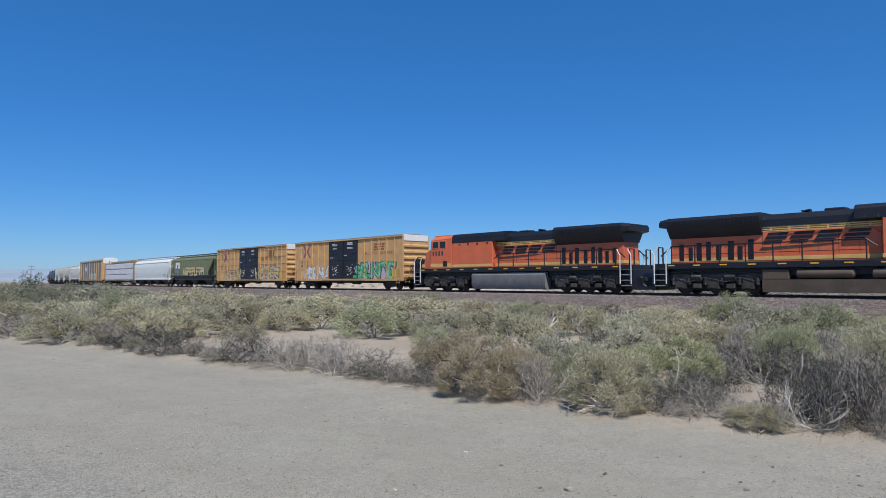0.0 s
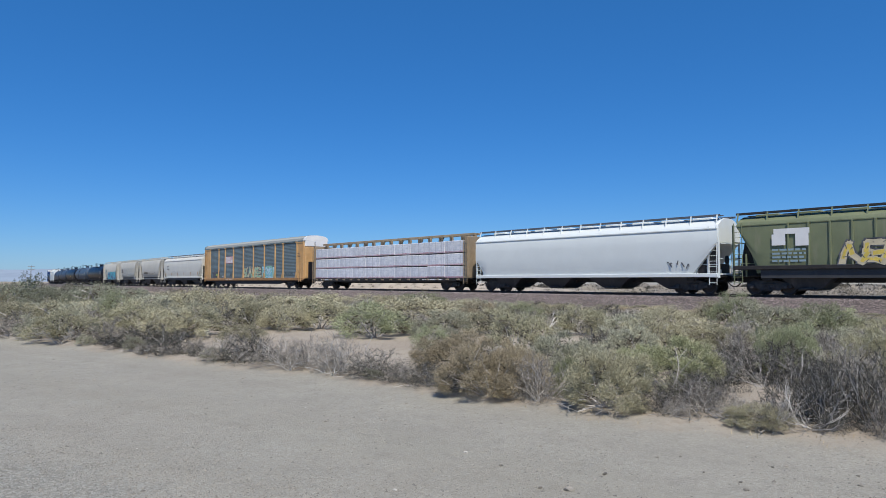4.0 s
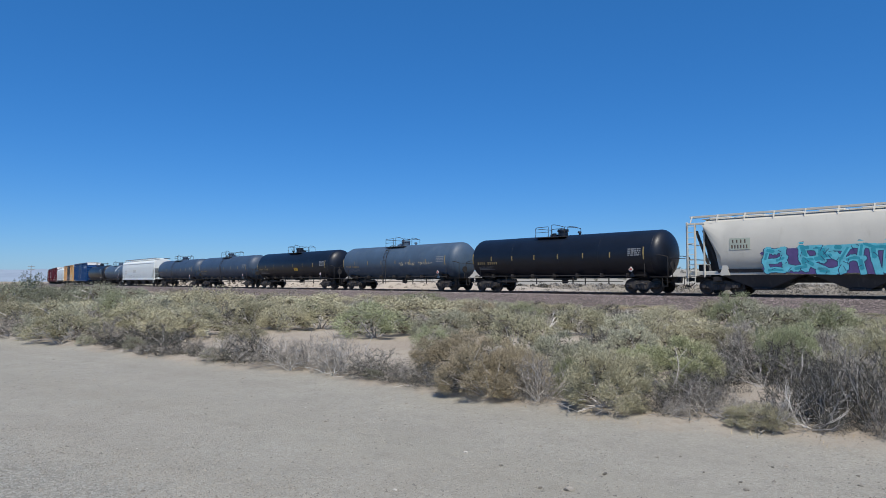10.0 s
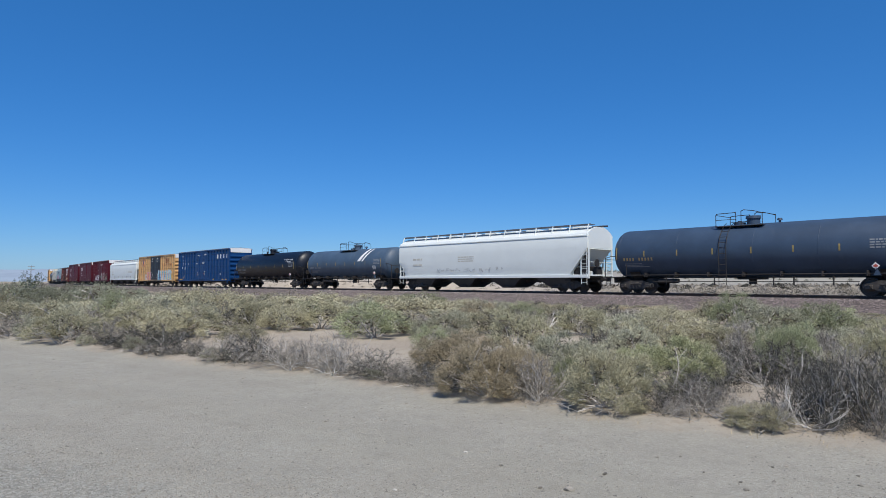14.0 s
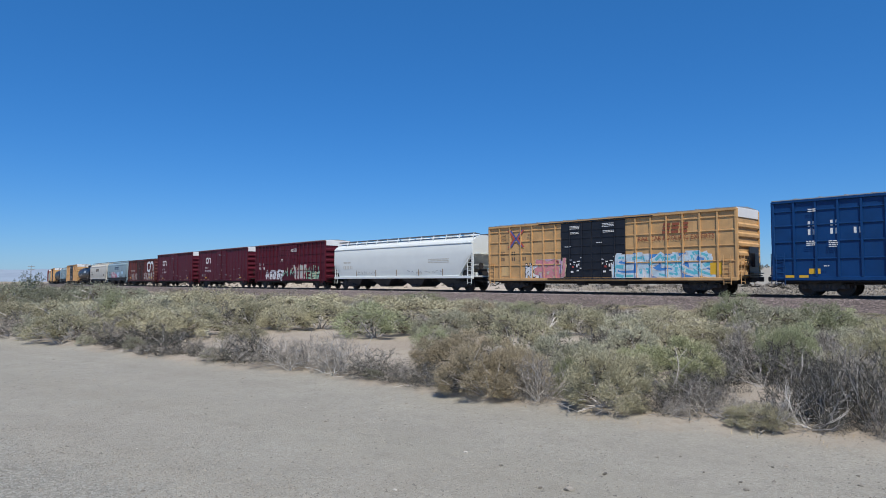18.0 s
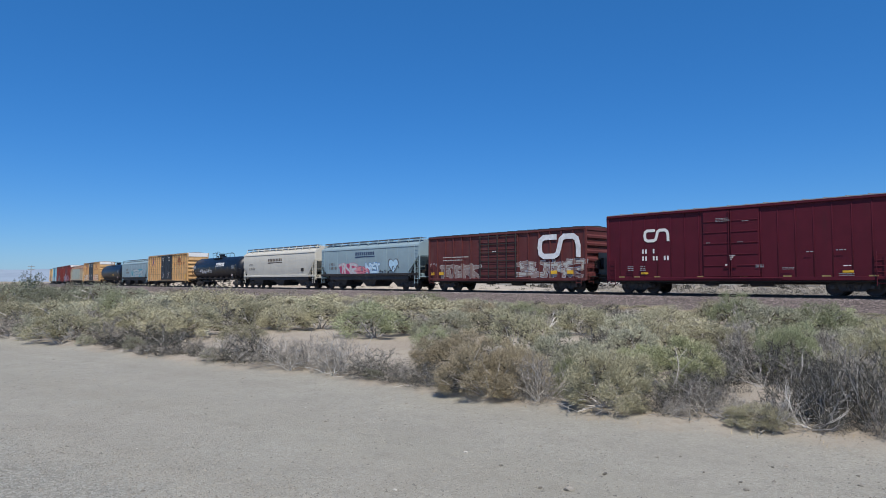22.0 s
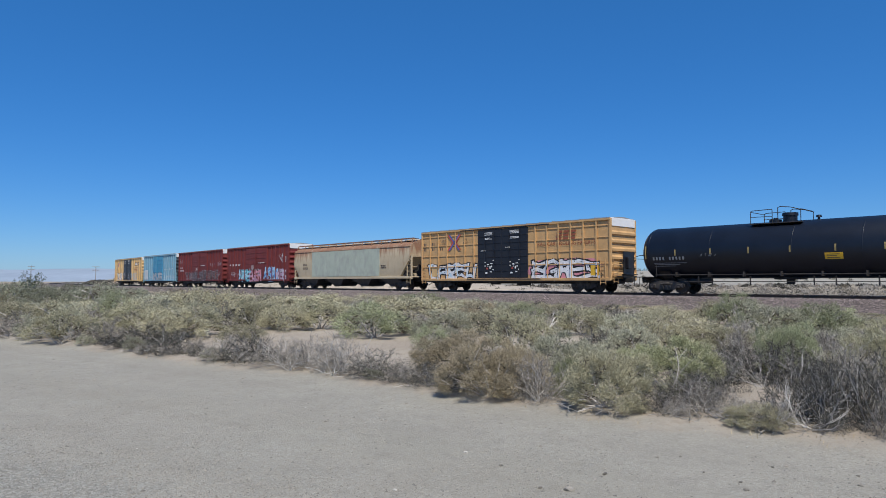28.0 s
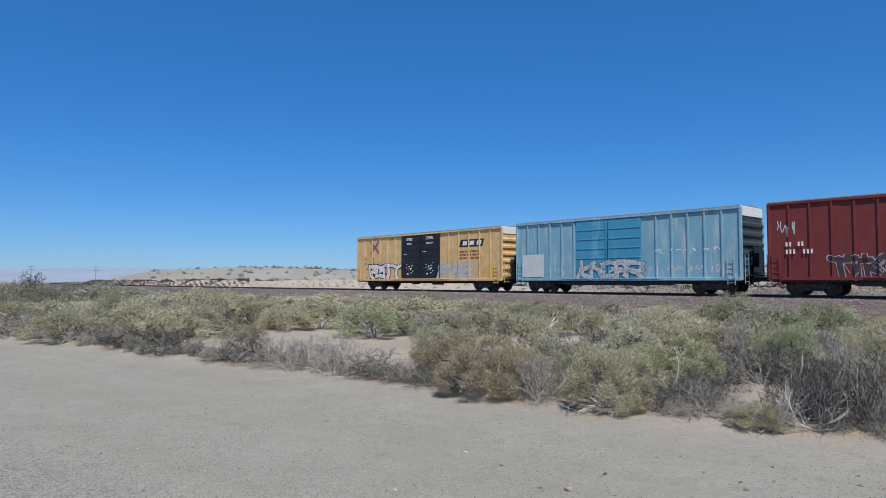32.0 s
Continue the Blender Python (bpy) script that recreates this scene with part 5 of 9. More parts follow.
# ---------------- boxcars ----------------
def boxcar(label, middle, L, H, skin, door_skin, style, door, top_white=True, end_skin=None, reach=0.8, frame_skin=None, roof_skin=None, peaked=False, big_sill=False, name="boxcar"):
    """A boxcar. style: grid (posts and rails), posts, fine. door: its two ends along the car."""
    car = add_car(name, label, "boxcar", middle)
    end_skin = end_skin or skin
    roof_skin = roof_skin or m_galv
    yp, yr, zb, zt = 1.50, 1.58, 0.92, H - 0.10
    half = L / 2
    ribs = []
    for sy in (-1, 1):
        w = part("side_wall", G().cbox(-half + 0.02, half - 0.02, min(sy * yp, sy * (yp - 0.05)), max(sy * yp, sy * (yp - 0.05)), zb, zt, 0.01), skin, car)
        # top and bottom rails
        part("top_chord", G().cbox(-half, half, *sorted((sy * (yp - 0.02), sy * (yr + 0.02))), zt - 0.13, zt + 0.02, 0.015), skin, w)
        part("side_sill", G().cbox(-half, half, *sorted((sy * (yp - 0.05), sy * (yr + 0.01))), zb - 0.12, zb + 0.07, 0.015), frame_skin or skin, w)
        part("lower_sill", G().cbox(-half + 0.15, half - 0.15, *sorted((sy * (yp - 0.12), sy * (yp - 0.04))), zb - 0.22, zb - 0.125, 0.01), m_under, w)
        n = {"grid": 18, "posts": 16, "fine": 18}[style]
        rw = {"grid": 0.10, "posts": 0.09, "fine": 0.05}[style]
        depth = {"grid": yr, "posts": yr, "fine": yp + 0.022}[style]
        xs = [-half + rw / 2 + (L - rw) * i / n for i in range(n + 1)]
        key = "post_%s_%d_%.2f" % (style, sy, H) + skin.name
        rm = shared(key, lambda: G().along_x([(sy * yp, zb + 0.05), (sy * depth, zb + 0.09), (sy * depth, zt - 0.14), (sy * yp, zt - 0.1)], -rw / 2, rw / 2), skin)
        for x in xs:
            if door[0] - 0.02 < x < door[1] + 0.02:
                continue
            part("post", rm, None, w, loc=(x, 0, 0))
            if sy < 0:
                ribs.append((x - rw / 2, x + rw / 2, -depth))
        if style == "grid":
            for z in (1.95, 2.85, 3.72, 4.5):
                for xa, xb in ((-half, door[0] - 0.02), (door[1] + 0.02, half)):
                    part("belt_rail", G().cbox(xa, xb, *sorted((sy * yp, sy * (yp + 0.045))), z - 0.035, z + 0.035, 0.01), skin, w)
        # doors: two leaves with pressed ribs, lock rods and rollers
        mid = (door[0] + door[1]) / 2
        for a, b in ((door[0], mid - 0.015), (mid + 0.015, door[1])):
            d = part("door", G().cbox(a, b, *sorted((sy * (yp + 0.005), sy * (yp + 0.075))), zb + 0.10, zt - 0.16, 0.015), door_skin, car, "closed plug door")
            hr = G()
            for i in range(1, 7 if style == "grid" else 6):
                z = zb + 0.1 + (zt - zb - 0.26) * i / (7 if style == "grid" else 6)
                hr.cbox(a + 0.06, b - 0.06, *sorted((sy * (yp + 0.07), sy * (yp + 0.105))), z - 0.035, z + 0.035, 0.012)
            part("door_rib_panel", hr, door_skin, d)
            for k in ((0.3, 0.7) if style == "grid" else (0.97 if a < mid - 0.5 else 0.03,)):
                x = a + (b - a) * k
                part("lock_rod", G().tube((x, sy * (yp + 0.13), zb + 0.1), (x, sy * (yp + 0.13), zt - 0.2), 0.02, n=6), door_skin, d)
            lv = G().cbox(mid - 0.35 if a < mid - 0.5 else mid + 0.1, mid - 0.1 if a < mid - 0.5 else mid + 0.35, *sorted((sy * (yp + 0.11), sy * (yp + 0.15))), 1.55, 1.62, 0.01)
            part("latch_handle", lv, door_skin, d)
        tr = G().cbox(door[0] - 1.2, door[1] + 1.2, *sorted((sy * (yp + 0.06), sy * (yp + 0.12))), zb - 0.02, zb + 0.05, 0.01)
        part("door_track", tr, door_skin if style == "grid" else skin, car)
        tr = G().cbox(door[0] - 2.0, door[1] + 2.0, *sorted((sy * (yp + 0.08), sy * (yp + 0.115))), zt - 0.14, zt - 0.06, 0.01)
        part("door_track", tr, door_skin if style == "grid" else skin, car)
        for lx in (half - 0.55, -half + 0.42):
            ladder(car, lx, sy * (yr + 0.05), 0.55, 2.25, 0.42, 6, skin)
    ribs.append((door[0], door[1], -(yp + 0.108)))
    # roof: shallow ridge with cross seams
    ridge = H + (0.22 if peaked else 0.06)
    part("roof", G().along_x([(-1.60, zt), (-1.60, zt + 0.05), (0, ridge), (1.60, zt + 0.05), (1.60, zt)], -half + 0.01, half - 0.01), roof_skin, car)
    for i in range(1, 16):
        x = -half + L * i / 16
        rs = shared("roof_rib_%s%.2f" % (roof_skin.name, H), lambda: G().along_x([(-1.58, zt + 0.05), (-1.58, zt + 0.09), (0, ridge + 0.04), (1.58, zt + 0.09), (1.58, zt + 0.05), (0, ridge)], -0.04, 0.04), roof_skin)
        part("roof_rib", rs, None, car, loc=(x, 0, 0))
    # ends: pressed horizontal corrugations
    for sx in (-1, 1):
        zc = zt - (0.52 if top_white else 0.2)
        pr = [(sx * (half - 0.10), zb), (sx * (half - 0.02), zb)]
        m = 6
        for i in range(m):
            z0 = zb + 0.12 + (zc - zb - 0.2) * i / m
            hh = (zc - zb - 0.2) / m
            pr += [(sx * (half - 0.02), z0), (sx * (half + 0.085), z0 + hh * 0.16), (sx * (half + 0.085), z0 + hh * 0.42), (sx * (half - 0.02), z0 + hh * 0.62)]
        pr += [(sx * (half - 0.02), zc), (sx * (half - 0.10), zc)]
        part("end_wall", G().along_y(pr, -1.47, 1.47), end_skin, car)
        part("end_cap", G().cbox(*sorted((sx * (half - 0.1), sx * (half + 0.03))), -1.50, 1.50, zc, zt + 0.04, 0.015), m_white if top_white else end_skin, car)
        for sy in (-1, 1):
            part("corner_post", G().cbox(*sorted((sx * (half - 0.12), sx * (half + 0.06))), *sorted((sy * 1.44, sy * 1.56)), zb - 0.1, zt - 0.02, 0.02), skin, car)
        ladder(car, sx * (half + 0.14), -1.15, 0.62, 2.25, 0.5, 5, skin, along="y")
        cp = G().cbox(*sorted((sx * (half + 0.04), sx * (half + 0.34))), -1.1, 1.1, 1.06, 1.12, 0.01)
        part("crossover_platform", cp, m_under, car)
        if sx > 0:
            bw = G()
            for i in range(12):
                a0, a1 = 2 * math.pi * i / 12, 2 * math.pi * (i + 1) / 12
                bw.tube((half + 0.28, -0.62 + 0.27 * math.cos(a0), 1.95 + 0.27 * math.sin(a0)), (half + 0.28, -0.62 + 0.27 * math.cos(a1), 1.95 + 0.27 * math.sin(a1)), 0.02, n=5)
            for i in range(3):
                a0 = math.pi * i / 3
                bw.tube((half + 0.28, -0.62 + 0.27 * math.cos(a0), 1.95 + 0.27 * math.sin(a0)), (half + 0.28, -0.62 - 0.27 * math.cos(a0), 1.95 - 0.27 * math.sin(a0)), 0.014, n=5)
            bw.tube((half + 0.05, -0.62, 1.95), (half + 0.28, -0.62, 1.95), 0.03)
            part("brake_wheel", bw, m_under, car)
            part("brake_step", G().cbox(half + 0.09, half + 0.13, -0.2, 1.15, 0.75, 2.75, 0.01).cbox(half + 0.05, half + 0.4, -0.35, 1.15, 1.2, 1.26, 0.01).cbox(half + 0.05, half + 0.32, 0.1, 0.5, 1.6, 2.4, 0.03), m_black, car, "black brake step and housing")
    # underframe
    uf = G().cbox(-half + 0.1, half - 0.1, -0.33, 0.33, 0.58, 0.92, 0.02)
    uf.box(-half + 0.05, half - 0.05, -1.48, 1.48, 0.86, 0.93)
    for i in range(8):
        x = -half + 1 + (L - 2) * i / 7
        uf.cbox(x - 0.06, x + 0.06, -1.45, 1.45, 0.70, 0.87, 0.01)
    if big_sill:
        q = half - 3.4
        uf.along_y([(-half + 0.3, 0.86), (-q - 0.3, 0.86), (-q + 0.9, 0.50), (q - 0.9, 0.50), (q + 0.3, 0.86)], -1.46, -1.40)
    part("underframe", uf, m_under, car)
    rods = G().path([(-half + 3.2, -1.1, 0.62), (half - 3.2, -1.1, 0.62)], 0.03, 5)
    rods.tube((1.0, -1.0, 0.62), (2.2, -1.0, 0.62), 0.16, n=10)
    rods.cbox(-1.6, -0.9, -1.2, -0.8, 0.50, 0.80)
    part("brake_gear", rods, m_under, car)
    tc = half - (2.35 if L > 17 else 1.95)
    truck(car, -tc), truck(car, tc)
    couplers(car, half, reach)
    return car, ribs, -yp, -(yr if style != "fine" else yp + 0.022)


def pool_boxcar(label, middle, marks=0, L=19.0):
    """The yellow boxcars with black doors."""
    skin = m_yellow2 if marks == 39 else m_yellow
    style = "posts" if marks in (3, 39) else "grid"
    car, ribs, yp, yr = boxcar(label, middle, L, 5.06, skin, m_black, style, (-2.65, 2.45))
    half = L / 2
    yf = yp - 0.004
    ye = yp - 0.049 if style == "grid" else yp - 0.004
    # two facing chevrons, blue with red backs
    cx, cz = -half + {34: 4.1, 3: 2.45}.get(marks, 2.8), 3.95
    for slot, (mt, near, far) in enumerate(((m_bluelogo, -0.05, 0.13), (m_redlogo, 0.13, 0.30))):
        g = G()
        for sx in (-1, 1):
            for k in (-1, 1):
                g.along_y([(cx + sx * (near - 0.04), cz), (cx + sx * (far - 0.04), cz), (cx + sx * (far + 0.52), cz + k * 0.64), (cx + sx * (near + 0.52), cz + k * 0.64)], ye - 0.006 - 0.002 * slot, ye - 0.002 * slot)
        part("crossed_emblem", g, mt, car, "faded red and blue crossed emblem")
    if marks != 39:
        lettering("slogan_small", "next\nload", 0.27, cx - 1.25, ye, 4.12, m_dark_text, car)
        lettering("slogan_small", "any\nroad", 0.27, cx + 1.3, ye, 4.12, m_dark_text, car)
        lettering("slogan", "RAIL CAR POOLING EXPERTS", 0.40, 5.85, ye, 3.30, m_red_text if marks != 4 else m_dark_text, car, width=4.95)
        for i in range(3):
            x = 5.05 + i * 0.58
            for za, zb_ in ((3.70, 3.86), (3.94, 4.10), (4.18, 4.34)):
                k = (za - 3.7) * 0.15
                part("emblem_bar", G().along_y([(x + k, za), (x + 0.46 + k, za), (x + 0.48 + k, zb_), (x + 0.02 + k, zb_)], ye - 0.006, ye), m_red_text, car, "faded brown-red bar of the owner emblem")
    else:
        part("owner_emblem", G().along_y([(4.75, 3.55), (7.4, 3.55), (7.6, 4.15), (4.95, 4.15)], yf - 0.006, yf), SP["black"], car, "black slanted owner emblem panel")
        for i in range(3):
            x = 5.15 + i * 0.8
            part("emblem_bar", G().along_y([(x, 3.68), (x + 0.5, 3.68), (x + 0.58, 4.02), (x + 0.08, 4.02)], yf - 0.010, yf - 0.0065), SP["white"], car)
        stencil(car, [(4.8, 2.5, 2.4, 0.8, 3)], m_red_text, yf)
    nz = 3.35 if marks == 34 else 2.30
    paired_figures(car, -half + (0.25 if marks == 34 else 1.28), nz + 0.42, 0.26, (2, 2), 1.05, m_dark_text, yf)
    paired_figures(car, -half + (0.25 if marks == 34 else 1.28), nz, 0.26, (2, 2, 2), 1.05, m_dark_text, yf)
    yd = yp - 0.118
    stencil(car, [(-1.9, 4.33, 0.85, 0.26, 3), (0.75, 4.36, 0.95, 0.28, 3), (-1.85, 4.0, 0.75, 0.16, 2), (0.8, 3.98, 0.9, 0.18, 2), (0.3, 3.3, 0.45, 0.1, 1), (-2.3, 3.1, 0.5, 0.1, 1)], m_white_text, yd)
    for a, z in ((-1.6, 1.6), (1.0, 1.6)):
        for dx, dz, w, h, mt in ((0, 0.42, 0.2, 0.09, m_white_text), (0.32, 0.5, 0.26, 0.06, m_white_text), (0.24, 0.12, 0.13, 0.2, m_white_text), (-0.08, 0.08, 0.15, 0.13, m_redlogo), (0.42, 0.24, 0.09, 0.13, m_white_text), (0.05, 0.26, 0.06, 0.09, m_white_text), (-0.3, 0.6, 0.16, 0.05, m_white_text), (-0.28, 0.3, 0.1, 0.1, m_white_text), (0.55, 0.02, 0.14, 0.07, m_white_text), (0.3, -0.15, 0.18, 0.08, m_white_text), (-0.2, -0.25, 0.22, 0.12, m_white_text), (0.6, 0.75, 0.12, 0.05, m_white_text)):
            part("door_placard", G().box(a + dx, a + dx + w, yd - 0.008, yd - 0.004, z + dz, z + dz + h), mt, car)
    for x in (-half + 1.3, half - 1.6):
        part("placard", G().box(x, x + 0.7, yf - 0.008, yf - 0.001, 1.15, 1.85), m_yellow2 if x < 0 else m_reflect, car, "small yellow placard")
    return car, ribs, yp, yr


# ---------------- tank cars ----------------
def tank_car(label, middle, L, skin, R=1.57, zc=2.52, dome=0.0, flip=1, bar=m_bar_old, mark=m_text_worn, ladder_x=None, plate=None):
    car = add_car("tank_car", label, "tank car", middle)
    half = L / 2
    hd = R * 0.52
    prof = []
    for i in range(9):
        a = math.pi / 2 * i / 8
        prof.append((-half + hd - hd * math.cos(a), max(0.01, R * math.sin(a))))
    prof += [(half - hd + hd * math.sin(math.pi / 2 * i / 8), max(0.01, R * math.cos(math.pi / 2 * i / 8))) for i in range(9)]
    shell = part("shell", G().lathe_x(prof, 0, zc, 56), skin, car, smooth=40)
    for x in (-half + hd, -half + hd + (L - 2 * hd) * 0.25, 0.6 * flip, half - hd - (L - 2 * hd) * 0.25, half - hd):
        part("weld_seam", G().lathe_x([(x - 0.03, R - 0.004), (x - 0.02, R + 0.004), (x + 0.02, R + 0.004), (x + 0.03, R - 0.004)], 0, zc, 48), skin, shell, smooth=60)

    def on_shell(x, z, w, h, t=0.008, n=3):
        """A painted patch that follows the shell's near side."""
        g = G()
        vs = []
        for i in range(n + 1):
            zz = z + h * i / n
            y = -math.sqrt(max(0.0, (R + t) ** 2 - (zz - zc) ** 2))
            vs += [(x, y, zz), (x + w, y, zz)]
        g.add(vs, [(2 * i, 2 * i + 1, 2 * i + 3, 2 * i + 2) for i in range(n)])
        return g

    n = 6
    for i in range(n):
        x = -half + 2.6 + (L - 6.4) * i / (n - 1)
        part("reflector_bar", on_shell(x, 2.32, 0.085, 0.36), bar, car, "yellow reflective bar", smooth=0)
    for x in (-half + hd * 0.75, half - 1.35):
        part("end_reflector", on_shell(x, 2.15, 0.09, 0.80), bar, car, "tall yellow reflective bar", smooth=0)
    for i in range(10):
        if i != 4:
            part("number_mark", on_shell(-half + 1.15 + i * 0.215, 2.06, 0.11, 0.19), mark, car, smooth=0)
    m = G()
    rnd = random.Random(int(-middle))
    for i in range(4):
        xx = half - 2.42
        while xx < half - 1.5:
            ww = rnd.uniform(0.08, 0.26)
            q = on_shell(xx, 2.40 + i * 0.13, min(ww, half - 1.5 - xx), 0.075, n=1)
            m.add(q.v, q.f)
            xx += ww + 0.05
    part("stencil", m, m_text_worn, car, smooth=0)
    for i in range(3):
        part("stencil_line", on_shell(-half + 1.2, 1.86 - i * 0.09, rnd.uniform(1.2, 2.2), 0.03, n=1), m_text_worn, car, smooth=0)
    # hazard diamond on a small bracket
    dx = half - 2.2
    hz = part("hazard_placard", G().along_y([(dx, 1.34), (dx + 0.18, 1.52), (dx, 1.70), (dx - 0.18, 1.52)], -1.56, -1.54), m_white_text, car, "white hazard diamond with red middle")
    part("placard_middle", G().along_y([(dx - 0.13, 1.50), (dx, 1.63), (dx + 0.13, 1.50), (dx, 1.45)], -1.566, -1.561), m_redlogo, hz)
    part("placard_middle", G().box(dx - 0.05, dx + 0.05, -1.566, -1.561, 1.39, 1.43), m_black, hz)
    part("placard_bracket", G().along_y([(dx - 0.12, 1.05), (dx + 0.22, 1.05), (dx + 0.05, 1.4)], -1.52, -1.49), skin, car)
    if plate:
        part("product_plate", on_shell(plate[0], 1.90, plate[1], 0.34), m_reflect if plate[2] == "y" else m_white_text, car, "small painted product panel", smooth=0)
        for k in range(3):
            part("panel_print", on_shell(plate[0] + 0.1, 1.96 + k * 0.09, plate[1] * (0.7 - 0.15 * (k == 1)), 0.035, 0.012, 1), m_dark_text, car, smooth=0)
    # manway dome, valves and railed platform
    d = dome
    top = zc + R
    dm = G().tube((d + 0.45 * flip, 0, top - 0.06), (d + 0.45 * flip, 0, top + 0.30), 0.36, n=16)
    dm.tube((d + 0.45 * flip, 0, top + 0.30), (d + 0.45 * flip, 0, top + 0.46), 0.42, 0.40, n=16)
    part("manway", dm, skin, car)
    vb = G().tube((d - 0.35 * flip, 0.05, top - 0.05), (d - 0.35 * flip, 0.05, top + 0.12), 0.33, n=14)
    vb.tube((d - 0.35 * flip, 0.05, top + 0.12), (d - 0.35 * flip, 0.05, top + 0.22), 0.12, n=8)
    part("valve_bonnet", vb, skin, car)
    vb = G().tube((d + 1.9 * flip, 0, top - 0.05), (d + 1.9 * flip, 0, top + 0.14), 0.07, n=8)
    vb.tube((d + 1.9 * flip, 0, top + 0.12), (d + 1.9 * flip, 0, top + 0.24), 0.15, 0.12, n=10)
    part("vent_valve", vb, skin, car)
    for sy in (-1, 1):
        pf = part("platform", G().cbox(d - 1.35, d + 1.35, *sorted((sy * 0.5, sy * 1.0)), top - 0.16, top - 0.12, 0.01), m_under, car)
        r = G()
        y = sy * 0.98
        xa, xb, zr = d - 1.32, d + 1.32, top + 0.62
        r.path([(xa, y, top - 0.14), (xa, y, zr - 0.06), (xa + 0.1, y, zr), (d - 0.15, y, zr + 0.02)], 0.022, 5)
        r.tube((xa, y, top + 0.25), (d - 0.15, y, top + 0.25), 0.018, n=5)
        r.tube((d - 0.15, y, top - 0.14), (d - 0.15, y, zr), 0.022, n=5)
        part("handrail", r, m_under, pf)
        r = G()
        r.path([(d + 0.15, y, top - 0.14), (d + 0.15, y, zr + 0.08), (d + 0.3, y, zr + 0.14), (xb - 0.5, y, zr + 0.06), (xb, y, zr - 0.1), (xb, y, top - 0.14)], 0.022, 5)
        part("handrail", r, m_under, pf)
    for xx in (d - 1.32, d + 1.32):
        part("cross_rail", G().tube((xx, -0.98, top + 0.55), (xx, 0.98, top + 0.55), 0.02, n=5), m_under, car)
    if ladder_x is not None:
        g = G()
        for s in (-0.21, 0.21):
            pts = [(ladder_x + s, -R - 0.18, 0.55)]
            for i in range(8):
                a = math.pi / 2 * i / 9
                pts.append((ladder_x + s, -(R + 0.16) * math.cos(a), zc + (R + 0.16) * math.sin(a)))
            g.path(pts, 0.022, 5)
        for i in range(11):
            z = 0.75 + i * 0.32
            y = -R - 0.17 if z < zc else -math.sqrt(max(0.04, (R + 0.16) ** 2 - (z - zc) ** 2))
            g.tube((ladder_x - 0.21, y, z), (ladder_x + 0.21, y, z), 0.016, n=5)
        part("ladder", g, m_under, car)
    # running pipe and small brackets along the shell
    g = G().path([(-half + 1.2, -1.42, 1.14), (half - 1.2, -1.42, 1.14)], 0.035, 6)
    part("side_pipe", g, m_under, car)
    br = shared("pipe_bracket", lambda: G().cbox(-0.03, 0.03, -1.46, -0.9, 1.02, 1.30, 0.01), m_under)
    for i in range(7):
        part("pipe_bracket", br, None, car, loc=(-half + 2.6 + (L - 5.2) * i / 6, 0, 0))
    # bottom outlet and rods
    g = G().tube((0, 0, 0.60), (0, 0, 1.05), 0.22, n=12)
    g.cbox(-0.7, 0.7, -0.5, 0.5, 0.86, 0.98)
    part("bottom_outlet", g, m_under, car)
    for xx in (-half * 0.55, -half * 0.2, half * 0.18, half * 0.3, half * 0.52):
        part("rod_hanger", G().box(xx - 0.03, xx + 0.03, -1.2, -1.14, 0.55, 1.05), m_under, car)
    part("brake_rod", G().path([(-half + 3.0, -1.17, 0.74), (half - 3.0, -1.17, 0.74)], 0.022, 5), m_under, car)
    part("air_cylinder", G().tube((-half + 3.3, -0.9, 0.78), (-half + 4.6, -0.9, 0.78), 0.15, n=10), m_under, car)
    for sx in (-1, 1):
        tc = sx * (half - 1.75)
        sd = G().along_x([(-1.25, zc - 1.15), (-0.5, 0.72), (0.5, 0.72), (1.25, zc - 1.15)], tc - 0.35, tc + 0.35)
        sd.cbox(*sorted((tc - sx * 1.2, sx * (half + 0.35))), -0.30, 0.30, 0.66, 1.00, 0.02)
        part("saddle", sd, m_under, car)
        pl = part("end_platform", G().cbox(*sorted((sx * (half - 0.95), sx * (half + 0.30))), -1.45, 1.45, 1.00, 1.05, 0.01), m_under, car)
        for y in (-1.42, 1.42):
            r = G()
            r.path([(sx * (half - 1.3), y, 1.05), (sx * (half - 1.3), y, 2.12), (sx * (half - 1.1), y, 2.38), (sx * (half - 0.2), y, 2.40), (sx * (half + 0.28), y, 2.28), (sx * (half + 0.28), y, 1.02)], 0.024, 5)
            r.path([(sx * (half - 0.1), y, 1.02), (sx * (half - 0.1), y, 0.45), (sx * (half + 0.25), y, 0.45), (sx * (half + 0.25), y, 1.02)], 0.02, 5)
            part("end_handrail", r, m_under, pl)
        part("end_crossrail", G().tube((sx * (half + 0.28), -1.42, 2.2), (sx * (half + 0.28), 1.42, 2.2), 0.02, n=5), m_under, pl)
        if sx > 0:
            part("brake_wheel", G().tube((half + 0.20, -0.7, 1.75), (half + 0.25, -0.7, 1.75), 0.26, n=14).tube((half + 0.2, -0.7, 1.05), (half + 0.2, -0.7, 1.75), 0.03), m_under, car)
        truck(car, tc)
    couplers(car, half, 0.45)
    return car, on_shell


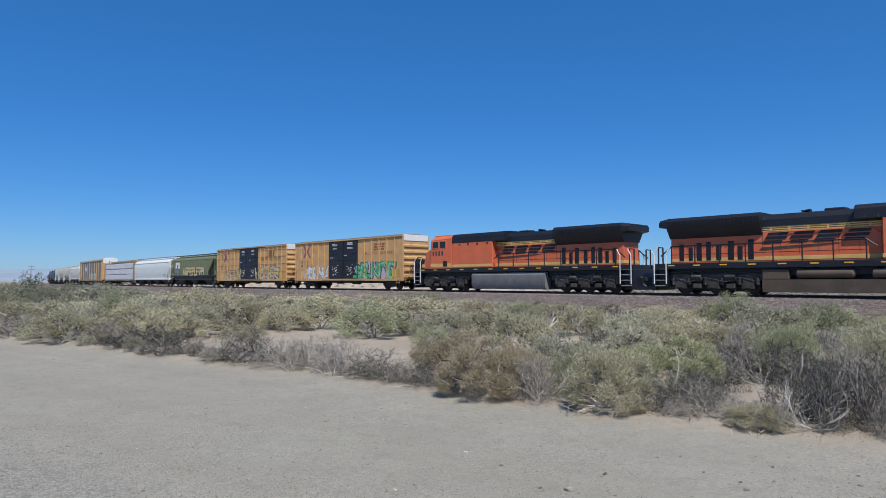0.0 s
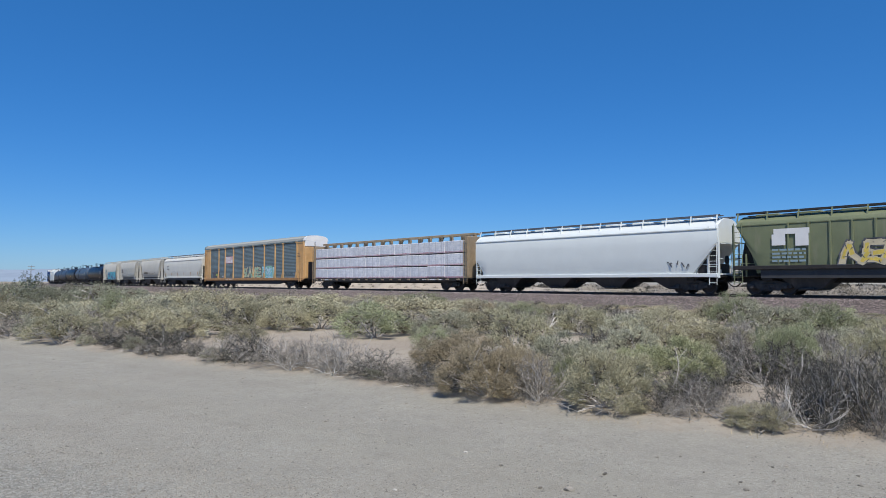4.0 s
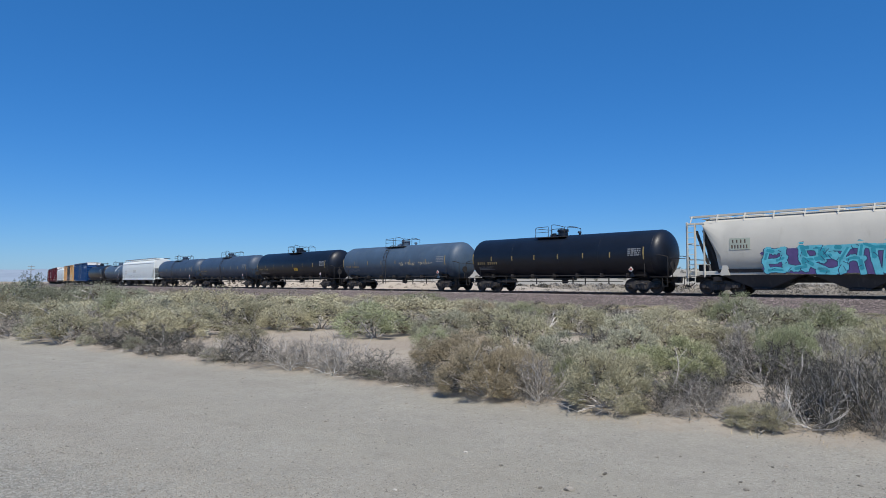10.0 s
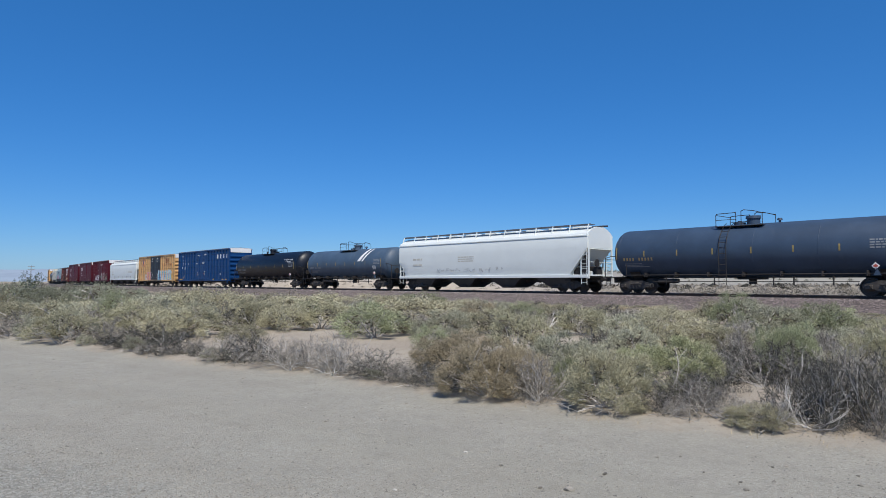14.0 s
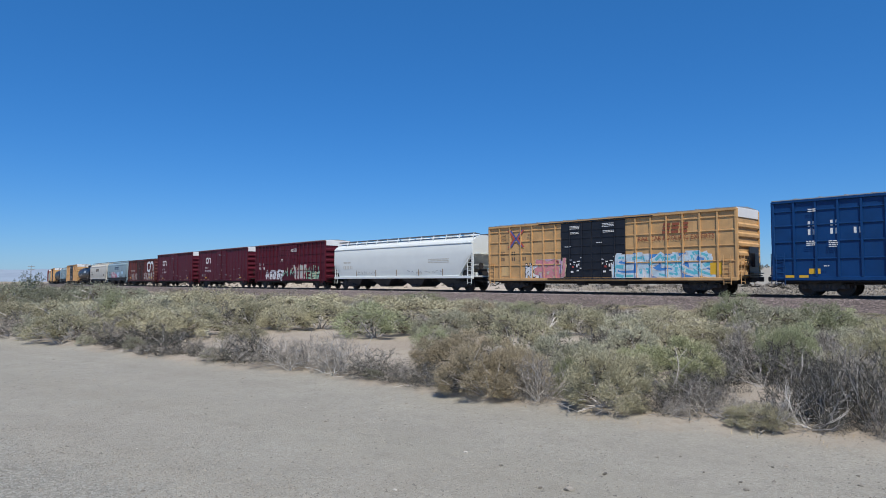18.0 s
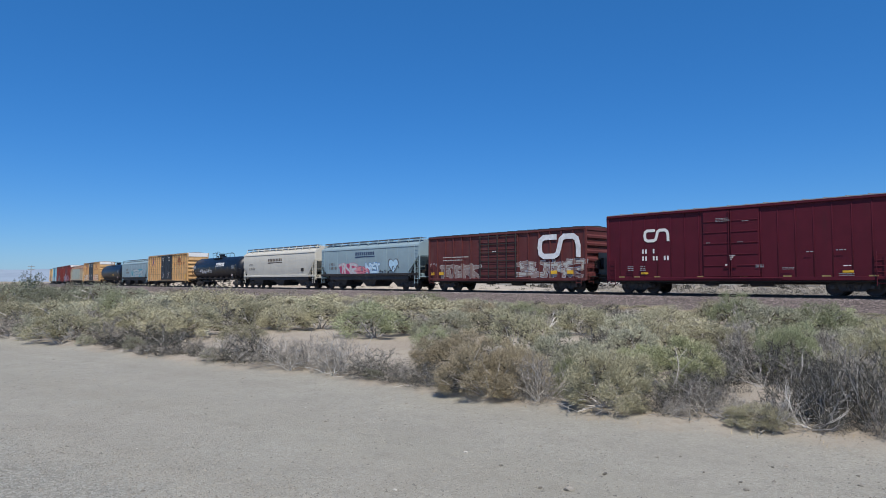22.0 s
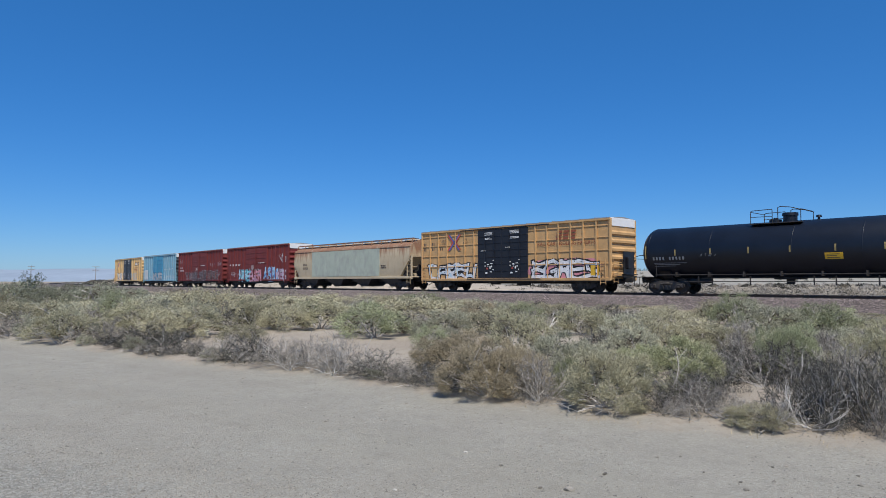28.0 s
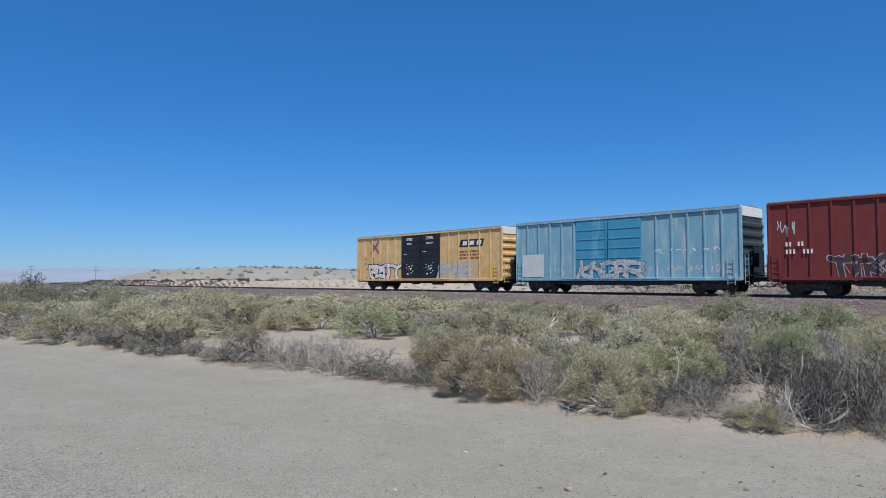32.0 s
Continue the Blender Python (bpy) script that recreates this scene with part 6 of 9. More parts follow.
# ---------------- covered hoppers ----------------
def hopper_body(prof, stations_x):
    """Shell lofted through stations (x, lowest z) of an outline (y, z) that runs over the roof from side to side."""
    g = G()
    vs, n = [], len(prof)
    for x, zb in stations_x:
        for i, (y, z) in enumerate(prof):
            vs.append((x, y, max(z, zb)))
    fs = []
    m = len(stations_x)
    for j in range(m - 1):
        for i in range(n):
            fs.append((j * n + i, j * n + (i + 1) % n, (j + 1) * n + (i + 1) % n, (j + 1) * n + i))
    fs += [tuple(range(n)), tuple((m - 1) * n + i for i in range(n - 1, -1, -1))]
    return g.add(vs, fs)


def hopper(label, middle, L, skin, eave=3.85, top=4.50, bays=3, kind="smooth", bay_skin=None, posts=None, walk_skin=None, reach=0.6, trim=None, low=1.0, sill=None):
    """A covered hopper. kind: smooth (curved sides), flat (seamed sides), posts (outside posts), barrel (bulging two-bay)."""
    car = add_car("covered_hopper", label, "hopper car", middle)
    half = L / 2
    bay_skin = bay_skin or m_bay
    trim = trim or skin
    if kind == "barrel":
        base = [(1.28, 1.42), (1.47, 1.75), (1.56, 2.2), (1.58, 2.7), (1.56, 3.2), (1.48, 3.7), (1.38, 4.05), (1.30, eave + 0.12), (0.75, top - 0.08), (0.3, top)]
        inb, inm = 2.2, 1.1
    else:
        bulge = 0.06 if kind == "smooth" else 0.0
        base = [(1.46, low + 0.18), (1.50 + bulge * 0.6, low + 0.7), (1.50 + bulge, 2.4), (1.50 + bulge, 3.0), (1.50 + bulge * 0.7, eave - 0.15), (1.48, eave), (1.40, eave + 0.14), (0.95, top - 0.18), (0.45, top - 0.02)]
        inb, inm = (1.05, 0.12) if kind != "posts" else (1.5, 0.35)
    prof = [(-y, z) for y, z in base] + [(y, z) for y, z in base[::-1]]
    zlow = base[0][1]
    zup = eave - 0.05 if kind == "barrel" else (3.8 if kind == "posts" else 2.35)
    inb_r, zup_r, inm_r = {"smooth": (1.7, 3.05, inm), "flat": (1.7, 3.05, inm), "posts": (3.6, 3.8, 1.3)}.get(kind, (inb, zup, inm))      # the brake end slopes further
    st = [(-half + inm, zup), (-half + inb, zlow), (-half + inb + 0.4, zlow)]
    k = 6
    st += [(-half + inb + 0.4 + (L - 2 * inb - 0.8) * i / k, zlow) for i in range(1, k - 1)]
    st += [(half - inb_r - 0.4, zlow), (half - inb_r, zlow), (half - inm_r, zup_r)]
    body = part("body", hopper_body(prof, st), skin, car, smooth=28)
    # side sill and eave moulding
    for sy in (-1, 1):
        part("side_sill", G().cbox(-half + 0.15, half - 0.15, *sorted((sy * 1.40, sy * 1.57)), low, low + 0.22, 0.02) if kind != "barrel" else G().cbox(-half + 0.2, half - 0.2, *sorted((sy * 1.18, sy * 1.34)), 1.12, 1.36, 0.02), sill or trim, car)
        ym = 1.50 + (0.05 if kind == "smooth" else 0.0)
        if kind != "barrel":
            part("eave_moulding", G().cbox(-half + inm, half - inm, *sorted((sy * (ym - 0.03), sy * (ym + 0.03))), eave - 0.10, eave - 0.02, 0.012), skin, body)
        if low > 1.2:
            part("skirt", G().cbox(-half + 1.6, half - 1.6, *sorted((sy * 1.38, sy * 1.44)), 0.92, low + 0.02, 0.01), bay_skin, car)
        if kind == "posts":
            pm = shared("hopper_post%d" % sy + skin.name, lambda: G().cbox(-0.05, 0.05, *sorted((sy * 1.49, sy * 1.57)), low + 0.2, eave - 0.05, 0.012), skin)
            n = 13
            for i in range(n):
                x = -half + 3.1 + (L - 6.2) * i / (n - 1)
                part("post", pm, None, body, loc=(x, 0, 0))
        if kind == "flat":
            pm = shared("hopper_seam%d" % sy + skin.name, lambda: G().cbox(-0.02, 0.02, *sorted((sy * 1.495, sy * 1.512)), 1.25, eave - 0.1, 0.004), skin)
            for i in range(9):
                part("panel_seam", pm, None, body, loc=(-half + 1.5 + (L - 3.0) * i / 8, 0, 0))
    # roof walkway on posts, hatches
    wz = top + 0.12
    for sy in (-1, 1):
        part("roof_walkway", G().cbox(-half + 0.15, half - 0.15, *sorted((sy * 0.55, sy * 1.05)), wz - 0.03, wz + 0.02, 0.01), walk_skin or m_greygrate, car)
        part("walkway_kerb", G().cbox(-half + 0.15, half - 0.15, *sorted((sy * 1.05, sy * 1.08)), wz - 0.06, wz + 0.06, 0.005), walk_skin or m_greygrate, car)
    n = max(7, int(L / 1.55))
    for i in range(n + 1):
        x = -half + 0.3 + (L - 0.6) * i / n
        q = part("walkway_bracket", shared("walk_bracket%.2f%.2f" % (eave, top) + trim.name, lambda: G().add([(sx_, y_, z_) for sx_, y_, z_ in ((-0.03, -1.12, top + 0.16), (0.03, -1.12, top + 0.16), (0.03, -1.34, eave + 0.12), (-0.03, -1.34, eave + 0.12), (-0.03, -1.05, top + 0.16), (0.03, -1.05, top + 0.16), (0.03, -1.25, eave + 0.2), (-0.03, -1.25, eave + 0.2))], [(0, 1, 2, 3), (4, 7, 6, 5), (0, 4, 5, 1), (3, 2, 6, 7), (0, 3, 7, 4), (1, 5, 6, 2)]), trim), None, car, loc=(x, 0, 0))
    hm = shared("hatch" + skin.name, lambda: G().cbox(-0.62, 0.62, -0.32, 0.32, 0, 0.13, 0.03), skin)
    for i in range(int(L / 2.2)):
        part("roof_hatch", hm, None, car, loc=(-half + 1.6 + (L - 3.2) * i / max(1, int(L / 2.2) - 1), 0, top - 0.03))
    # discharge bays
    span = (L - 2 * inb + 0.6) / bays
    for i in range(bays):
        x = -half + inb - 0.3 + span * (i + 0.5)
        a, b = span * 0.5 + 0.02, (0.42 if kind == "barrel" else 0.62)
        a2 = a - 0.12 if kind == "barrel" else a * 0.66
        zt = zlow + 0.03
        vs = [(x - a, -1.44, zt), (x + a, -1.44, zt), (x + a, 1.44, zt), (x - a, 1.44, zt), (x - a2, -1.30, zt - 0.28), (x + a2, -1.30, zt - 0.28), (x + a2, 1.30, zt - 0.28), (x - a2, 1.30, zt - 0.28),
              (x - b, -0.95, 0.34), (x + b, -0.95, 0.34), (x + b, 0.95, 0.34), (x - b, 0.95, 0.34)]
        q = [(0, 1, 5, 4), (1, 2, 6, 5), (2, 3, 7, 6), (3, 0, 4, 7), (4, 5, 9, 8), (5, 6, 10, 9), (6, 7, 11, 10), (7, 4, 8, 11), (8, 9, 10, 11), (3, 2, 1, 0)]
        bay = part("discharge_bay", G().add(vs, q), bay_skin, car)
        gate = G().cbox(x - 0.5, x + 0.5, -1.05, 1.05, 0.26, 0.36, 0.02).tube((x - 0.3, -1.15, 0.34), (x + 0.3, -1.15, 0.34), 0.06, n=8)
        part("outlet_gate", gate, m_truck, bay)
    # ends: posts, ladders, slope braces, platforms
    for sx in (-1, 1):
        ib, zu, im = (inb, zup, inm) if sx < 0 else (inb_r, zup_r, inm_r)
        xe = sx * (half - 0.12)
        for sy in (-1, 1):
            part("end_post", G().cbox(*sorted((xe - 0.05, xe + 0.05)), *sorted((sy * 1.34, sy * 1.46)), 0.95, (eave if kind != "barrel" else top - 0.2), 0.01), trim, car)
            x2 = sx * (half - (1.15 if kind == "barrel" else 0.8))
            part("end_post", G().cbox(x2 - 0.04, x2 + 0.04, *sorted((sy * 1.30, sy * 1.40)), 1.0, (eave if kind == "barrel" else 2.3), 0.01), trim, car)
            part("slope_brace", G().along_y([(sx * (half - ib - 0.1), 1.2), (sx * (half - ib + 0.12), 1.2), (sx * (half - im - 0.35), zu + 0.1), (sx * (half - im - 0.55), zu + 0.1)], *sorted((sy * 1.28, sy * 1.36))), trim, car)
            lad_x = sx * (half - 0.42)
            ladder(car, lad_x, sy * 1.52, 0.55, eave + 0.1, 0.45, 11, trim)
            if kind == "barrel":
                part("gusset_plate", G().along_y([(sx * (half - ib - 0.45), 1.1), (sx * (half - ib + 0.1), 1.1), (sx * (half - ib - 0.1), 1.85), (sx * (half - ib - 0.3), 1.85)], *sorted((sy * 1.36, sy * 1.44))), trim, car)
                part("end_column", G().cbox(sx * (half - 0.62) - 0.05, sx * (half - 0.62) + 0.05, *sorted((sy * 1.36, sy * 1.46)), 1.05, eave + 0.1, 0.01), trim, car)
                part("end_top_rail", G().cbox(*sorted((sx * (half - inm - 0.1), sx * (half - 0.1))), *sorted((sy * 1.34, sy * 1.46)), eave, eave + 0.12, 0.01), trim, car)
                # slope sheet takes the dark underframe colour to give its shade
                part("slope_plate", G().along_y([(sx * (half - ib), 1.3), (sx * (half - ib + 0.75), 1.3), (sx * (half - inm + 0.25), eave - 0.7), (sx * (half - inm - 0.05), eave - 0.2)], *sorted((sy * 0.85, sy * 0.90))), m_under, car)
                for k in (0.0, 0.55):
                    part("end_brace", G().along_y([(sx * (half - ib + 0.1 + k), 1.35), (sx * (half - ib + 0.24 + k), 1.35), (sx * (half - inm + 0.1 + k * 0.8), eave - 0.35), (sx * (half - inm - 0.06 + k * 0.8), eave - 0.35)], *sorted((sy * 1.22, sy * 1.30))), m_under, car)
        for z, w in ((1.12, 0.10), (2.05, 0.05), (2.95, 0.05)):
            part("end_crossbar", G().cbox(*sorted((xe - 0.04, xe + 0.04)), -1.38, 1.38, z, z + w, 0.01), trim, car)
        if kind != "barrel":
            # dark plate put in as the shade of the hollow below the slope
            part("end_web_plate", G().along_y([(sx * (half - ib - 0.1), 1.05), (sx * (half - 0.2), 1.05), (sx * (half - 0.2), 1.7), (sx * (half - im - 0.25), zu + 0.15), (sx * (half - im - 0.6), zu + 0.15)], *((-0.62, -0.58) if sx < 0 else (-1.24, -1.20))), m_under, car, "grimy plate under the end slope")
        # boxy brake gear, added dark to fill the end's shaded cavity
        part("brake_gear", G().cbox(*sorted((sx * (half - 1.35), sx * (half - 0.35))), -0.5, 0.6, 1.08, 1.8, 0.06), m_under, car)
        part("air_tank", G().tube((sx * (half - 0.5), 0.62, 1.36), (sx * (half - ib * 0.8 - 0.3), 0.62, 1.36), 0.2, n=10), m_under, car)
        part("end_platform", G().cbox(*sorted((sx * (half - 1.5), sx * (half + 0.02))), -1.36, 1.36, 1.02, 1.08, 0.01), m_under, car)
        for y in (-1.3, 1.3):
            part("end_handrail", G().path([(sx * (half - 1.45), y, 1.08), (sx * (half - 1.45), y, 1.75), (xe, y, 1.75)], 0.02, 5), trim, car)
        if sx > 0:
            part("brake_wheel", G().tube((half - 0.02, -0.6, 2.0), (half + 0.03, -0.6, 2.0), 0.27, n=14), m_under, car)
            part("brake_cylinder", G().tube((half - 1.25, -0.7, 1.32), (half - 0.35, -0.7, 1.32), 0.17, n=12), trim, car)
    uf = G().cbox(-half + 0.1, half - 0.1, -0.30, 0.30, 0.68, 1.02, 0.02)
    for x in (-half + 1.9, half - 1.9):
        uf.cbox(x - 0.25, x + 0.25, -1.35, 1.35, 0.78, 1.02, 0.02)
    part("centre_sill", uf, m_under, car)
    tc = half - 1.9
    truck(car, -tc), truck(car, tc)
    couplers(car, half, reach)
    return car
# ---------------- more paints ----------------
# bay grey: dark paint, with the shade on the inward-sloping sheets put into it
m_bay = mat("dusty_black_bay_paint", (0.040, 0.042, 0.046), 0.65, var=0.2, dirt=(0.105, 0.10, 0.095), amount=0.35, streak=3)
m_tank_black = mat("tank_black_paint", (0.0060, 0.0095, 0.018), 0.42, var=0.3, scale=0.8, spec=0.4, dirt=(0.013, 0.017, 0.025), amount=0.2, streak=3)
m_tank_grey = mat("tank_dark_grey_paint", (0.040, 0.066, 0.108), 0.5, var=0.2, scale=0.7, spec=0.4, dirt=(0.060, 0.084, 0.118), amount=0.25, streak=3)
m_tank_slate = mat("tank_slate_paint", (0.056, 0.092, 0.140), 0.55, var=0.2, scale=0.7, dirt=(0.090, 0.118, 0.148), amount=0.35, streak=3)
m_hop_white = mat("hopper_white_paint", (0.585, 0.585, 0.535), 0.6, var=0.05, scale=0.7, dirt=(0.45, 0.44, 0.38), amount=0.2, streak=4)
m_hop_clean = mat("hopper_clean_white_paint", (0.68, 0.72, 0.70), 0.5, var=0.04, scale=0.7, dirt=(0.56, 0.58, 0.54), amount=0.12, streak=4)
m_hop_cream = mat("hopper_cream_paint", (0.55, 0.53, 0.46), 0.6, var=0.08, scale=0.7, dirt=(0.40, 0.37, 0.30), amount=0.25, streak=4)
m_hop_grey = mat("hopper_light_grey_paint", (0.50, 0.485, 0.425), 0.6, var=0.1, scale=0.4, dirt=(0.44, 0.42, 0.38), amount=0.25, streak=3)
m_hop_bluegrey = mat("hopper_blue_grey_paint", (0.25, 0.345, 0.385), 0.6, var=0.1, scale=0.6, dirt=(0.27, 0.30, 0.30), amount=0.3, streak=4)
m_hop_green = mat("hopper_dull_green_paint", (0.165, 0.190, 0.105), 0.65, var=0.15, scale=0.7, dirt=(0.23, 0.22, 0.15), amount=0.35, streak=5)
m_hop_rust = mat("hopper_rusted_paint", (0.52, 0.43, 0.29), 0.7, var=0.12, scale=0.9, dirt=(0.34, 0.22, 0.13), amount=0.3, streak=3)
m_rust_run = mat("red_brown_rusted_steel", (0.20, 0.105, 0.070), 0.8, var=0.3, scale=2.0, dirt=(0.30, 0.20, 0.14), amount=0.5, streak=5)


def rust_runs(m):
    """Rust that has run down from the eave at both ends of the car."""
    t = m.node_tree
    b = t.nodes["Principled BSDF"]
    co, sp = t.nodes.new("ShaderNodeTexCoord"), t.nodes.new("ShaderNodeSeparateXYZ")
    t.links.new(co.outputs["Object"], sp.inputs[0])

    def node(op, a, c):
        n = t.nodes.new("ShaderNodeMath")
        n.operation = op
        for sock, val in ((n.inputs[0], a), (n.inputs[1], c)):
            if isinstance(val, float):
                sock.default_value = val
            else:
                t.links.new(val, sock)
        return n.outputs[0]

    def span(src, lo, hi):
        n = t.nodes.new("ShaderNodeMapRange")
        n.inputs[1].default_value, n.inputs[2].default_value = lo, hi
        t.links.new(src, n.inputs[0])
        return n.outputs[0]

    stretch = t.nodes.new("ShaderNodeMapping")
    stretch.inputs["Scale"].default_value = (3.2, 1.0, 0.45)
    t.links.new(co.outputs["Object"], stretch.inputs["Vector"])
    n = t.nodes.new("ShaderNodeTexNoise")
    n.inputs["Scale"].default_value, n.inputs["Detail"].default_value = 1.5, 6.0
    t.links.new(stretch.outputs[0], n.inputs["Vector"])
    down = node("ADD", span(sp.outputs["Z"], 2.3, 4.0), node("MULTIPLY", node("SUBTRACT", n.outputs["Fac"], 0.5), 1.8))
    fac = node("MULTIPLY", span(down, 0.45, 0.95), 0.85)
    mix = t.nodes.new("ShaderNodeMix")
    mix.data_type = "RGBA"
    mix.inputs[7].default_value = (0.24, 0.10, 0.052, 1)
    t.links.new(fac, mix.inputs[0])
    t.links.new(b.inputs["Base Color"].links[0].from_socket, mix.inputs[6])
    t.links.new(mix.outputs[2], b.inputs["Base Color"])


rust_runs(m_hop_rust)
m_hop_patch = mat("hopper_grey_green_patch", (0.41, 0.455, 0.37), 0.6, var=0.1, scale=1.2, dirt=(0.33, 0.34, 0.30), amount=0.5, streak=2)
m_maroon = mat("maroon_paint", (0.083, 0.0088, 0.0185), 0.55, var=0.14, spec=0.25, dirt=(0.060, 0.012, 0.018), amount=0.3, streak=6)
m_oldred = mat("faded_red_paint", (0.102, 0.021, 0.021), 0.7, var=0.18, dirt=(0.11, 0.045, 0.04), amount=0.4, streak=5)
m_red = mat("brick_red_paint", (0.165, 0.032, 0.031), 0.65, var=0.18, spec=0.3, dirt=(0.15, 0.05, 0.045), amount=0.35, streak=6)
m_blue = mat("royal_blue_paint", (0.0034, 0.043, 0.150), 0.45, var=0.15, spec=0.3, dirt=(0.0065, 0.041, 0.12), amount=0.3, streak=6)
m_lblue = mat("pale_blue_paint", (0.185, 0.37, 0.475), 0.65, var=0.14, scale=0.5, dirt=(0.43, 0.49, 0.48), amount=0.42, streak=5)
m_lblue_door = mat("sky_blue_door_paint", (0.05, 0.27, 0.43), 0.55, var=0.14, dirt=(0.22, 0.45, 0.55), amount=0.35, streak=5)
m_lblue_dark = mat("dark_blue_grey_end_paint", (0.035, 0.045, 0.055), 0.6, var=0.15, dirt=(0.07, 0.075, 0.08), amount=0.35, streak=4)
m_lblue_end = mat("pale_grey_end_paint", (0.55, 0.58, 0.58), 0.6, var=0.1, dirt=(0.36, 0.4, 0.42), amount=0.3)
m_rack_panel = mat("rack_panel_galvanised_grey", (0.138, 0.186, 0.200), 0.6, 0.1, var=0.15, dirt=(0.22, 0.22, 0.21), amount=0.25, streak=4)
m_rack_roof = mat("rack_roof_steel", (0.215, 0.235, 0.235), 0.6, 0.1, var=0.12, dirt=(0.24, 0.24, 0.22), amount=0.3)
m_rack_sill = mat("rusty_tan_sill_paint", (0.40, 0.215, 0.085), 0.65, dirt=(0.20, 0.10, 0.05), amount=0.45, streak=0.5)
m_orange = mat("loco_orange_paint", (0.63, 0.144, 0.060), 0.5, var=0.1, dirt=(0.44, 0.130, 0.072), amount=0.3, streak=4)
m_loco_yellow = mat("loco_yellow_stripe", (0.66, 0.43, 0.14), 0.5, var=0.12, dirt=(0.42, 0.29, 0.13), amount=0.35)
m_loco_black = mat("loco_black_paint", (0.009, 0.010, 0.016), 0.5, dirt=(0.016, 0.018, 0.024), amount=0.3)
m_loco_under = mat("loco_grimy_black", (0.05, 0.044, 0.038), 0.7, dirt=(0.15, 0.125, 0.10), amount=0.4)
m_loco_truck = mat("dusty_truck_casting", (0.050, 0.045, 0.041), 0.6, dirt=(0.16, 0.14, 0.115), amount=0.4, bump=0.3)
m_fuel_grey = mat("fuel_tank_grey", (0.20, 0.205, 0.205), 0.6, dirt=(0.10, 0.09, 0.075), amount=0.3)
m_fuel_brown = mat("fuel_tank_dusty_brown", (0.105, 0.078, 0.056), 0.75, dirt=(0.135, 0.105, 0.078), amount=0.4)
m_wrap = mat("white_lumber_wrap", (0.72, 0.73, 0.75), 0.45, var=0.08, scale=2.5, fine=7, bump=1.0, dirt=(0.50, 0.53, 0.58), amount=0.5, streak=1.5, rand=0.06)
m_wrap_red = mat("red_wrap_print", (0.42, 0.15, 0.20), 0.5, var=0.15)
m_wrap_grey = mat("grey_wrap_print", (0.48, 0.52, 0.58), 0.5, var=0.15)
m_beam = mat("centre_beam_tan_paint", (0.30, 0.235, 0.155), 0.65, dirt=(0.22, 0.15, 0.09), amount=0.4)
m_strap = mat("grey_strap", (0.42, 0.43, 0.46), 0.6)
glass = bpy.data.materials.new("cab_glass")
glass.use_nodes = True
gb = glass.node_tree.nodes["Principled BSDF"]
gb.inputs["Base Color"].default_value = (0.02, 0.025, 0.03, 1)
gb.inputs["Roughness"].default_value = 0.06
gb.inputs["Transmission Weight"].default_value = 0.35


# ---------------- locomotives ----------------
def g_loco_wheel():
    g = g_wheel()
    g.v = [(x * 1.16, y, z * 1.16) for x, y, z in g.v]
    return g


